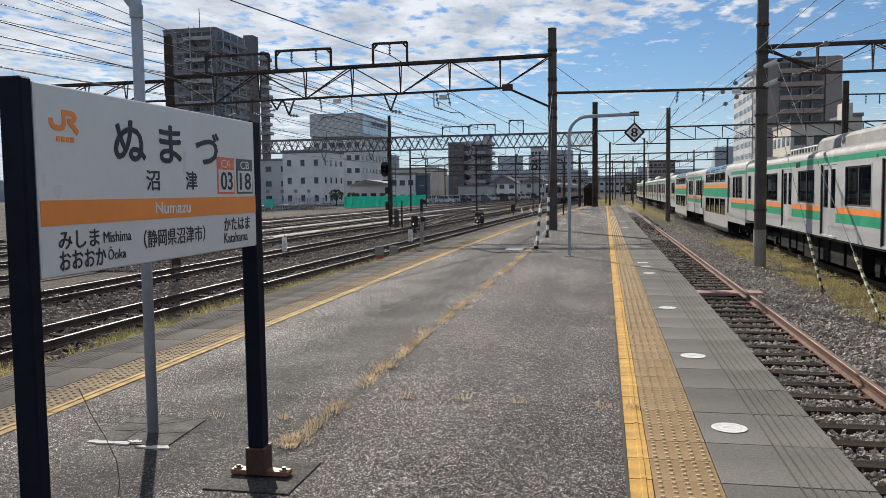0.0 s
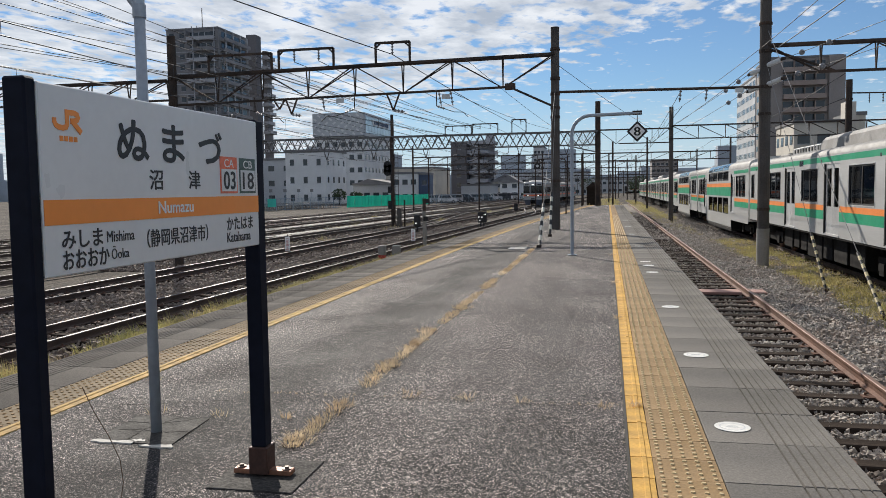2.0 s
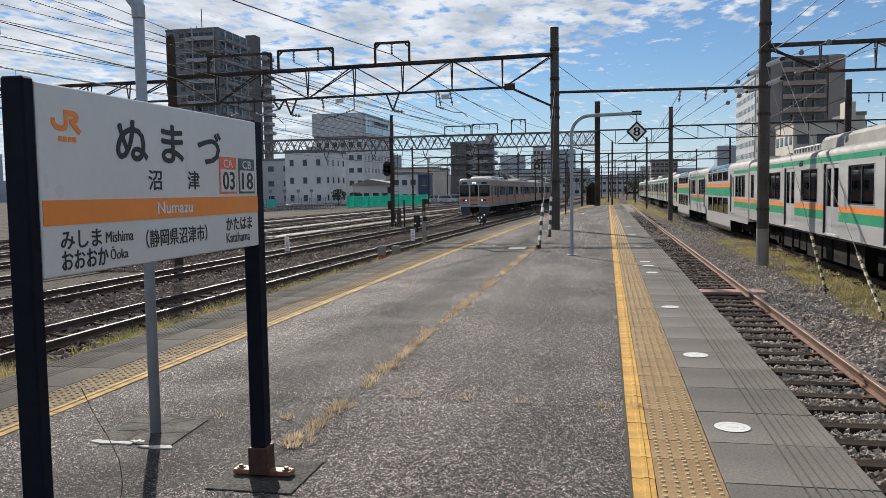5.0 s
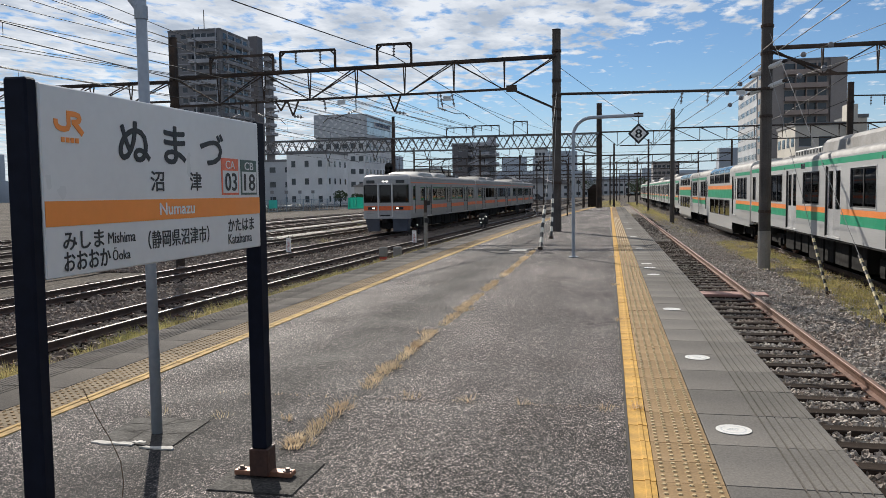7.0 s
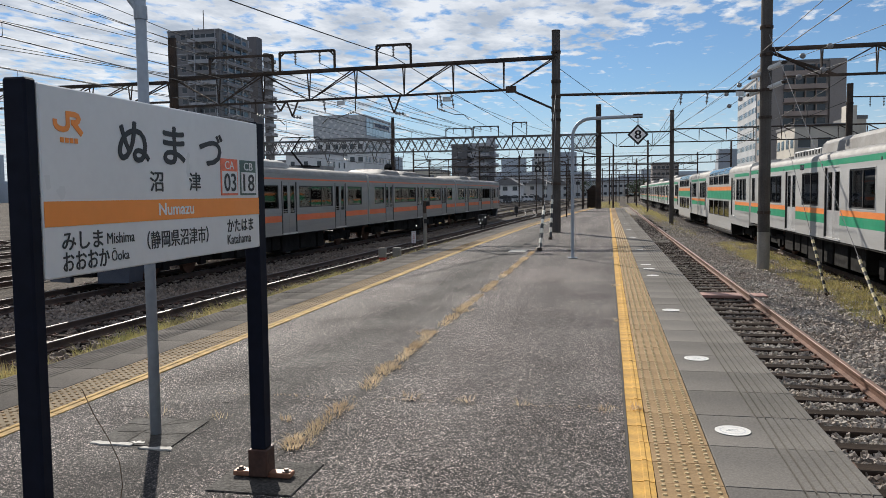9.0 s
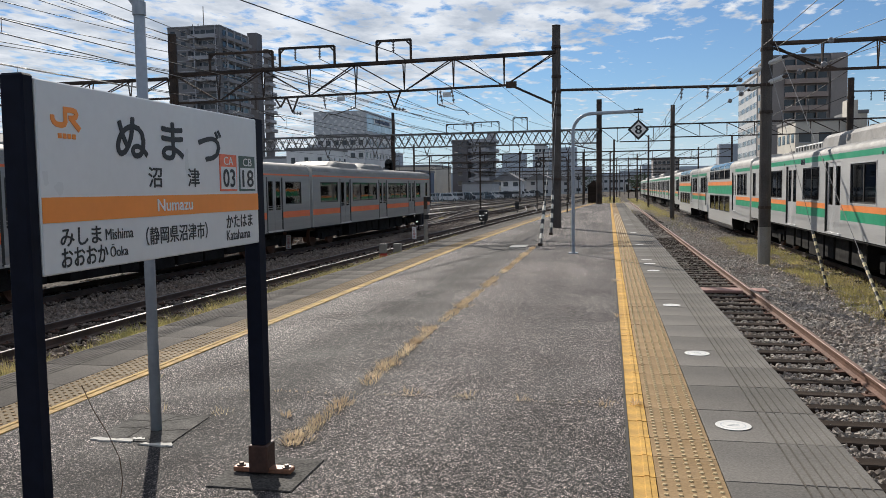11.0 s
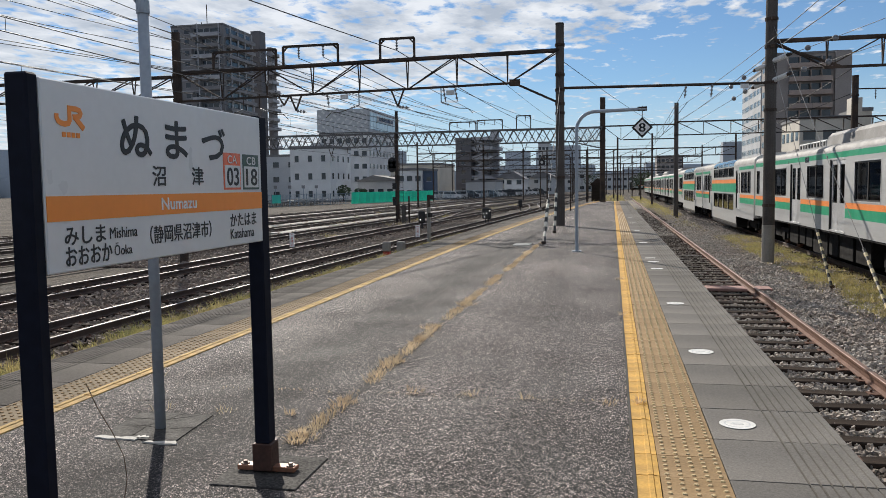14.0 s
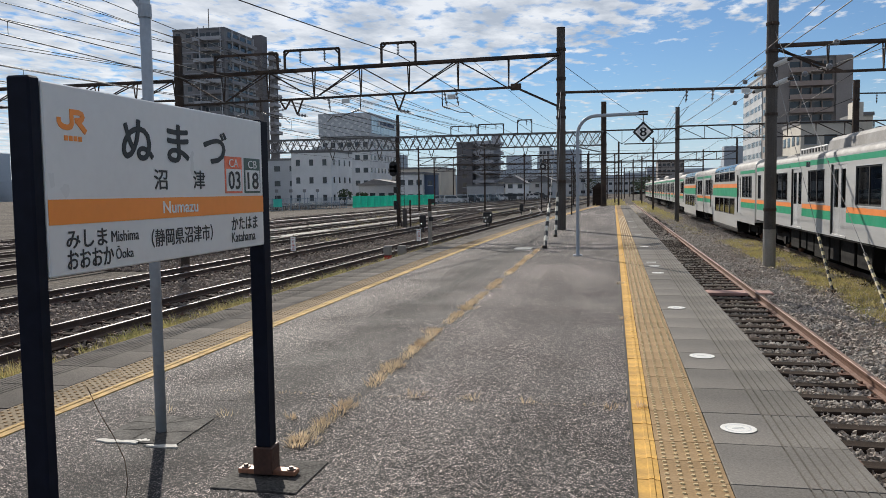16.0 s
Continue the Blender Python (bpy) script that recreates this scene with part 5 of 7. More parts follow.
def sliding_door(car, s, half, yc, w, z0, z1, key="silverdoor"):
    x = s * (half - 0.03)
    d = None
    for k in (-1, 1):
        a, b = (yc - w / 2, yc - 0.008) if k < 0 else (yc + 0.008, yc + w / 2)
        m = 0.14
        zw0, zw1 = z0 + 0.72, z1 - 0.12
        bm = boxes((x - 0.015, x + 0.015, a, a + m, z0, z1), (x - 0.015, x + 0.015, b - m, b, z0, z1),
                   (x - 0.015, x + 0.015, a + m, b - m, z0, zw0), (x - 0.015, x + 0.015, a + m, b - m, zw1, z1))
        d = part("door", bm, key, car, "pair of sliding stainless doors")
        part("door_glass", boxes((x - 0.004, x + 0.004, a + m, b - m, zw0, zw1)), "winglass", d)
        bm = boxes((x - 0.018, x + 0.018, a + m - 0.02, a + m, zw0, zw1), (x - 0.018, x + 0.018, b - m, b - m + 0.02, zw0, zw1))
        part("door_gasket", bm, "gasket", d)
    part("door_sill", boxes((s * half - 0.02, s * half + 0.035, yc - w / 2 - 0.03, yc + w / 2 + 0.03, z0 - 0.07, z0 - 0.015)), "silverdoor", car)


def bogie(car, yc):
    bm = boxes((-0.95, 0.95, yc - 1.35, yc + 1.35, 0.42, 0.66), (-1.05, -0.9, yc - 1.5, yc + 1.5, 0.38, 0.72), (0.9, 1.05, yc - 1.5, yc + 1.5, 0.38, 0.72))
    b = part("bogie", bm, "underframe", car)
    for o in (-1.05, 1.05):
        for s in (-0.55, 0.55):
            part("wheel", rods(((s - 0.06, yc + o, 0.43), (s + 0.06, yc + o, 0.43), 0.43), seg=20), "rust", b)
        for x0, x1 in ((-1.12, -0.98), (0.98, 1.12)):
            part("axle_box", boxes((x0, x1, yc + o - 0.16, yc + o + 0.16, 0.3, 0.58)), "underframe", b)
    for s in (-1.0, 1.0):
        part("air_spring", rods(((s, yc, 0.66), (s, yc, 0.95), 0.24), seg=14), "underframe", b)


def under_boxes(car, y0, y1, seed, half):
    rnd = random.Random(seed)
    # added dark box that keeps sunlit ballast from showing between the equipment
    part("centre_sill", boxes((-0.8, 0.8, y0 - 0.3, y1 + 0.3, 0.34, 1.0)), "underframe", car)
    y = y0
    while y < y1 - 0.6:
        w = rnd.uniform(0.7, 2.0)
        w = min(w, y1 - y)
        part("equipment_box", boxes((-half + 0.34, half - 0.34, y, y + w, rnd.uniform(0.2, 0.36), 1.0), bevel=0.02), "underframe", car)
        y += w + rnd.uniform(0.08, 0.25)


def roof_unit(car, y0, y1, z, h, half=0.95, key="roofgrey", taper=0.35):
    bm = bmesh.new()
    n = 8
    out = []
    for i in range(n + 1):
        a = math.pi * i / n
        c, s = math.cos(a), math.sin(a)
        out.append((half * math.copysign(abs(c) ** 0.5, c), z + h * s ** 0.5))
    prism(bm, out, y0 + taper, y1 - taper)
    for ya, yb in ((y0, y0 + taper), (y1, y1 - taper)):
        a = [bm.verts.new((x * 0.9, ya, z - 0.05 + (zz - z) * 0.45)) for x, zz in out]
        b = [bm.verts.new((x, yb, zz)) for x, zz in out]
        for i in range(n):
            bm.faces.new((a[i], b[i], b[i + 1], a[i + 1]))
        bm.faces.new(a)
    bmesh.ops.recalc_face_normals(bm, faces=bm.faces[:])
    u = part("air_conditioner", bm, key, car, "rounded roof air conditioner")
    for i in range(3):
        yy = y0 + (y1 - y0) * (0.3 + 0.2 * i)
        part("grille", boxes((-half * 0.55, half * 0.55, yy - 0.15, yy + 0.15, z + h - 0.02, z + h + 0.02)), "gasket", u)


def car_inside(car, length, half, z0, z1, doors):
    """Seats along the walls, dim ceiling."""
    part("ceiling_panel", boxes((-half + 0.1, half - 0.1, 0.1, length - 0.1, z1 - 0.02, z1)), "interior", car)
    part("inner_floor", boxes((-half + 0.1, half - 0.1, 0.1, length - 0.1, z0 + 0.1, z0 + 0.13)), "interior", car)
    ys = [0.3] + [v for d in doors for v in (d - 0.8, d + 0.8)] + [length - 0.3]
    for a, b in zip(ys[::2], ys[1::2]):
        if b - a > 0.8:
            for s in (-1, 1):
                part("bench_seat", boxes((s * (half - 0.62), s * (half - 0.1), a, b, z0 + 0.3, z0 + 0.55), (s * (half - 0.2), s * (half - 0.1), a, b, z0 + 0.55, z0 + 0.85)),
                     "seat", car)


def pantograph(car, yc, z):
    bm = bmesh.new()
    bar(bm, (-0.75, yc - 0.5, z), (0.75, yc - 0.5, z), 0.07, 0.07)
    bar(bm, (-0.75, yc + 0.6, z), (0.75, yc + 0.6, z), 0.07, 0.07)
    for s in (-0.6, 0.6):
        bar(bm, (s, yc - 0.8, z), (s, yc + 0.9, z), 0.06, 0.06)
    base = part("pantograph_base", bm, "underframe", car)
    bm = bmesh.new()
    bar(bm, (0, yc + 0.55, z), (0, yc - 0.75, z + 0.62), 0.06, 0.06)
    bar(bm, (0, yc - 0.75, z + 0.62), (0, yc + 0.25, z + 1.28), 0.045, 0.045)
    bar(bm, (-0.85, yc + 0.25, z + 1.3), (0.85, yc + 0.25, z + 1.3), 0.08, 0.035)
    bar(bm, (-0.85, yc + 0.25, z + 1.3), (-1.0, yc + 0.25, z + 1.15), 0.04, 0.03)
    bar(bm, (0.85, yc + 0.25, z + 1.3), (1.0, yc + 0.25, z + 1.15), 0.04, 0.03)
    part("pantograph_arm", bm, "underframe", base)


LOCAL_BANDS = [(1.42, 1.66, 1), (3.02, 3.08, 1)]


def cab_front(car, y, d, half, z0, z1, roof, lit):
    """The driver's end: a rounded pale front with three dark windows, plough and lamps. d: -1 faces towards -y."""
    f = lambda o: y + d * o
    # plan of the front: (x, how far it stands forward)
    plan = [(-half, 0.0), (-1.46, 0.10), (-1.40, 0.20), (-1.27, 0.27), (-0.46, 0.36), (0.46, 0.36), (1.27, 0.27), (1.40, 0.20), (1.46, 0.10), (half, 0.0)]

    def fwd(x):
        return float(np.interp(x, [p[0] for p in plan], [p[1] for p in plan]))

    def strip(x0, x1, za, zb, mat, name, proud=0.0, label="", lean=0.0):
        """A curved panel of the front between two heights; lean: how far its top falls back."""
        bm = bmesh.new()
        xs = sorted({x0, x1} | {p[0] for p in plan if x0 < p[0] < x1})
        lo = [bm.verts.new((x, f(fwd(x) + proud), za)) for x in xs]
        hi = [bm.verts.new((x, f(fwd(x) + proud - lean), zb)) for x in xs]
        lo2 = [bm.verts.new((x, f(fwd(x) + proud - 0.06), za)) for x in xs]
        hi2 = [bm.verts.new((x, f(fwd(x) + proud - lean - 0.06), zb)) for x in xs]
        for i in range(len(xs) - 1):
            for q in ((lo[i], lo[i + 1], hi[i + 1], hi[i]), (lo2[i], hi2[i], hi2[i + 1], lo2[i + 1]), (lo[i], lo2[i], lo2[i + 1], lo[i + 1]), (hi[i], hi[i + 1], hi2[i + 1], hi2[i])):
                bm.faces.new(q)
        bm.faces.new((lo[0], hi[0], hi2[0], lo2[0]))
        bm.faces.new((lo[-1], lo2[-1], hi2[-1], hi[-1]))
        bmesh.ops.recalc_face_normals(bm, faces=bm.faces[:])
        return part(name, bm, mat, car, label)

    strip(-half, half, z0 - 0.02, 1.40, "cabwhite", "front_panel")
    strip(-half, half, 1.40, 1.66, "lorange", "front_band", 0.002, "vermilion band across the cab")
    strip(-half, half, 1.66, 1.86, "cabwhite", "front_panel")
    strip(-half, half, 2.93, 3.26, "cabwhite", "front_panel")
    for x0, x1 in ((-half, -1.42), (-0.46, -0.36), (0.36, 0.46), (1.42, half)):
        strip(x0, x1, 1.86, 2.93, "cabwhite", "pillar")
    for x0, x1 in ((-1.42, -0.46), (-0.36, 0.36), (0.46, 1.42)):
        w = strip(x0, x1, 1.86, 2.93, "cabglass", "windscreen", -0.02, "dark cab windscreen")
        for a0, a1, za, zb in ((x0, x1, 1.86, 1.91), (x0, x1, 2.88, 2.93), (x0, x0 + 0.05, 1.91, 2.88), (x1 - 0.05, x1, 1.91, 2.88)):
            strip(a0, a1, za, zb, "gasket", "window_gasket", 0.003)
    # rounded brow up to the roof
    bm = bmesh.new()
    rings = []
    for k in range(6):
        a = k / 5 * math.pi / 2
        zz = 3.26 + (roof - 3.26) * math.sin(a)
        rings.append([bm.verts.new((x * (1 - 0.30 * (1 - math.cos(a))), f(fwd(x) - 0.55 * (1 - math.cos(a))), zz)) for x, o in plan])
    for r0, r1 in zip(rings, rings[1:]):
        for i in range(len(plan) - 1):
            bm.faces.new((r0[i], r0[i + 1], r1[i + 1], r1[i]))
    bmesh.ops.recalc_face_normals(bm, faces=bm.faces[:])
    part("brow", bm, "cabwhite", car, smooth=True)
    # raised frame of the centre door
    bm = boxes((-0.47, -0.41, f(0.36), f(0.43), z0 + 0.06, 3.0), (0.41, 0.47, f(0.36), f(0.43), z0 + 0.06, 3.0), (-0.41, 0.41, f(0.36), f(0.43), 2.94, 3.0),
               (-0.41, 0.41, f(0.36), f(0.43), z0 + 0.06, z0 + 0.12))
    part("gangway_door_frame", bm, "silverdoor", car)
    part("door_step", boxes((-0.3, 0.3, f(0.36), f(0.45), z0 + 0.13, z0 + 0.22)), "gasket", car)
    for s in (-1, 1):
        part("destination_panel", boxes((s * 0.66, s * 1.18, f(0.27), f(0.352), 3.02, 3.20), bevel=0.01), "destblue", car, "dark destination panel")
        part("lamp_housing", boxes((s * 0.60, s * 1.10, f(0.27), f(0.36), 1.45, 1.61)), "gasket", car)
        part("headlight", boxes((s * 0.69, s * 0.81, f(0.34), f(0.368), 1.495, 1.565)), "headlight" if lit else "redpaint", car)
        part("roof_light", boxes((s * 0.05, s * 0.18, f(0.34), f(0.372), 3.09, 3.16)), "headlight" if lit else "destblue", car)
        part("handrail", rods(((s * 0.75, f(0.36), 1.24), (s * 1.15, f(0.32), 1.24), 0.014), seg=6), "dullsteel", car)
        part("wiper", tube(bmesh.new(), ((s * 0.95, f(0.34), 1.86), (s * 0.80, f(0.37), 2.15), (s * 0.74, f(0.365), 2.5)), 0.012), "gasket", car)
        bm = bmesh.new()
        v = [bm.verts.new(c) for c in ((s * 0.42, f(0.28), 0.90), (s * 1.36, f(0.12), 0.90), (s * 1.20, f(0.02), 0.14), (s * 0.42, f(0.22), 0.14),
                                       (s * 0.42, f(0.14), 0.90), (s * 1.36, f(-0.6), 0.90), (s * 1.20, f(-0.6), 0.14), (s * 0.42, f(0.08), 0.14))]
        for q in ((0, 1, 2, 3), (4, 5, 6, 7), (0, 1, 5, 4), (1, 2, 6, 5), (2, 3, 7, 6), (3, 0, 4, 7)):
            bm.faces.new([v[i] for i in q])
        bmesh.ops.recalc_face_normals(bm, faces=bm.faces[:])
        part("snow_plough", bm, "bluegrey", car, "blue-grey snow plough")
    part("coupler", boxes((-0.16, 0.16, f(-0.2), f(0.55), 0.66, 0.90), (-0.3, 0.3, f(-0.1), f(0.3), 0.30, 0.64), bevel=0.02), "underframe", car)
    part("cab_bulkhead", boxes((-half + 0.05, half - 0.05, y - d * 1.75 - 0.03, y - d * 1.75 + 0.03, z0, z1)), "gasket", car)


def local_car(front, rear, panto, seed):
    """A stainless three-door local car, 20 m long, y from 0 (leading end) to 19.6, z from the rail."""
    car = thing("train_car", "stainless steel local train car with orange stripes, running", "train", "three-car local train")
    L, half, z0, z1, roof = 19.6, 1.475, 0.92, 3.22, 3.56
    doors = [4.3, 10.0, 15.7] if front or not rear else [3.9, 9.6, 15.3]
    if not front and not rear:
        doors = [3.4, 9.8, 16.2]
    wins = []
    lo = 2.0 if front else 0.6
    hi = L - 2.0 if rear else L - 0.6
    for a, b in zip([lo - 0.72] + [d for d in doors], [d for d in doors] + [hi + 0.72]):
        y0, y1 = a + 0.98, b - 0.98
        if y1 - y0 > 2.2:
            wins.append((y0, y1, 1.93, 2.80, 2))
        elif y1 - y0 > 0.4:
            wins.append((y0, y1, 1.93, 2.80, 0))
    openings = [w[:4] for w in wins] + [(d - 0.65, d + 0.65, 1.0, 2.92) for d in doors]
    cabs = []
    if front:
        cabs.append((0.55, 1.1, 1.2, 2.95))
    if rear:
        cabs.append((L - 1.1, L - 0.55, 1.2, 2.95))
    openings += cabs
    arch = car_shell(car, L, half, z0, z1, roof, openings, LOCAL_BANDS, paint="silverlocal", orange="lorange")
    for s in (-1, 1):
        for y0, y1, za, zb, m in wins:
            pane(car, s, half, y0, y1, za, zb, mullions=m)
        for d in doors:
            sliding_door(car, s, half, d, 1.3, 1.0, 2.92, "silverlocal")
            for ya in (d - 0.72, d + 0.64):
                part("door_rebate", boxes((s * half - 0.03, s * half + 0.007, ya, ya + 0.08, 0.96, 2.95)), "gasket", car)
        for y0, y1, za, zb in cabs:
            x = s * (half - 0.04)
            d = part("crew_door", boxes((x - 0.015, x + 0.015, y0, y1, za, 2.0)), "cabwhite", car)
            part("door_top", boxes((x - 0.015, x + 0.015, y0, y1, 2.85, zb)), "cabwhite", d)
            part("crew_window", boxes((x - 0.004, x + 0.004, y0, y1, 2.0, 2.85)), "cabglass", d)
        bm = bmesh.new()
        for zz in (1.00, 1.08, 1.16, 1.24, 1.32, 1.72, 1.80, 1.88):
            box(bm, s * half - 0.004, s * half + 0.006, 0.1 if not front else 1.3, L - 0.1, zz, zz + 0.02)
        part("rib", bm, "silverlocal", car)
        part("gutter", boxes((s * half - 0.01, s * half + 0.02, 0, L, 3.2, 3.235)), "silverlocal", car)
    if front:
        cab_front(car, 0.0, -1, half, z0, z1, roof, True)
    else:
        end_wall(car, arch, 0.0, z0, "silver")
    if rear:
        cab_front(car, L, 1, half, z0, z1, roof, False)
    else:
        end_wall(car, arch, L, z0, "silver")
    car_inside(car, L, half, z0, z1, doors)
    bogie(car, 3.0)
    bogie(car, L - 3.0)
    under_boxes(car, 5.2, L - 5.2, seed, half)
    roof_unit(car, 3.2, 7.1, roof - 0.06, 0.31, 1.15, "acwhite" if front else "roofgrey", 0.8)
    roof_unit(car, 7.4, 11.3, roof - 0.06, 0.31, 1.15, "acwhite" if front else "roofgrey", 0.8)
    if panto:
        pantograph(car, 14.5, roof + 0.12)
        part("roof_cable_box", boxes((-0.5, 0.5, 16.2, 17.6, roof - 0.05, roof + 0.2)), "roofgrey", car)
    part("roof_walk", boxes((-0.75, -0.55, 11.6, 13.0, roof - 0.06, roof + 0.06), (0.55, 0.75, 11.6, 13.0, roof - 0.06, roof + 0.06)), "roofgrey", car)
    return car


local_cars = [local_car(True, False, True, 1), local_car(False, False, False, 2), local_car(False, True, False, 3)]

SUBURBAN_BANDS = [(1.73, 1.88, 1), (1.48, 1.73, 2), (3.06, 3.21, 2)]


def suburban_car():
    """A four-door car with green and orange bands, y from 0 to 19.6."""
    car = thing("train_car", "stainless commuter car with green and orange bands, standing on the siding", "train", "standing suburban train")
    L, half, z0, z1, roof = 19.7, 1.475, 1.05, 3.25, 3.52
    doors = [1.95, 7.0, 12.05, 17.1]
    wins = [(a + 1.52, b - 1.52, 1.94, 2.91, 1) for a, b in zip(doors, doors[1:])] + [(0.25, 0.85, 1.94, 2.91, 0), (L - 1.0, L - 0.3, 1.94, 2.91, 0)]
    openings = [w[:4] for w in wins] + [(d - 0.69, d + 0.69, 1.13, 3.0) for d in doors]
    arch = car_shell(car, L, half, z0, z1, roof, openings, SUBURBAN_BANDS, "roofgrey")
    for s in (-1, 1):
        for y0, y1, za, zb, m in wins:
            pane(car, s, half, y0, y1, za, zb, "cabglass", mullions=m)
            x = s * half
            bm = boxes((x - 0.01, x + 0.008, y0 - 0.03, y1 + 0.03, za - 0.03, za), (x - 0.01, x + 0.008, y0 - 0.03, y1 + 0.03, zb, zb + 0.03),
                       (x - 0.01, x + 0.008, y0 - 0.03, y0, za, zb), (x - 0.01, x + 0.008, y1, y1 + 0.03, za, zb))
            part("window_trim", bm, "silverdoor", car)
        for d in doors:
            sliding_door(car, s, half, d, 1.38, 1.13, 3.0)
            part("door_rebate", boxes((s * half - 0.03, s * half + 0.006, d + 0.69, d + 0.75, 1.1, 3.02)), "gasket", car)
            part("door_lamp", boxes((s * half - 0.005, s * half + 0.02, d + 1.1, d + 1.2, 3.05, 3.13)), "gasket", car)
        part("side_board", boxes((s * half - 0.004, s * half + 0.006, 10.3, 10.8, 3.02, 3.18)), "destblue", car, "dark destination board")
    end_wall(car, arch, 0.0, z0, "silver")
    end_wall(car, arch, L, z0, "silver")
    car_inside(car, L, half, z0, z1, doors)
    bogie(car, 3.0)
    bogie(car, L - 3.0)
    under_boxes(car, 5.2, L - 5.2, 11, half)
    roof_unit(car, 3.6, 10.6, roof - 0.06, 0.50, 1.0, "roofgrey")
    grille_box = part("resistor_box", boxes((-0.85, 0.85, 10.9, 14.7, roof - 0.06, roof + 0.22), bevel=0.04), "acwhite", car, "pale louvred roof box")
    for k in range(9):
        part("louvre", boxes((-0.87, 0.87, 11.05 + k * 0.4, 11.2 + k * 0.4, roof + 0.04, roof + 0.16)), "gasket", grille_box)
    roof_unit(car, 16.4, 18.6, roof - 0.06, 0.22, 0.6, "roofdark")
    return car


def double_deck_car():
    """A two-storey car: curved upper windows, low lower windows, ends at platform height over the bogies."""
    car = thing("train_car", "double-deck green car of stainless steel with orange and green bands", "train", "standing suburban train")
    L, half, z0, z1, roof = 19.8, 1.475, 0.44, 3.24, 3.68
    e = 5.0
    doors = [4.4, L - 4.4]
    upper = [(e + 0.9 + i * 2.03, e + 2.8 + i * 2.03, 2.72, 3.20, 0) for i in range(4)]
    lower = [(e + 0.9 + i * 2.03, e + 2.8 + i * 2.03, 1.05, 1.87, 0) for i in range(4)]
    ends = [(o, o + 0.86, 1.95, 2.92, 0) for o in (0.85, 1.77, 2.69, L - 1.71, L - 2.63, L - 3.55)]
    wins = upper + lower + ends
    cuts = [(d - 0.48, d + 0.48, 1.22, 3.0) for d in doors]
    low = [(1.73, 1.88, 1), (1.48, 1.73, 2)]
    high = [(2.40, 2.60, 1), (1.95, 2.40, 2)]
    sections = [(0, e, 0.80, low), (e, L - e, z0, high), (L - e, L, 0.80, low)]
    for s in (-1, 1):
        bm = bmesh.new()
        for ya, yb, za, bands in sections:
            def mat_of(z, bands=bands):
                for a, b, k in bands:
                    if a < z < b:
                        return k
                return 0
            side_wall(bm, s * half, 0.07, [ya, yb], [za, z1] + [v for b in bands for v in b[:2]],
                      [o for o in [w[:4] for w in wins] + cuts if ya < o[0] < yb], mat_of)
        part("side_wall", bm, ["silver", "torange", "tgreen", "gasket"], car)
        # the belly under the lower saloon tucks in
        bm = bmesh.new()
        prism(bm, [(s * half, z0 + 0.001), (s * (half - 0.12), z0 - 0.20), (s * (half - 0.3), z0 - 0.20), (s * (half - 0.2), z0 + 0.001)], e, L - e)
        part("belly", bm, "silverlocal", car)
    arch = roof_arch(half, z1, roof)
    part("roof", arch_sheet(arch, 0, L), "roofgrey", car, smooth=True)
    part("floor", boxes((-half + 0.03, half - 0.03, 0.02, e, 0.98, 1.08), (-half + 0.03, half - 0.03, e, L - e, z0 - 0.19, z0 - 0.1),
                        (-half + 0.03, half - 0.03, L - e, L - 0.02, 0.98, 1.08)), "underframe", car)
    for y in (e, L - e):
        part("partition", boxes((-half + 0.03, half - 0.03, y - 0.02, y + 0.02, z0 - 0.19, 1.0)), "underframe", car)
    for s in (-1, 1):
        for y0, y1, za, zb, m in wins:
            pane(car, s, half, y0, y1, za, zb, "cabglass", mullions=m)
        # curved glass on the shoulder of the roof
        for y0, y1, za, zb, m in upper:
            bm = bmesh.new()
            bow = [(s * abs(x) + s * 0.006, z + 0.006) for x, z in arch[1:5]]
            a = [bm.verts.new((x, y0 + 0.02, z)) for x, z in bow]
            b = [bm.verts.new((x, y1 - 0.02, z)) for x, z in bow]
            for i in range(len(bow) - 1):
                bm.faces.new((a[i], b[i], b[i + 1], a[i + 1]))
            part("roof_window", bm, "shoulderglass", car, smooth=True)
        for d in doors:
            sliding_door(car, s, half, d, 0.96, 1.22, 3.0)
            part("door_rebate", boxes((s * half - 0.03, s * half + 0.006, d + 0.48, d + 0.55, 1.2, 3.02)), "gasket", car)
        for ya, yb in ((0.1, e - 0.9), (L - e + 0.9, L - 0.1)):
            part("cant_strip", boxes((s * half - 0.004, s * half + 0.004, ya, yb, 3.02, 3.16)), "tgreen", car)
    end_wall(car, arch, 0.0, 0.9, "silver")
    end_wall(car, arch, L, 0.9, "silver")
    car_inside(car, L, half, 1.7, 3.2, [])
    bogie(car, 2.6)
    bogie(car, L - 2.6)
    roof_unit(car, 0.8, 4.2, roof - 0.10, 0.16, 0.8, "roofdark")
    roof_unit(car, L - 4.2, L - 0.8, roof - 0.10, 0.16, 0.8, "roofdark")
    return car


def standing_pose(y):
    x = train_track(y)
    return pose(x, y, RAIL)


s_car = suburban_car()
s_car.matrix_basis = standing_pose(16.3)
for y in (-3.8, 76.9, 97.0, 117.1, 137.2):
    copy_thing(s_car, standing_pose(y))
d_car = double_deck_car()
d_car.matrix_basis = standing_pose(36.4)
copy_thing(d_car, standing_pose(56.6))
# another set stands far down the line, at a slant
copy_thing(s_car, pose(7.0, 318.0, RAIL, 0, 0, -18))

# ---- wires ----


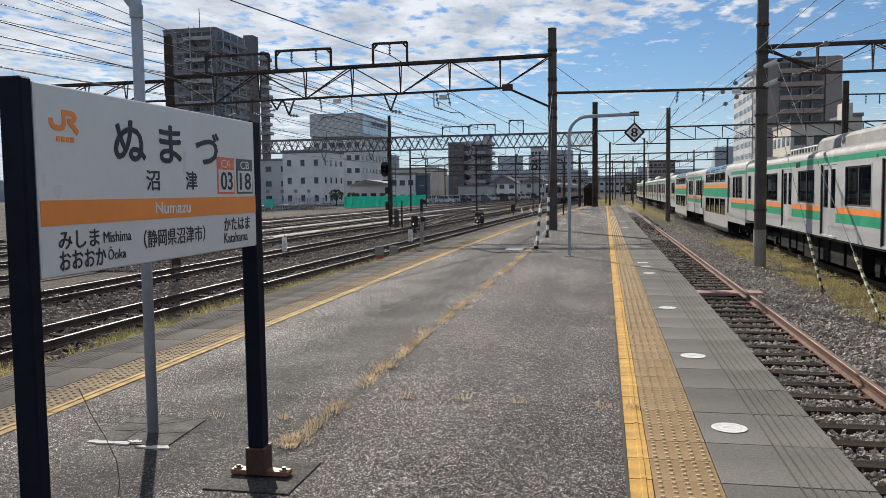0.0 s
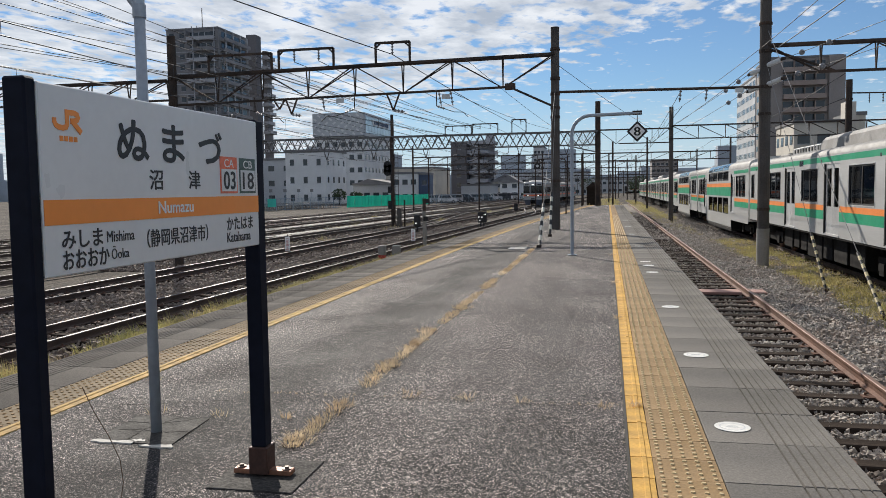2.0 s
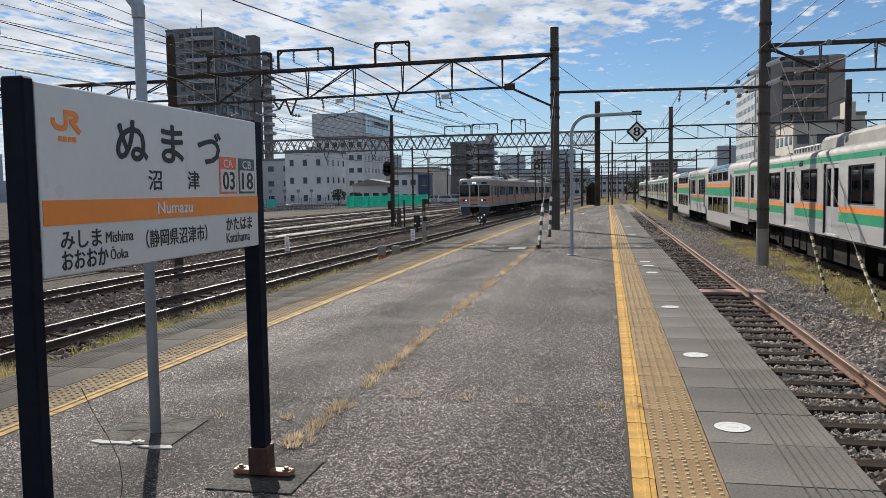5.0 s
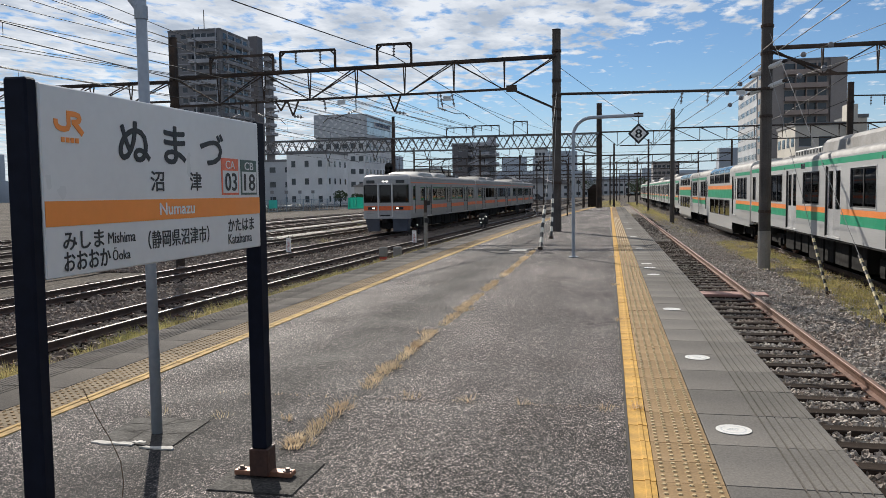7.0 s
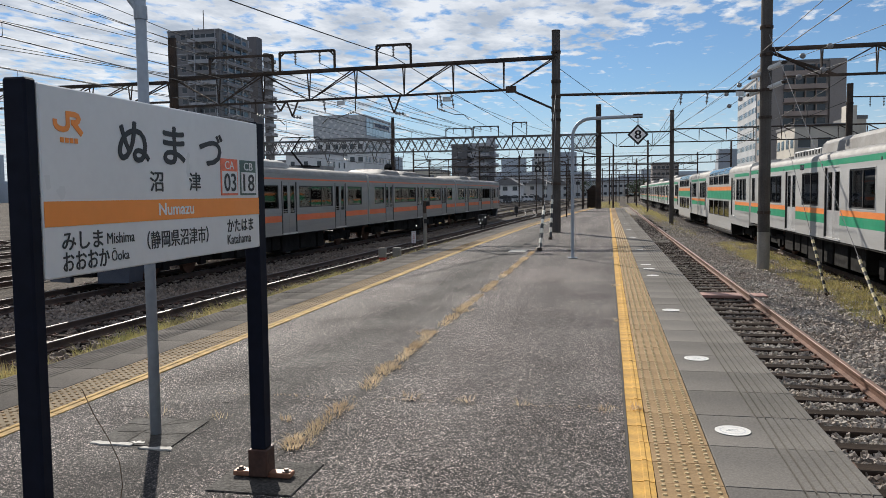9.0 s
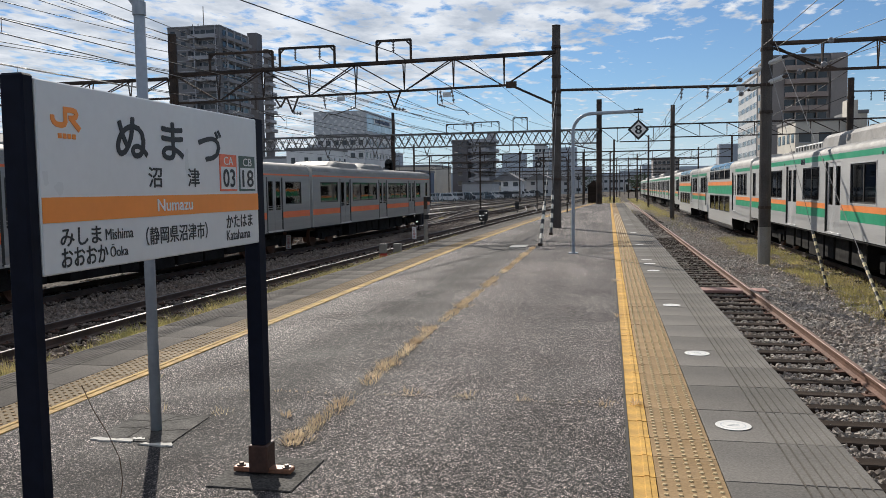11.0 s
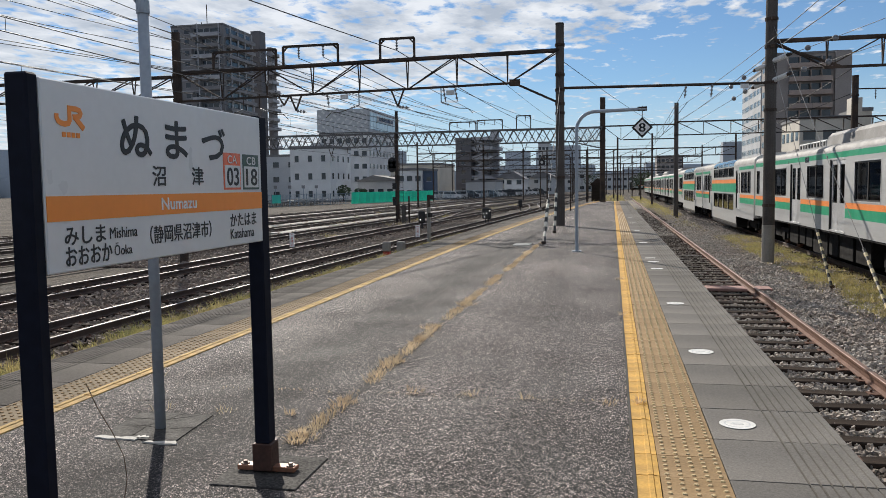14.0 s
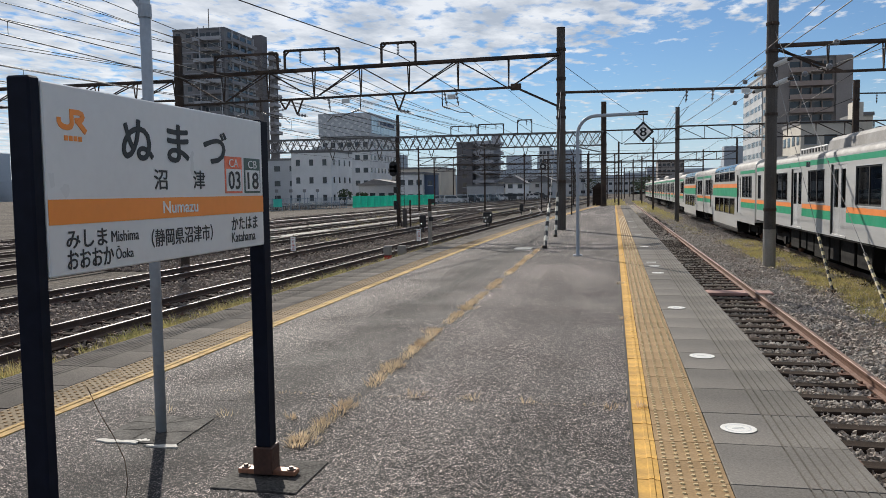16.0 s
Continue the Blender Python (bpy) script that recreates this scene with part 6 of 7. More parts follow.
def strand_points(a, b, sag=0.0, n=6):
    a, b = Vector(a), Vector(b)
    pts = []
    for i in range(n + 1):
        s = i / n
        p = a.lerp(b, s)
        p.z -= sag * 4 * s * (1 - s)
        pts.append(p)
    return pts


def strand(bm, a, b, r, sag=0.0, n=6):
    tube(bm, strand_points(a, b, sag, n), r)


def overhead_line(line, supports, zc, zm, label, sag=0.5, r=0.011):
    ol = thing("overhead_line", label, "overhead wire", "overhead wires")
    for k, (ya, yb) in enumerate(zip(supports, supports[1:])):
        st = 0.22 if k % 2 else -0.22
        a, b = Vector((line(ya) + st, ya, zm)), Vector((line(yb) - st, yb, zm))
        bm = bmesh.new()
        strand(bm, a, b, r, sag, 8)
        part("messenger_wire", bm, "wire", ol)
        ca, cb = Vector((a.x, ya, zc)), Vector((b.x, yb, zc))
        bm = bmesh.new()
        strand(bm, ca, cb, r, 0.0, 2)
        part("contact_wire", bm, "wire", ol)
        for i in range(1, 7):
            s = i / 7
            p, q = a.lerp(b, s), ca.lerp(cb, s)
            p.z -= sag * 4 * s * (1 - s)
            part("dropper", tube(bmesh.new(), (p, q), r * 0.6, 4), "wire", ol)
    return ol


SUP = [-9, 27, 63, 99, 135, 172, 215]
overhead_line(t1, SUP, 3.95, 4.45, "pair of dark overhead wires with droppers", 0.28)
overhead_line(t2, SUP, 3.95, 4.55, "pair of dark overhead wires with droppers", 0.30)
overhead_line(yard(1), SUP, 4.0, 4.9, "pair of dark overhead wires with droppers", 0.4)
overhead_line(yard(2), SUP, 4.0, 4.9, "pair of dark overhead wires with droppers", 0.4)
overhead_line(right_track, SUP[1:5], 3.9, 4.47, "pair of dark overhead wires with droppers", 0.2)
overhead_line(train_track, SUP[1:6], 4.0, 4.75, "pair of dark overhead wires with droppers", 0.35)


def feeder(label, pts, r=0.013, sag=0.25):
    bm = bmesh.new()
    run = []
    for a, b in zip(pts, pts[1:]):
        run += strand_points(a, b, sag if abs(a[1] - b[1]) > 20 else 0.05, 8)[0 if not run else 1:]
    tube(bm, run, r)
    tagged(part("feeder_cable", bm, "wire"), label, "overhead cable", "overhead wires")


FEED = "dark feeder cable strung between gantries"
for near, far in (((-19.15, 6.37, 6.67), (-15.42, 27.0, 6.37)), ((-18.2, 6.23, 7.04), (-15.4, 27.0, 6.73)), ((-17.48, 8.33, 7.6), (-15.5, 27.0, 7.0)),
                  ((-16.07, 7.92, 7.48), (-15.45, 27.0, 6.95)), ((-18.03, 8.81, 7.64), (-14.0, 27.0, 6.25)), ((-15.3, 9.03, 7.69), (-13.0, 27.0, 6.25)),
                  ((-19.54, 6.53, 6.03), (-15.44, 27.0, 5.73)), ((-22.41, 8.05, 6.02), (-15.44, 27.0, 5.69)), ((-17.34, 5.62, 5.26), (-15.5, 27.0, 4.97))):
    n2 = (far[0] + 3.2, 63, min(6.5, far[2]))
    back = tuple(near[i] + (near[i] - far[i]) * 0.7 for i in range(3))
    feeder(FEED, [back, near, far, n2], 0.012, 0.2)
feeder(FEED, [(-13.7, -7, 6.4), (-11.45, 5.06, 6.26), (-7.2, 27.0, 6.0), (-7.0, 63, 6.35), (-5.4, 99, 5.6)], 0.016, 0.1)
rnd_w = random.Random(31)
for xa, za, xb, zb in ((-4.6, 5.66, -3.4, 5.6), (-12.6, 5.58, -11.9, 5.65), (-13.6, 5.58, -16.9, 5.6), (-14.2, 4.62, -18.4, 4.7), (-8.3, 4.66, -7.2, 4.7), (-6.1, 4.68, -5.2, 4.7),
                       (-12.2, 6.2, -13.5, 5.7), (-5.3, 4.7, -2.2, 5.6)):
    feeder("thin dark wire strung between gantries", [(xa, 27.0, za), (xb, 63, zb), (xb + rnd_w.uniform(0.6, 1.6), 99, 5.45)], 0.009, rnd_w.uniform(0.1, 0.35))
for y, z in ((44, 5.0), (80, 5.1), (86, 4.7), (150, 5.0)):
    feeder("thin cross-span wire between distant poles", [(-8.5 if y > 63 else -15.2, y, z), (3.9, y, z - 0.1)], 0.010, 0.0) if y > 63 else None
feeder(FEED, [(-10.75, 27.0, 5.9), (-9.0, 63, 6.1)], 0.012)
feeder(FEED, [(-9.85, 27.0, 5.9), (-9.8, 63, 6.1)], 0.012)
feeder(FEED, [(5.3, -5, 6.2), (5.09, 6.86, 5.98), (4.73, 27.05, 5.66), (4.67, 63, 6.9), (4.6, 99, 6.0)], 0.011, 0.1)
feeder(FEED, [(6.2, -5, 6.0), (5.82, 6.38, 5.82), (5.04, 27.1, 5.52), (4.8, 63, 5.92)], 0.014, 0.1)
feeder(FEED, [(9.5, 9.3, 5.54), (5.2, 27.0, 5.21)], 0.009, 0.0)
feeder(FEED, [(9.4, 9.3, 4.93), (5.2, 27.0, 4.62)], 0.009, 0.0)
feeder(FEED, [(4.5, 27.3, 4.95), (4.3, 63, 5.75)], 0.009, 0.1)
feeder(FEED, [(4.5, 27.3, 4.45), (4.0, 63, 4.9)], 0.009, 0.1)
feeder(FEED, [(-1.62, 27, 5.4), (3.2, 63, 5.78)], 0.010, 0.1)
for p0, p1, p2 in (((4.9, 27.1, 5.10), (5.25, 26.8, 5.22), (5.45, 26.3, 5.24)), ((4.9, 27.1, 4.50), (5.27, 26.8, 4.63), (5.5, 26.3, 4.65)),
                   ((4.85, 27.2, 5.02), (4.42, 27.3, 4.88), (4.4, 27.9, 4.87)), ((4.85, 27.2, 4.52), (4.38, 27.3, 4.34), (4.36, 27.9, 4.36))):
    si = thing("strain_insulator", "pale cylindrical strain insulator clamped to a pole", "insulator", "strain insulators")
    part("sleeve", rods((p0, p1, 0.078), seg=14), "insulator_pale", si)
    part("end_cap", rods((p1, Vector(p1).lerp(Vector(p2), 0.35), 0.05), seg=10), "polesteel", si)
for k, (x, y, z) in enumerate(((5.56, 25.5, 5.215), (5.93, 24.0, 5.22), (5.51, 25.7, 4.63), (5.84, 24.3, 4.63), (4.468, 33, 5.02), (4.485, 30, 4.98), (4.434, 32, 4.463), (4.467, 29.6, 4.455))):
    bm = bmesh.new()
    bmesh.ops.create_uvsphere(bm, u_segments=12, v_segments=7, radius=0.085, matrix=Matrix.Translation((x, y, z)) @ Matrix.Diagonal((1, 0.55, 1, 1)))
    tagged(part("ball_insulator", bm, "insulator", smooth=True), "small round grey insulator strung on a wire", "insulator", "ball insulators")


def guy(base, top, sleeve, key_a, key_b, label, r=0.042, bands=9):
    g = thing("guy_wire", label, "guy wire", "guy wires")
    a, b = Vector(base), Vector(top)
    d = (b - a).normalized()
    part("wire", rods((a, b, 0.007), seg=6), "dullsteel", g)
    for i in range(bands):
        p, q = a + d * (0.06 + sleeve * i / bands), a + d * (0.06 + sleeve * (i + 1) / bands)
        bm = bmesh.new()
        rod(bm, p, q, r, 10)
        part("sleeve_band", bm, key_a if i % 2 else key_b, g)
    part("anchor", boxes((a.x - 0.05, a.x + 0.05, a.y - 0.05, a.y + 0.05, a.z - 0.1, a.z + 0.06)), "polesteel", g)


guy((-1.54, 18.5, 0.0), (-1.68, 26.9, 4.6), 1.95, "stripewhite", "black", "guy wire with black and white striped sleeve on the platform", 0.04)
guy((-1.60, 22.9, 0.0), (-1.68, 26.9, 4.1), 1.65, "stripewhite", "black", "guy wire with black and white striped sleeve on the platform", 0.04)
guy((5.28, 21.2, BED), (4.9, 27.1, 5.1), 1.8, "stripeyellow", "black", "guy wire with cream and black banded sleeve in the grass", 0.036, 15)
guy((5.27, 16.9, BED), (4.9, 27.1, 6.2), 1.9, "stripeyellow", "black", "guy wire with cream and black banded sleeve in the grass", 0.036, 15)

def steady_arm(x, y, z, dx):
    a = thing("steady_arm", "thin curved steady arm holding the contact wire", "steady arm", "steady arms")
    part("arm", tube(bmesh.new(), ((x, y, z), (x + dx * 0.4, y - 0.02, z - 0.12), (x + dx * 0.8, y - 0.03, z - 0.14), (x + dx, y, z - 0.3)), 0.014, 6), "polesteel", a)
    bm = bmesh.new()
    insulator(bm, (x, y, z), (x - dx * 0.35, y, z + 0.1), 0.05, 3)
    part("insulator", bm, "insulator", a)
    part("drop_rod", rods(((x - dx * 0.35, y, z + 0.1), (x - dx * 0.35, y, z + 0.62), 0.018), seg=6), "polesteel", a)


for x, dx in ((-8.9, -0.9), (-13.2, -0.9), (-5.4, 0.8), (-12.0, 0.8)):
    steady_arm(x, 27.0, 4.1, dx)
for x, dx in ((-7.9, -0.9), (-12.0, -0.9), (-16.4, -0.9), (-4.2, 0.8), (-20.8, 0.9)):
    steady_arm(x, 63.0, 4.1, dx)

# ---- signals, posts and boxes ----


def build_main_signal():
    s = thing("railway_signal", "tall dark signal mast with black oval head and lower heads", "railway signal", at=Matrix.Translation((-15.5, 57.3, BED - 0.03)))
    part("mast", rods(((0, 0, 0), (0, 0, 6.6), 0.10), seg=12), "polesteel", s)
    bm = bmesh.new()
    rod(bm, (-0.25, -0.22, 4.05), (-0.25, -0.14, 4.05), 0.30, 20)
    rod(bm, (-0.25, -0.22, 4.55), (-0.25, -0.14, 4.55), 0.30, 20)
    box(bm, -0.55, 0.05, -0.22, -0.14, 4.05, 4.55)
    head = part("signal_head", bm, "black", s, "black oval backing board")
    for z in (4.0, 4.3, 4.6):
        bm = bmesh.new()
        rod(bm, (-0.25, -0.23, z), (-0.25, -0.42, z - 0.02), 0.10, 14)
        part("hood", bm, "black", head)
    for z, w in ((2.75, 0.24), (1.65, 0.30)):
        bm = boxes((-0.25, 0.05, -0.24, -0.12, z - w, z + w))
        rod(bm, (-0.1, -0.24, z + 0.1), (-0.1, -0.40, z + 0.08), 0.10, 12)
        part("lower_head", bm, "black", s)
    part("platform_step", boxes((-0.5, 0.4, -0.1, 0.4, 3.45, 3.5)), "polesteel", s)
    bm = bmesh.new()
    for x in (0.2, 0.45):
        bar(bm, (x, 0.15, 0), (x, 0.15, 5.4), 0.03, 0.03)
    for i in range(16):
        bar(bm, (0.2, 0.15, 0.35 * i + 0.2), (0.45, 0.15, 0.35 * i + 0.2), 0.02, 0.02)
    part("ladder", bm, "polesteel", s)


build_main_signal()


def dwarf_signal(x, y, lamps, label):
    s = thing("dwarf_signal", label, "railway signal", at=Matrix.Translation((x, y, BED - 0.03)))
    part("stand", rods(((0, 0, 0), (0, 0, 0.55), 0.05), seg=10), "black", s)
    bm = boxes((-0.22, 0.2, -0.08, 0.08, 0.4, 1.15), bevel=0.06)
    part("head", bm, "black", s)
    for lx, lz in lamps:
        bm = bmesh.new()
        rod(bm, (lx, -0.08, lz), (lx, -0.10, lz), 0.035, 10)
        part("lamp", bm, "lampwhite", s, "small lit white lamp")


dwarf_signal(-11.65, 49.0, ((-0.08, 0.62),), "black dwarf signal between running lines")
dwarf_signal(-8.55, 54.8, ((-0.12, 0.78), (0.1, 0.78), (-0.05, 0.55)), "black dwarf signal with lit white lamps beside the line")
dwarf_signal(-8.35, 54.9, ((-0.03, 0.95), (0.1, 0.95)), "black dwarf signal with lit white lamps beside the line")
dwarf_signal(-9.6, 86.0, (), "black dwarf signal far along the line")


def build_posts():
    p = thing("lineside_post", "old dark-topped lineside post with small plate", "post", at=Matrix.Translation((-8.0, 35.0, BED - 0.03)))
    part("lower_shaft", rods(((0, 0, 0), (0, 0, 1.75), 0.085), seg=10), "concrete", p)
    part("upper_shaft", rods(((0, 0, 1.75), (0, 0, 2.3), 0.075), seg=10), "polesteel", p)
    part("plate", boxes((0.08, 0.24, -0.06, -0.04, 2.08, 2.28)), "black", p)
    part("bracket", boxes((-0.02, 0.18, -0.14, -0.1, 1.3, 1.5)), "black", p)
    p = thing("lineside_post", "short pale concrete lineside post", "post", at=Matrix.Translation((-14.9, 57.0, BED - 0.03)))
    part("shaft", boxes((-0.16, 0.16, -0.1, 0.1, 0, 1.35), bevel=0.02), "poleconc", p)
    p = thing("lineside_post", "slim rusty rail post", "post", at=Matrix.Translation((-14.5, 57.0, BED - 0.03)))
    part("shaft", boxes((-0.05, 0.05, -0.05, 0.05, 0, 2.0)), "polesteel", p)
    b = thing("junction_box", "grey lineside box on a red painted base", "junction box", at=Matrix.Translation((-8.27, 29.0, BED - 0.03)))
    part("case", boxes((-0.14, 0.14, -0.12, 0.12, 0.26, 0.62), bevel=0.03), "concrete", b, "pale grey rounded case")
    part("base", boxes((-0.12, 0.12, -0.1, 0.1, 0.0, 0.26)), "redpaint", b, "red painted base")
    b = thing("junction_box", "grey concrete lineside stub", "junction box", at=Matrix.Translation((-8.3, 31.2, BED - 0.03)))
    part("case", boxes((-0.16, 0.16, -0.12, 0.12, 0.0, 0.48), bevel=0.03), "concrete", b)
    for x, y, h in ((-13.15, 31.7, 0.42), (-9.28, 38.1, 0.42)):
        s = thing("stop_sign", "small white upright plate with red characters beside the track", "railway sign", "lineside stop plates", at=Matrix.Translation((x, y, BED - 0.03)))
        part("stake", rods(((0, 0.02, 0), (0, 0.02, 0.9), 0.018), seg=6), "polesteel", s)
        pl = part("plate", boxes((-0.105, 0.105, -0.012, 0.0, 0.22, 0.80)), "signlight", s)
        for i, ch in enumerate("一旦停止"):
            me = text_mesh(ch, 0.13, 0.001)
            for v in me.vertices:
                v.co = (v.co.x, -v.co.z, v.co.y)
            me.materials.clear()
            me.materials.append(M["redpaint"])
            o = new("character", me)
            o.parent = pl
            o.matrix_basis = Matrix.Translation((0, -0.0145, 0.725 - 0.138 * i))
    tagged(part("crossing_board", boxes((2.12, 3.0, 19.2, 19.75, SIDING - 0.14, SIDING - 0.07), bevel=0.01), "pinkboard"), "faded pink board laid between the rails", "board")
    tagged(part("crossing_board", boxes((3.2, 3.55, 19.2, 19.75, SIDING - 0.2, SIDING - 0.07), bevel=0.01), "pinkboard"), "faded pink board laid beside the rail", "board")
    tagged(part("platform_slab", boxes((-2.2, -1.82, 18.0, 18.6, -0.01, 0.008)), "mortar"), "pale concrete cover slab set in the asphalt", "cover slab")
    for k, y0, y1 in ((1.5, 44, 120), (2.55, 50, 140), (4.4, 60, 150)):
        bm = bmesh.new()
        line = [(t2(y) - 4.1 * k, y, BED) for y in range(y0, y1, 4)]
        sweep(bm, [(-0.45, -0.1), (0.45, -0.1), (0.45, 0.07), (-0.45, 0.07)], line)
        tagged(part("walkway_strip", bm, "concrete"), "long pale concrete walkway between yard tracks", "walkway", "yard walkways")
    tagged(part("cable_trough", boxes((-6.7, -6.3, 8, 40, BED - 0.1, BED + 0.04)), "concrete"), "long concrete cable trough beside the platform", "cable trough")
    # the black ring signal on a bent post, behind the platform pole
    s = thing("ring_signal", "dark bent-arm post with a black ring marker", "railway signal", at=Matrix.Translation((-2.15, 43.0, 0)))
    part("bent_post", tube(bmesh.new(), ((0, 0, -0.01), (0, 0, 2.72), (-0.05, 0, 2.86), (-0.18, 0, 2.92), (-1.45, 0, 2.92), (-1.5, 0, 2.86), (-1.5, 0, 2.7)), 0.035, 10), "polesteel", s)
    bm = bmesh.new()
    rod(bm, (-1.5, -0.03, 2.56), (-1.5, 0.03, 2.56), 0.17, 20)
    ring = part("ring", bm, "black", s)
    bm = bmesh.new()
    rod(bm, (-1.5, -0.04, 2.56), (-1.5, -0.032, 2.56), 0.075, 16)
    part("centre", bm, "insulator_pale", ring)
    # slim poles near the end of the platform
    for x, y, z1 in ((-1.9, 62, 3.9), (-2.35, 80, 5.0), (-5.9, 75, 4.6), (-8.0, 92, 4.4)):
        pole("lamp_post", x, y, 0 if -2.2 < x < 1 and y < 66 else -1.35, z1, 0.065, "polesteel", "slim dark post near the platform's far end")
    # hut in near-black sleeper colour, which stands in for its shaded side
    h = thing("platform_hut", "small dark hut beyond the end of the platform", "hut", at=Matrix.Translation((-1.6, 112, BED)))
    part("wall", boxes((-1.2, 0.4, 0, 3, 0, 2.6)), "sleeper", h)
    bm = bmesh.new()
    prism(bm, [(-1.4, 2.6), (0.6, 2.6), (-0.4, 3.5)], -0.3, 3.3)
    part("roof", bm, "sleeper", h)


build_posts()

# ---- fence, sheets, bicycles and parked cars across the yard ----


def fence_line(s):
    """Along the yard's far edge, s metres from its near end."""
    return Vector((-52 + 0.30 * s, 98 + 0.954 * s, BED - 0.03))


def build_fence():
    f = thing("yard_fence", "blue-grey steel fence along the yard's far edge", "fence")
    post = bpy.data.meshes.new("post")
    bm = boxes((-0.04, 0.04, -0.04, 0.04, 0, 1.9))
    bm.to_mesh(post)
    bm.free()
    post.materials.append(M["fence"])
    for i in range(45):
        p = fence_line(i * 2.0)
        share("post", post, f, Matrix.Translation(p))
    for z in (0.15, 1.0, 1.8):
        bm = bmesh.new()
        bar(bm, fence_line(0) + Vector((0, 0, z)), fence_line(90) + Vector((0, 0, z)), 0.05, 0.05)
        part("rail", bm, "fence", f)
    bm = bmesh.new()
    for i in range(300):
        p = fence_line(i * 0.3)
        bar(bm, p + Vector((0, 0, 0.1)), p + Vector((0, 0, 1.8)), 0.025, 0.025)
    tagged(part("picket", bm, "fence", f), kind="stuff")
    rnd = random.Random(4)
    sh = thing("sheeting", "turquoise green mesh sheets tied along the yard fence", "sheeting")
    ang = math.degrees(math.atan2(0.954, 0.30))
    for i in range(13):
        p = fence_line(31.5 + i * 2.1)
        bm = bmesh.new()
        n = 7
        cols = [[bm.verts.new((2.07 * k / n, -0.12 - 0.05 * math.sin(k * 1.9 + i) - 0.03 * j, 0.05 + (1.92 + rnd.uniform(-0.05, 0.05)) * j / 2)) for j in range(3)] for k in range(n + 1)]
        for c0, c1 in zip(cols, cols[1:]):
            for j in range(2):
                bm.faces.new((c0[j], c1[j], c1[j + 1], c0[j + 1]))
        bmesh.ops.solidify(bm, geom=bm.faces[:], thickness=0.01)
        o = part("sheet", bm, "greencloth", sh)
        o.matrix_basis = Matrix.Translation(p) @ pose(0, 0, 0, 0, 0, ang)
    o = thing("sheeting", "small turquoise sheet hung by the bicycles", "sheeting")
    c = part("sheet", boxes((0, 1.8, -0.15, -0.12, 0.6, 1.8)), "greencloth", o)
    c.matrix_basis = Matrix.Translation(fence_line(12)) @ pose(0, 0, 0, 0, 0, ang)


build_fence()


def build_bicycle():
    b = thing("bicycle", "bicycle parked in a dense row behind the fence", "bicycle", "parked bicycles")
    for y in (-0.52, 0.52):
        bm = bmesh.new()
        n = 14
        for i in range(n):
            a, c = 2 * math.pi * i / n, 2 * math.pi * (i + 1) / n
            rod(bm, (0, y + 0.32 * math.cos(a), 0.33 + 0.32 * math.sin(a)), (0, y + 0.32 * math.cos(c), 0.33 + 0.32 * math.sin(c)), 0.022, 5)
        part("wheel", bm, "tyre", b)
    part("frame", rods(((0, -0.52, 0.33), (0, -0.35, 0.95), 0.02), ((0, -0.38, 0.8), (0, 0.15, 0.45), 0.02), ((0, 0.15, 0.45), (0, 0.25, 0.85), 0.02), ((0, 0.52, 0.33), (0, 0.15, 0.45), 0.015), seg=6), "carsilver", b)
    part("saddle", boxes((-0.08, 0.08, 0.14, 0.38, 0.85, 0.92), bevel=0.02), "black", b)
    part("handlebar", rods(((-0.28, -0.25, 1.0), (0.28, -0.25, 1.0), 0.014), ((0, -0.35, 0.95), (0, -0.25, 1.0), 0.014), seg=6), "bolt", b)
    part("basket", boxes((-0.16, 0.16, -0.72, -0.45, 0.72, 0.95)), "carsilver", b)
    return b


def build_rack_sign(x, y):
    t = thing("rack_sign", "small dark placard on a slim pole above the bicycles", "sign", "bicycle park placards", at=Matrix.Translation((x, y, BED)))
    part("pole", rods(((0, 0, 0), (0, 0, 3.1), 0.04), seg=6), "fence", t)
    part("placard", boxes((-0.28, 0.28, -0.06, -0.03, 2.7, 3.2)), "tower", t)
    return t


for i in range(9):
    q = fence_line(3 + i * 3.4)
    build_rack_sign(q.x - 5.5, q.y + 1.0)
bike = build_bicycle()
rnd = random.Random(9)
first = True
for i in range(120):
    p = fence_line(3 + (i % 40) * 0.7 + rnd.uniform(-0.1, 0.1)) + Vector((-1.4 - 2.2 * (i // 40), 0.4, 0))
    m = Matrix.Translation(p) @ pose(0, 0, 0, 0, rnd.uniform(-6, 6), 70 + rnd.uniform(-14, 14))
    if first:
        bike.matrix_basis = m
        first = False
    else:
        copy_thing(bike, m)


def build_car(paint, label):
    c = thing("parked_van", label, "car", "cars parked beyond the yard")
    bm = bmesh.new()
    prism(bm, [(-1.9, 0.35), (1.95, 0.35), (2.0, 0.75), (1.9, 1.0), (1.15, 1.12), (0.65, 1.72), (-1.65, 1.76), (-1.9, 1.1)], -0.8, 0.8)
    part("body", bm, paint, c)
    for s in (-1, 1):
        bm = bmesh.new()
        prism(bm, [(-1.6, 1.12), (0.9, 1.12), (0.55, 1.62), (-1.5, 1.64)], s * 0.8, s * 0.815)
        part("side_window", bm, "housewin", c)
        for x in (-1.2, 1.25):
            w = part("wheel", rods(((x, s * 0.62, 0.31), (x, s * 0.83, 0.31), 0.31), seg=14), "tyre", c)
            part("rim", rods(((x, s * 0.83, 0.31), (x, s * 0.84, 0.31), 0.18), seg=10), "carsilver", w)
    part("windscreen", boxes((0.0, 0.75, -0.7, 0.7, -0.006, 0.006)), "housewin", c).matrix_basis = pose(0.68, 0, 1.70, 0, 51, 0)
    return c


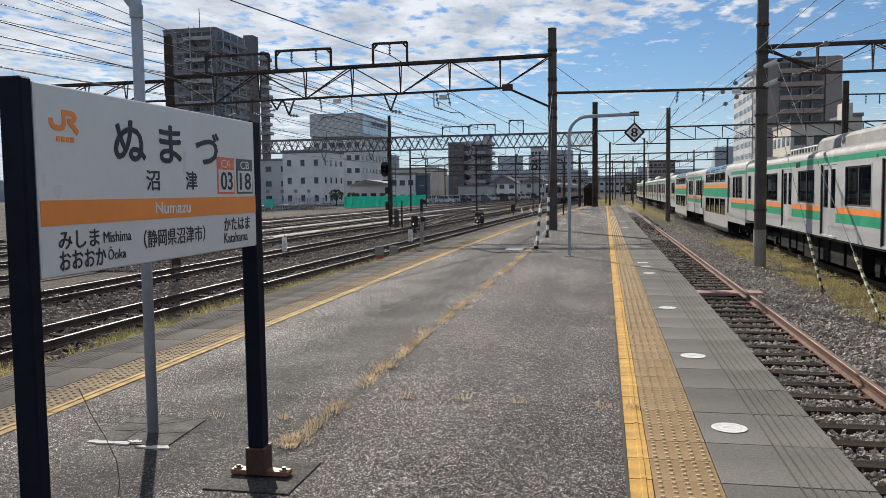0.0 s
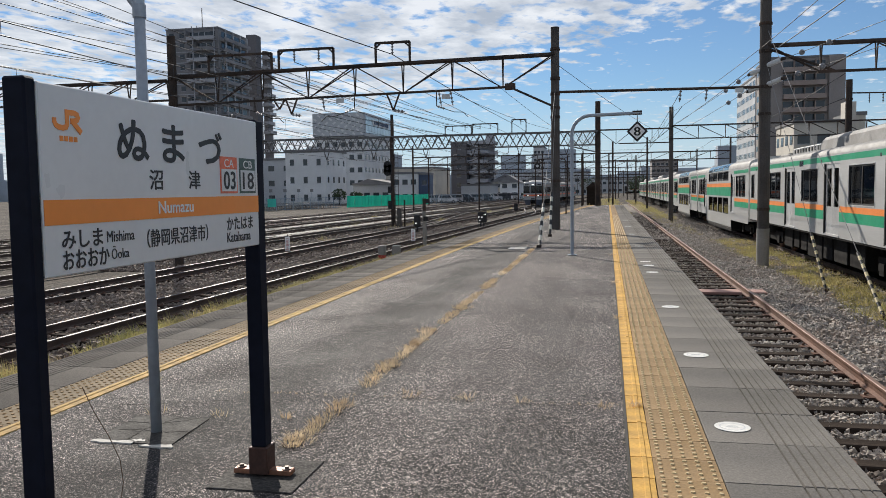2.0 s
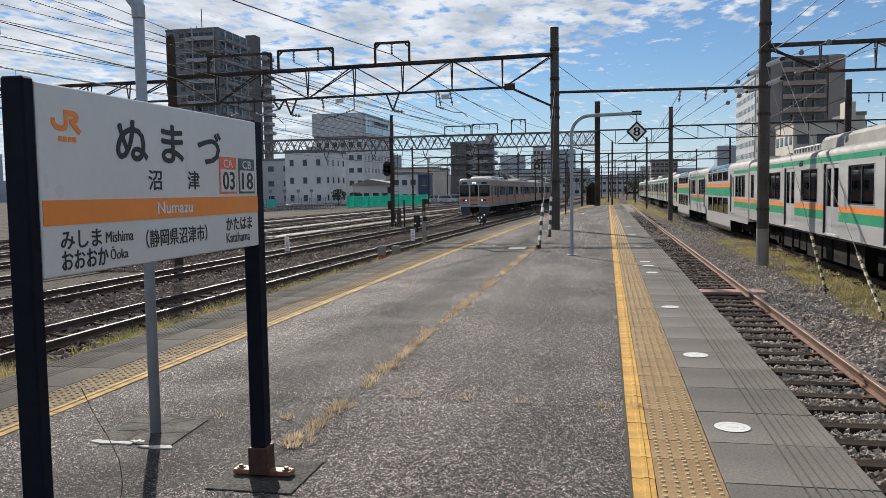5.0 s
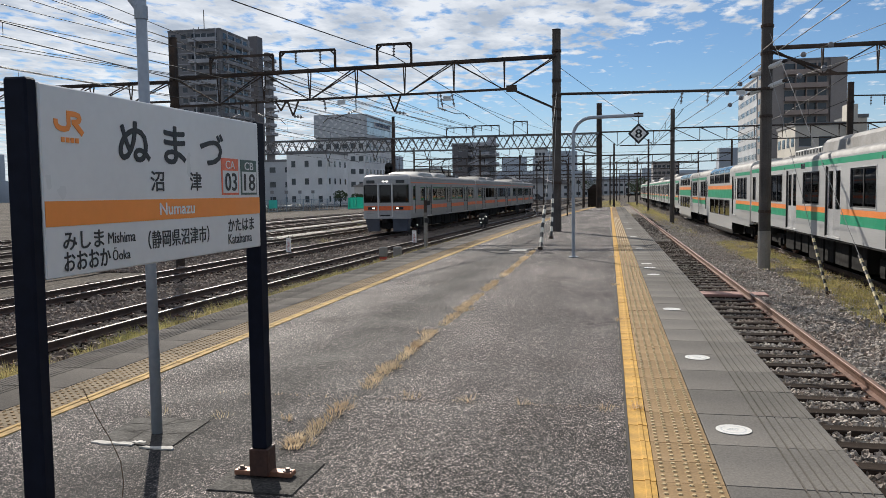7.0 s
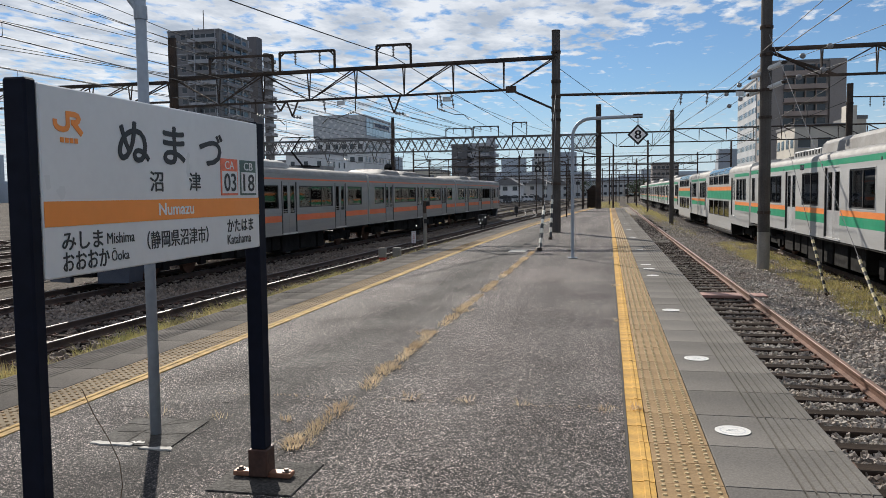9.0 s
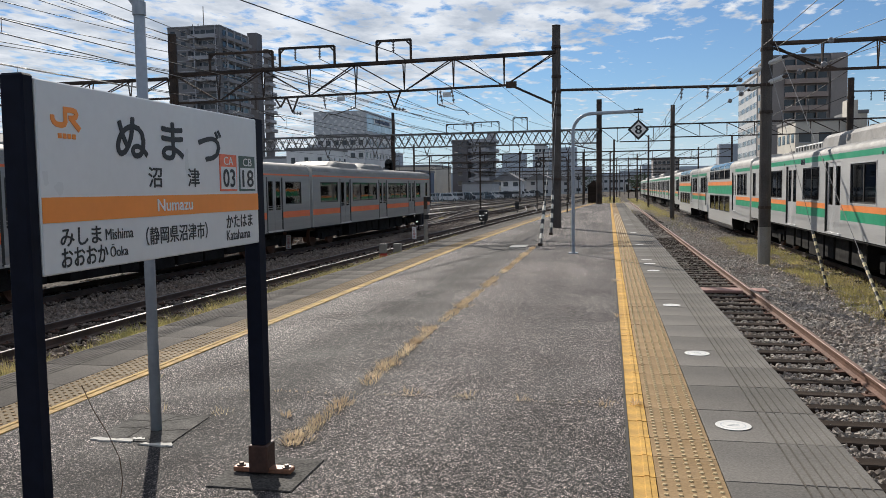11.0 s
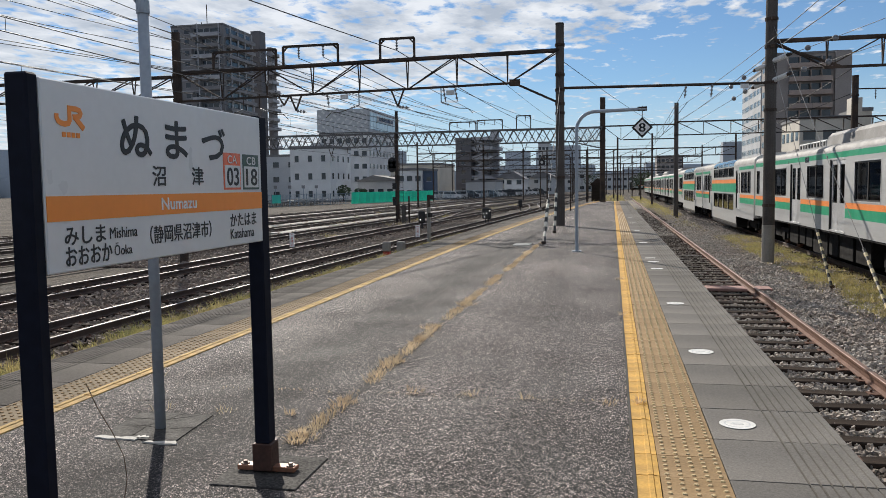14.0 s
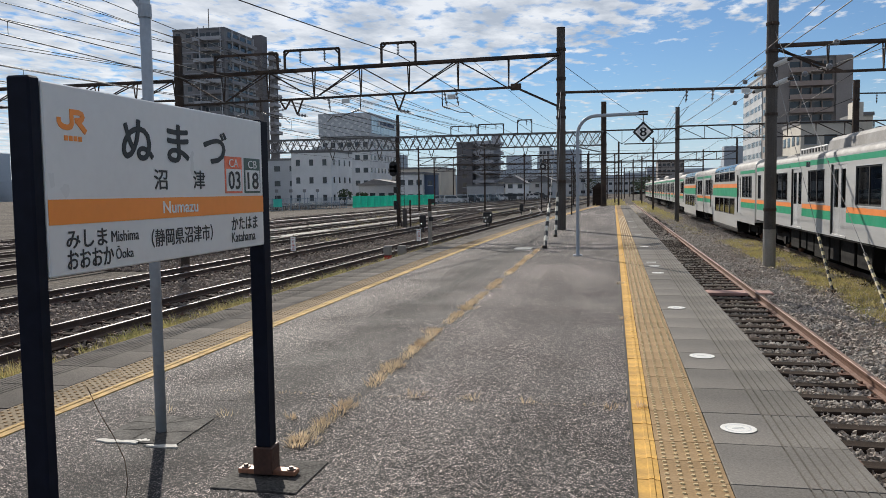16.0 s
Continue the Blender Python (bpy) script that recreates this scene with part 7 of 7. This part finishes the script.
vans = [build_car("carwhite", "white van parked beyond the yard fence"), build_car("cardark", "dark van parked beyond the yard fence"),
        build_car("carsilver", "silver van parked beyond the yard fence")]
used = [False] * 3
for i in range(44):
    k = (i * 7 // 3) % 3
    y = 163 + (i % 22) * 2.9
    m = pose(-32.0 - 5.2 * (i // 22) + 0.20 * (y - 165) + rnd.uniform(-0.5, 0.5), y, BED, 0, 0, rnd.choice((15, 195)) + rnd.uniform(-6, 6))
    if used[k]:
        copy_thing(vans[k], m)
    else:
        vans[k].matrix_basis = m
        used[k] = True

# ---- town behind the yard ----
GROUND = -1.3


def block(name, label, x0, x1, y0, y1, h, wall, floors, front, side, win=(1.2, 1.3), sill=0.9, roof="rooftile", parapet=0.5, start=0.0, west=False, first=0):
    """A building with its windows on the face towards the platform and one flank. front, side: windows per storey."""
    b = thing(name, label, "building")
    part("wall", boxes((x0, x1, y0, y1, GROUND, GROUND + h)), wall, b)
    part("roof", boxes((x0 - 0.15, x1 + 0.15, y0 - 0.15, y1 + 0.15, GROUND + h, GROUND + h + parapet)), wall if parapet > 0.6 else roof, b)
    fh = (h - start) / floors
    for f in range(first, floors):
        z = GROUND + start + fh * f + sill
        for i in range(front):
            xc = x0 + (x1 - x0) * (i + 0.5) / front
            w = part("window", boxes((xc - win[0] / 2, xc + win[0] / 2, y0 - 0.03, y0 + 0.05, z, z + win[1])), "housewin", b)
            part("frame", boxes((xc - win[0] / 2 - 0.08, xc + win[0] / 2 + 0.08, y0 - 0.08, y0 - 0.0, z - 0.12, z)), "towerpale", w)
        for i in range(side):
            yc = y0 + (y1 - y0) * (i + 0.5) / side
            xs = x0 if west else x1
            w = part("window", boxes((xs - 0.05, xs + 0.04, yc - win[0] / 2, yc + win[0] / 2, z, z + win[1])), "housewin", b)
    return b


def build_grey_tower():
    x0, x1, y0, y1, h = -133.1, -115.9, 230.0, 250.0, 52.8
    b = block("apartment_tower", "dark grey high-rise apartment block with balconies and outside stairs", x0, x1, y0, y1, h, "tower", 16, 5, 0, (1.5, 1.5), start=1.0)
    # dark slab on the wall gives the stair recess its shade by colour
    part("stair_recess", boxes((x0 + 0.1, x0 + 3.0, y0 - 0.25, y0 - 0.02, GROUND, GROUND + h - 3.5)), "towerdark", b, "dark panel standing for the shaded stair recess")
    for f in range(16):
        z = GROUND + 1.0 + 3.22 * f
        # balconies on the broad face, the long ones on every other pair of storeys
        xb = -125.6 if f % 2 else -123.1
        bal = part("balcony", boxes((xb, x1 - 0.6, y0 - 1.7, y0, z, z + 0.2)), "towerpale", b)
        part("parapet", boxes((xb, x1 - 0.6, y0 - 1.85, y0 - 1.7, z, z + 1.15)), "towerpale" if f % 2 else "tower", bal)
        part("side_parapet", boxes((xb - 0.15, xb, y0 - 1.7, y0, z, z + 2.9)), "tower", bal)
        part("recess_window", boxes((xb + 0.4, x1 - 1.2, y0 - 0.05, y0 - 0.01, z + 0.3, z + 2.5)), "housewin", bal)
        for k in range(3):
            part("mullion", boxes((xb + 1.4 + k * 1.9, xb + 1.6 + k * 1.9, y0 - 0.12, y0 - 0.06, z + 0.3, z + 2.5)), "towerpale", bal)
        part("string_course", boxes((x0 + 3.0, xb - 0.15, y0 - 0.12, y0, z - 0.1, z + 0.15)), "towerpale", b)
        # galleries along the flank
        g = part("gallery", boxes((x1, x1 + 1.6, y0 + 1, y1 - 0.5, z, z + 0.18)), "towerpale", b)
        part("parapet", boxes((x1 + 1.5, x1 + 1.65, y0 + 1, y1 - 0.5, z, z + 1.05)), "tower", g)
        for k in range(4):
            part("pier", boxes((x1 + 1.3, x1 + 1.6, y0 + 2 + k * 5, y0 + 2.3 + k * 5, z + 0.18, z + 3.2)), "towerpale", g)
        # thin dark sheet in place of the shade at the back of the gallery
        part("dark_recess", boxes((x1, x1 + 0.05, y0 + 2, y1 - 1.5, z + 1.2, z + 2.9)), "housewin", g)
    for xd in (-123.3, -116.3):
        part("downpipe", rods(((xd, y0 - 2.0, GROUND), (xd, y0 - 2.0, GROUND + h), 0.14), seg=6), "towerpale", b)
    b2 = thing("apartment_tower", "darker stair tower beside the high-rise with stacked balconies", "building")
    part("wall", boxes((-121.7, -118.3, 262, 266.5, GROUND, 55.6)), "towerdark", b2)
    for f in range(15):
        z = GROUND + 4.0 + 3.22 * f
        xe = -115.6 - 0.5 * (f % 2)
        bal = part("balcony", boxes((-118.6, xe, 266.6, 272, z, z + 0.2)), "towerpale", b2)
        part("parapet", boxes((xe - 0.3, xe, 266.6, 272, z, z + 1.2)), "towerpale", bal)
        part("front_parapet", boxes((-118.2, xe - 0.3, 266.5, 266.65, z, z + 1.2)), "towerpale", bal)
        part("wing_wall", boxes((-118.6, -117.0, 268, 272, z + 0.2, z + 3.2)), "tower", bal)
    for x, y, hh in ((-130, 240, 3), (-126, 236, 2.2), (-122, 232, 6.5)):
        part("roof_mast", rods(((x, y, 51.7), (x, y, 51.7 + hh), 0.12), seg=6), "polesteel", b)
    part("roof_plant", boxes((-129, -124, 236, 244, 51.9, 53.3)), "tower", b)


build_grey_tower()


def build_white_hall():
    b = block("office_building", "white office building with diamond-patterned top storeys and glazed flank", -85.7, -70.6, 230, 263, 18.9, "bwhite", 5, 6, 9, (1.4, 1.4))
    top = part("upper_block", boxes((-86.2, -70.2, 229.5, 263.5, 17.9, 24.7)), "bgrey", b, "grey patterned upper block")
    for i in range(13):
        for k in range(6):
            if (i + k) % 2 == 0:
                x, z = -85.4 + i * 1.2, 18.5 + k * 1.08
                bm = boxes((-0.5, 0.5, -0.1, 0.0, -0.26, 0.26))
                o = part("pattern_panel", bm, "bwhite", top)
                o.matrix_basis = pose(x, 229.5, z, 0, 35 if k % 4 < 2 else -35, 0)
    for i in range(10):
        part("curtain_pane", boxes((-70.2, -70.1, 231 + i * 3.1, 233.9 + i * 3.1, 18.7, 23.7)), "bglass", top)
    part("sign_panel", boxes((-70.1, -69.9, 238, 256, 21.5, 23.1)), "bwhite", top)
    for i in range(11):
        part("sign_bar", boxes((-69.9, -69.8, 239 + i * 1.5, 240 + i * 1.5, 21.8, 22.8)), "bnavy", top)


build_white_hall()
block("low_building", "low pale grey building behind the bicycle park", -84, -69.2, 172, 190, 10.0, "bgrey", 3, 4, 0, (1.4, 1.2))
w3 = block("low_building", "white three-storey house with small dark windows", -68.4, -59.3, 165, 179, 11.4, "bwhite", 3, 3, 4, (0.9, 1.3))
part("roof_tank", boxes((-64.5, -62.5, 168, 171, 10.1, 11.4)), "bgrey", w3)
s1 = block("shed", "long low shed with pale gabled roof behind the yard", -60, -48.5, 186, 200, 4.2, "bgrey", 1, 5, 0, (1.4, 1.5))
bm = bmesh.new()
prism(bm, [(-60.6, 2.9), (-47.9, 2.9), (-56, 4.4)], 185.5, 200.5)
part("gable_roof", bm, "rooftile", s1)
block("low_building", "beige panelled hall with round vents", -57.0, -43.8, 205, 225, 8.4, "bbeige", 1, 4, 0, (1.0, 1.0), sill=5.8)
block("low_building", "white two-storey house beside a navy annexe", -47.2, -41.4, 175, 186, 6.4, "bwhite", 2, 3, 0, (1.2, 1.1))
block("low_building", "small navy clad annexe with white-framed windows", -41.4, -38.8, 176, 179, 6.2, "bnavy", 2, 1, 0, (1.0, 1.0))
block("low_building", "low grey-brown warehouse behind parked vans", -39, -31, 216, 232, 3.8, "bgrey", 1, 0, 0)


def build_mid_tower():
    b = block("apartment_tower", "dark mid-rise apartment block with open zigzag stairs", -46.3, -41.6, 240, 256, 16.8, "towerdark", 6, 1, 0, (1.2, 1.2))
    part("wing", boxes((-41.6, -37.0, 246, 256, GROUND, 15.6)), "towerpale", b)
    for f in range(6):
        z = GROUND - 0.6 + 2.9 * f
        g = part("landing", boxes((-41.6, -35.2, 241.0, 246, z + 2.6, z + 2.8)), "towerpale", b)
        part("parapet", boxes((-41.6, -35.2, 240.9, 241.05, z + 2.6, z + 3.6)), "towerpale", g)
        bm = bmesh.new()
        bar(bm, (-41.2, 240.7, z), (-38.2, 240.7, z + 1.5), 0.15, 0.5)
        bar(bm, (-38.2, 240.7, z + 1.5), (-41.2, 240.7, z + 2.9), 0.15, 0.5)
        part("stair_flight", bm, "towerpale", b)
        bal = part("balcony", boxes((-37.0, -33.6, 244, 252, z + 2.6, z + 2.8)), "towerpale", b)
        part("parapet", boxes((-33.8, -33.6, 244, 252, z + 2.6, z + 3.6)), "towerpale", bal)
        part("back_wall", boxes((-37, -34.6, 249, 252, z + 2.8, z + 5.6)), "towerpale", bal)


build_mid_tower()


def house(x0, x1, y0, y1, h, rise, wall, label):
    b = block("house", label, x0, x1, y0, y1, h, wall, 2, 2, 0, (1.2, 1.0), parapet=0.1)
    bm = bmesh.new()
    prism(bm, [(x0 - 0.5, GROUND + h), (x1 + 0.5, GROUND + h), ((x0 + x1) / 2, GROUND + h + rise)], y0 - 0.5, y1 + 0.5)
    part("gable_roof", bm, "rooftile", b)
    return b


house(-33, -26, 235, 246, 5.0, 2.2, "bbeige", "two-storey house with dark gabled roof")
house(-27, -22, 205, 214, 4.4, 1.8, "bwhite", "two-storey pale house with dark gabled roof")
house(-25, -17, 250, 262, 5.0, 2.0, "bgrey", "two-storey grey house with dark gabled roof")
house(-20, -14, 300, 310, 5.0, 2.0, "bgrey", "two-storey grey house with dark gabled roof")
# far down the line the pale bgrey walls carry haze in their colour
block("low_building", "long low building far down the line, hazed by its pale colour", -40, -8, 330, 345, 9.0, "bgrey", 2, 12, 0, (1.6, 1.2))
block("office_building", "pale office slab far down the line", -34, -29, 380, 395, 22.0, "bgrey", 6, 3, 0)
block("apartment_tower", "brown-grey far apartment slab at the end of the line", 20.7, 32.9, 400, 415, 15.2, "brown_tower", 5, 6, 0, (1.4, 1.2))
block("low_building", "low far buildings past the platform's end", -8, 18, 420, 440, 7.5, "bgrey", 2, 10, 0, (1.6, 1.2))


def build_brown_tower():
    b = block("apartment_tower", "brown high-rise apartment block with stacked balconies", 38.3, 55.1, 210, 226, 33.2, "brown_tower", 10, 0, 0)
    for f in range(10):
        z = GROUND + 1.0 + 3.2 * f
        bal = part("balcony", boxes((41.5, 51.2, 208.6, 210, z, z + 0.2)), "brown_parapet", b)
        part("parapet", boxes((41.5, 51.2, 208.5, 208.65, z, z + 1.15)), "brown_parapet", bal)
        part("recess", boxes((41.6, 51.1, 209.93, 209.98, z + 0.2, z + 2.7)), "housewin", bal)
        for k in range(3):
            part("partition", boxes((43.9 + k * 2.4, 44.05 + k * 2.4, 208.7, 209.9, z + 0.2, z + 2.8)), "brown_parapet", bal)
    part("stair_core", boxes((51.8, 55.4, 208.9, 212, GROUND, 32.1)), "brown_tower", b)
    # long flank towards the line
    for f in range(10):
        z = GROUND + 1.0 + 3.2 * f
        for k in range(7):
            w = part("window", boxes((38.24, 38.3, 211 + k * 2.1, 212.5 + k * 2.1, z + 0.9, z + 2.3)), "housewin", b)
    b2 = block("apartment_tower", "pale rear wing of the brown high-rise with many small windows", 38.2, 46, 227, 258, 31.5, "bgrey", 10, 0, 14, (1.2, 1.4), west=True)


build_brown_tower()
h1 = block("low_building", "cream three-storey house with flat dark eaves behind the train", 25.3, 33.0, 120, 132, 11.2, "bcream", 3, 3, 4, (1.6, 1.3), west=True, parapet=0.4)
part("stair_tower", boxes((31.8, 33.1, 119.5, 122, GROUND, 12.6)), "bcream", h1)
block("low_building", "cream narrow house behind the train", 34.0, 35.6, 124, 134, 12.4, "bcream", 3, 1, 0, (0.9, 1.2))
pole("catenary_pole", 11.3, 42.0, -1.3, 6.3, 0.16, "polesteel", "dark catenary pole with cross arm behind the train", (5.4,))
bm = bmesh.new()
bar(bm, (11.3, 42, 5.7), (13.6, 42, 5.65), 0.06, 0.06)
for x in (12.2, 12.8, 13.4):
    insulator(bm, (x, 42, 5.65), (x, 42, 5.2), 0.05, 3)
tagged(part("cross_arm", bm, "polesteel"), "dark cross arm with three hanging insulators", "cross arm")


def build_far_belt():
    """A low skyline of roofs and trees, its haze put into the colour, that closes the view."""
    rnd = random.Random(21)
    V, F = [], []
    for i in range(640):
        a = radians(rnd.uniform(-75, 75))
        d = rnd.uniform(480, 900)
        x, y = math.sin(a) * d, math.cos(a) * d
        if -20 < x < 30 and y < 520:
            continue
        w, dd, h = rnd.uniform(10, 26), rnd.uniform(8, 16), rnd.uniform(7, 16) * (1 if rnd.random() < 0.9 else 2.0)
        k = len(V)
        for zz in (GROUND, GROUND + h):
            V += [(x - w / 2, y, zz), (x + w / 2, y, zz), (x + w / 2, y + dd, zz), (x - w / 2, y + dd, zz)]
        F += [(k, k + 1, k + 5, k + 4), (k + 1, k + 2, k + 6, k + 5), (k + 2, k + 3, k + 7, k + 6), (k + 3, k, k + 4, k + 7), (k + 4, k + 5, k + 6, k + 7)]
    tagged(mesh_object("town_skyline", V, F, "hazetown"), "low town roofs along the horizon, haze put into their colour", "backdrop", kind="structure")


build_far_belt()


def tree(x, y, h, r, seed, label):
    rnd = random.Random(seed)
    t = thing("tree", label, "tree", at=Matrix.Translation((x, y, GROUND)))
    bm = bmesh.new()
    rod(bm, (0, 0, 0), (0, 0, h * 0.5), 0.16, 8, 0.09)
    for i in range(5):
        a = i * 1.3
        rod(bm, (0, 0, h * 0.35), (math.cos(a) * r * 0.6, math.sin(a) * r * 0.6, h * 0.75), 0.06, 6, 0.02)
    part("trunk", bm, "sleeper", t)
    V, F = [], []
    for i in range(700):
        while True:
            p = Vector((rnd.uniform(-1, 1), rnd.uniform(-1, 1), rnd.uniform(-1, 1)))
            if p.length < 1 and noise.noise(p * 1.8 + Vector((seed, 0, 0))) > -0.15:
                break
        c = Vector((p.x * r, p.y * r, h * 0.68 + p.z * h * 0.36))
        u = Vector((rnd.gauss(0, 1), rnd.gauss(0, 1), rnd.gauss(0, 1))).normalized() * 0.16
        v = u.cross(Vector((rnd.gauss(0, 1), rnd.gauss(0, 1), rnd.gauss(0, 1)))).normalized() * 0.10
        k = len(V)
        V += [tuple(c - u), tuple(c + v), tuple(c + u), tuple(c - v)]
        F += [(k, k + 1, k + 2, k + 3)]
    mesh_object("crown", V, F, "foliage", t)


for i, (x, y, h, r) in enumerate(((-54, 158, 3.2, 1.6), (-51, 160, 2.6, 1.5), (6, 190, 5, 2.5), (9, 230, 6, 3),
                                  (-6, 260, 6, 3.2))):
    tree(x, y, h, r, i + 1, "small leafy green tree behind the yard")

# ---- platform edge pieces ----
X_EDGE = 1.177
JOINT = 3.735           # one joint of the paving; the rest follow every 0.6 m


def piece_mesh(name, build, *keys):
    bm = bmesh.new()
    build(bm)
    bmesh.ops.recalc_face_normals(bm, faces=bm.faces[:])
    me = bpy.data.meshes.new(name)
    bm.to_mesh(me)
    bm.free()
    for k in keys:
        me.materials.append(M[k])
    return me


def paver_shape(bm):
    """x from 0 at the inner side to 0.655 at the edge, grooved towards the edge."""
    out = [(0.0, -0.06), (0.0, -0.004), (0.004, 0.0)]
    for i in range(7):
        g = 0.335 + i * 0.046
        w = 0.011 if i < 2 else 0.009
        out += [(g - w / 2, 0.0), (g - w / 4, -0.014), (g + w / 4, -0.014), (g + w / 2, 0.0)]
    out += [(0.649, 0.0), (0.655, -0.006), (0.655, -0.06)]
    prism(bm, out, -0.2945, 0.2945)


def tactile_shape(bm):
    box(bm, 0.0, 0.298, -0.147, 0.147, -0.05, 0.0)
    for i in range(5):
        for j in range(5):
            rod(bm, (0.030 + i * 0.0595, -0.119 + j * 0.0595, -0.001), (0.030 + i * 0.0595, -0.119 + j * 0.0595, 0.0055), 0.013, 7, 0.0095, mat=1)


def tactile_plain_shape(bm):
    box(bm, 0.0, 0.298, -0.1485, 0.1485, -0.05, 0.0)
    for i in range(5):
        box(bm, 0.022 + i * 0.0595, 0.038 + i * 0.0595, -0.14, 0.14, 0.0, 0.003, mat=1)


def yellow_shape(bm):
    prism(bm, [(0.0, -0.05), (0.0, 0.0), (0.052, 0.001), (0.056, 0.006), (0.076, 0.006), (0.080, 0.001), (0.104, 0.0), (0.104, -0.05)], -0.146, 0.146)


PAVER = piece_mesh("paver", paver_shape, "paver")
PAVER_OLD = piece_mesh("paver", paver_shape, "paver_old")
TACTILE = piece_mesh("tactile_tile", tactile_shape, "tactile", "stud")
TACTILE_FAR = piece_mesh("tactile_tile", tactile_plain_shape, "tactile", "stud")
TACTILE_OLD = piece_mesh("tactile_tile", tactile_shape, "tactile_old", "tactile")
TACTILE_OLD_FAR = piece_mesh("tactile_tile", tactile_plain_shape, "tactile_old", "tactile")
YELLOW = piece_mesh("yellow_tile", yellow_shape, "yellow")
YELLOW_OLD = piece_mesh("yellow_tile", yellow_shape, "yellow_old")


def jit(a=0.0015):
    return random.uniform(-a, a)


def lay_edges():
    n0 = -14
    count = 0
    y = JOINT + 0.6 * n0
    while y < P_END - 0.6:
        yc = y + 0.3
        share("paver", PAVER, platform, pose(0.522 + jit(), yc, jit(0.001), jit(0.12), jit(0.12), jit(0.1)))
        l = left_edge(yc)
        turn = math.degrees(math.atan2(left_edge(yc + 0.3) - left_edge(yc - 0.3), 0.6))
        share("paver", PAVER_OLD, platform, pose(l + 0.655 + jit(), yc, jit(0.001), jit(0.12), jit(0.12), 180 - turn))
        y += 0.6
    y = JOINT + 0.6 * n0
    k = 0
    far = {"tactile": [], "yellow": []}
    while y < P_END - 0.6:
        yc = y + 0.15
        l = left_edge(yc)
        turn = math.degrees(math.atan2(left_edge(yc + 0.15) - left_edge(yc - 0.15), 0.3))
        near = k < 150
        for me, name, key, mr, ml in (
                (TACTILE if yc < 22 else TACTILE_FAR, "tactile_tile", "tactile", pose(0.218, yc, jit(0.0012), jit(0.1), jit(0.1), 0), pose(l + 0.959, yc, jit(0.0012), 0, 0, 180 - turn)),
                (YELLOW, "yellow_tile", "yellow", pose(0.110 + jit(), yc, jit(0.0015), jit(0.2), 0, jit(0.3)), pose(l + 1.067, yc, jit(0.0015), 0, 0, 180 - turn))):
            for m in (mr, ml):
                if near:
                    old = TACTILE_OLD if yc < 22 else TACTILE_OLD_FAR
                    if key == "yellow":
                        old = YELLOW_OLD
                    share(name, old if m is ml else me, platform, m)
                else:
                    far[key].append(m)
        y += 0.3
        k += 1
    for key, poses in far.items():
        bm = bmesh.new()
        for m in poses:
            b2 = bmesh.new()
            (box(b2, 0.0, 0.298, -0.1485, 0.1485, -0.05, 0.0) if key == "tactile" else box(b2, 0, 0.104, -0.1485, 0.1485, -0.05, 0.003))
            b2.transform(m)
            me = bpy.data.meshes.new("tmp")
            b2.to_mesh(me)
            b2.free()
            bm.from_mesh(me)
            bpy.data.meshes.remove(me)
        tagged(part("edge_paving", bm, key, platform), kind="stuff")


lay_edges()
part("edge_joint", boxes((0.094, 0.1085, -4.6, P_END - 0.7, -0.02, 0.0035)), "joint", platform)


def build_discs():
    d = thing("door_mark", "white painted boarding disc with faint grey ring on the paving", "floor marking", "boarding discs", at=Matrix.Translation((0.68, 4.62, 0.0035)))
    part("disc", rods(((0, 0, 0), (0, 0, 0.0015), 0.096), seg=32), "dotpaint", d)
    bm = bmesh.new()
    n = 32
    for r0, r1 in ((0.062, 0.070),):
        a = [bm.verts.new((r0 * math.cos(6.2832 * i / n), r0 * math.sin(6.2832 * i / n), 0.002)) for i in range(n)]
        b = [bm.verts.new((r1 * math.cos(6.2832 * i / n), r1 * math.sin(6.2832 * i / n), 0.002)) for i in range(n)]
        for i in range(n):
            bm.faces.new((a[i], b[i], b[(i + 1) % n], a[(i + 1) % n]))
    part("ring", bm, "greyprint", d)
    part("print_bar", boxes((-0.035, 0.035, -0.012, -0.004, 0.0015, 0.0025)), "greyprint", d)
    part("print_bar", boxes((-0.025, 0.030, 0.010, 0.016, 0.0015, 0.0025)), "greyprint", d)
    for y in (6.60, 9.26, 13.05, 14.2, 18.9, 23.7, 28.5, 33.4):
        copy_thing(d, pose(0.69, y, 0.0035, 0, 0, random.uniform(-20, 20)))
    tagged(part("floor_mark", boxes((0.58, 0.76, 14.9, 15.0, 0.002, 0.004)), "dotpaint"), "white painted bar on the paving", "floor marking")


build_discs()

# ---- what moves ----
HEAD_T = [0.0, 1.5, 2.5, 3.5, 4.2, 6.3, 7.0, 7.5, 8.0, 8.5, 9.0, 11.5, 12.5, 14.0, 16.0]
HEAD_Y = [153.0, 128.0, 111.7, 96.2, 85.6, 56.3, 46.8, 40.0, 33.2, 26.2, 19.3, -15.0, -28.2, -48.0, -74.4]


def car_pose(y):
    """A car whose leading end stands at y along the second running line."""
    ya, yb = y + 3.0, y + 16.6
    xa, xb = t2(ya), t2(yb)
    turn = math.atan2(xb - xa, yb - ya)
    return pose(xa - 3.0 * math.sin(turn), y, RAIL, 0, 0, -math.degrees(turn))


def motions():
    for i, car in enumerate(local_cars):
        rows = []
        for k in range(33):
            t = k * 0.5
            rows.append((t, car_pose(spline(t, HEAD_T, HEAD_Y) + 19.95 * i)))
        walk(car, rows)


motions()
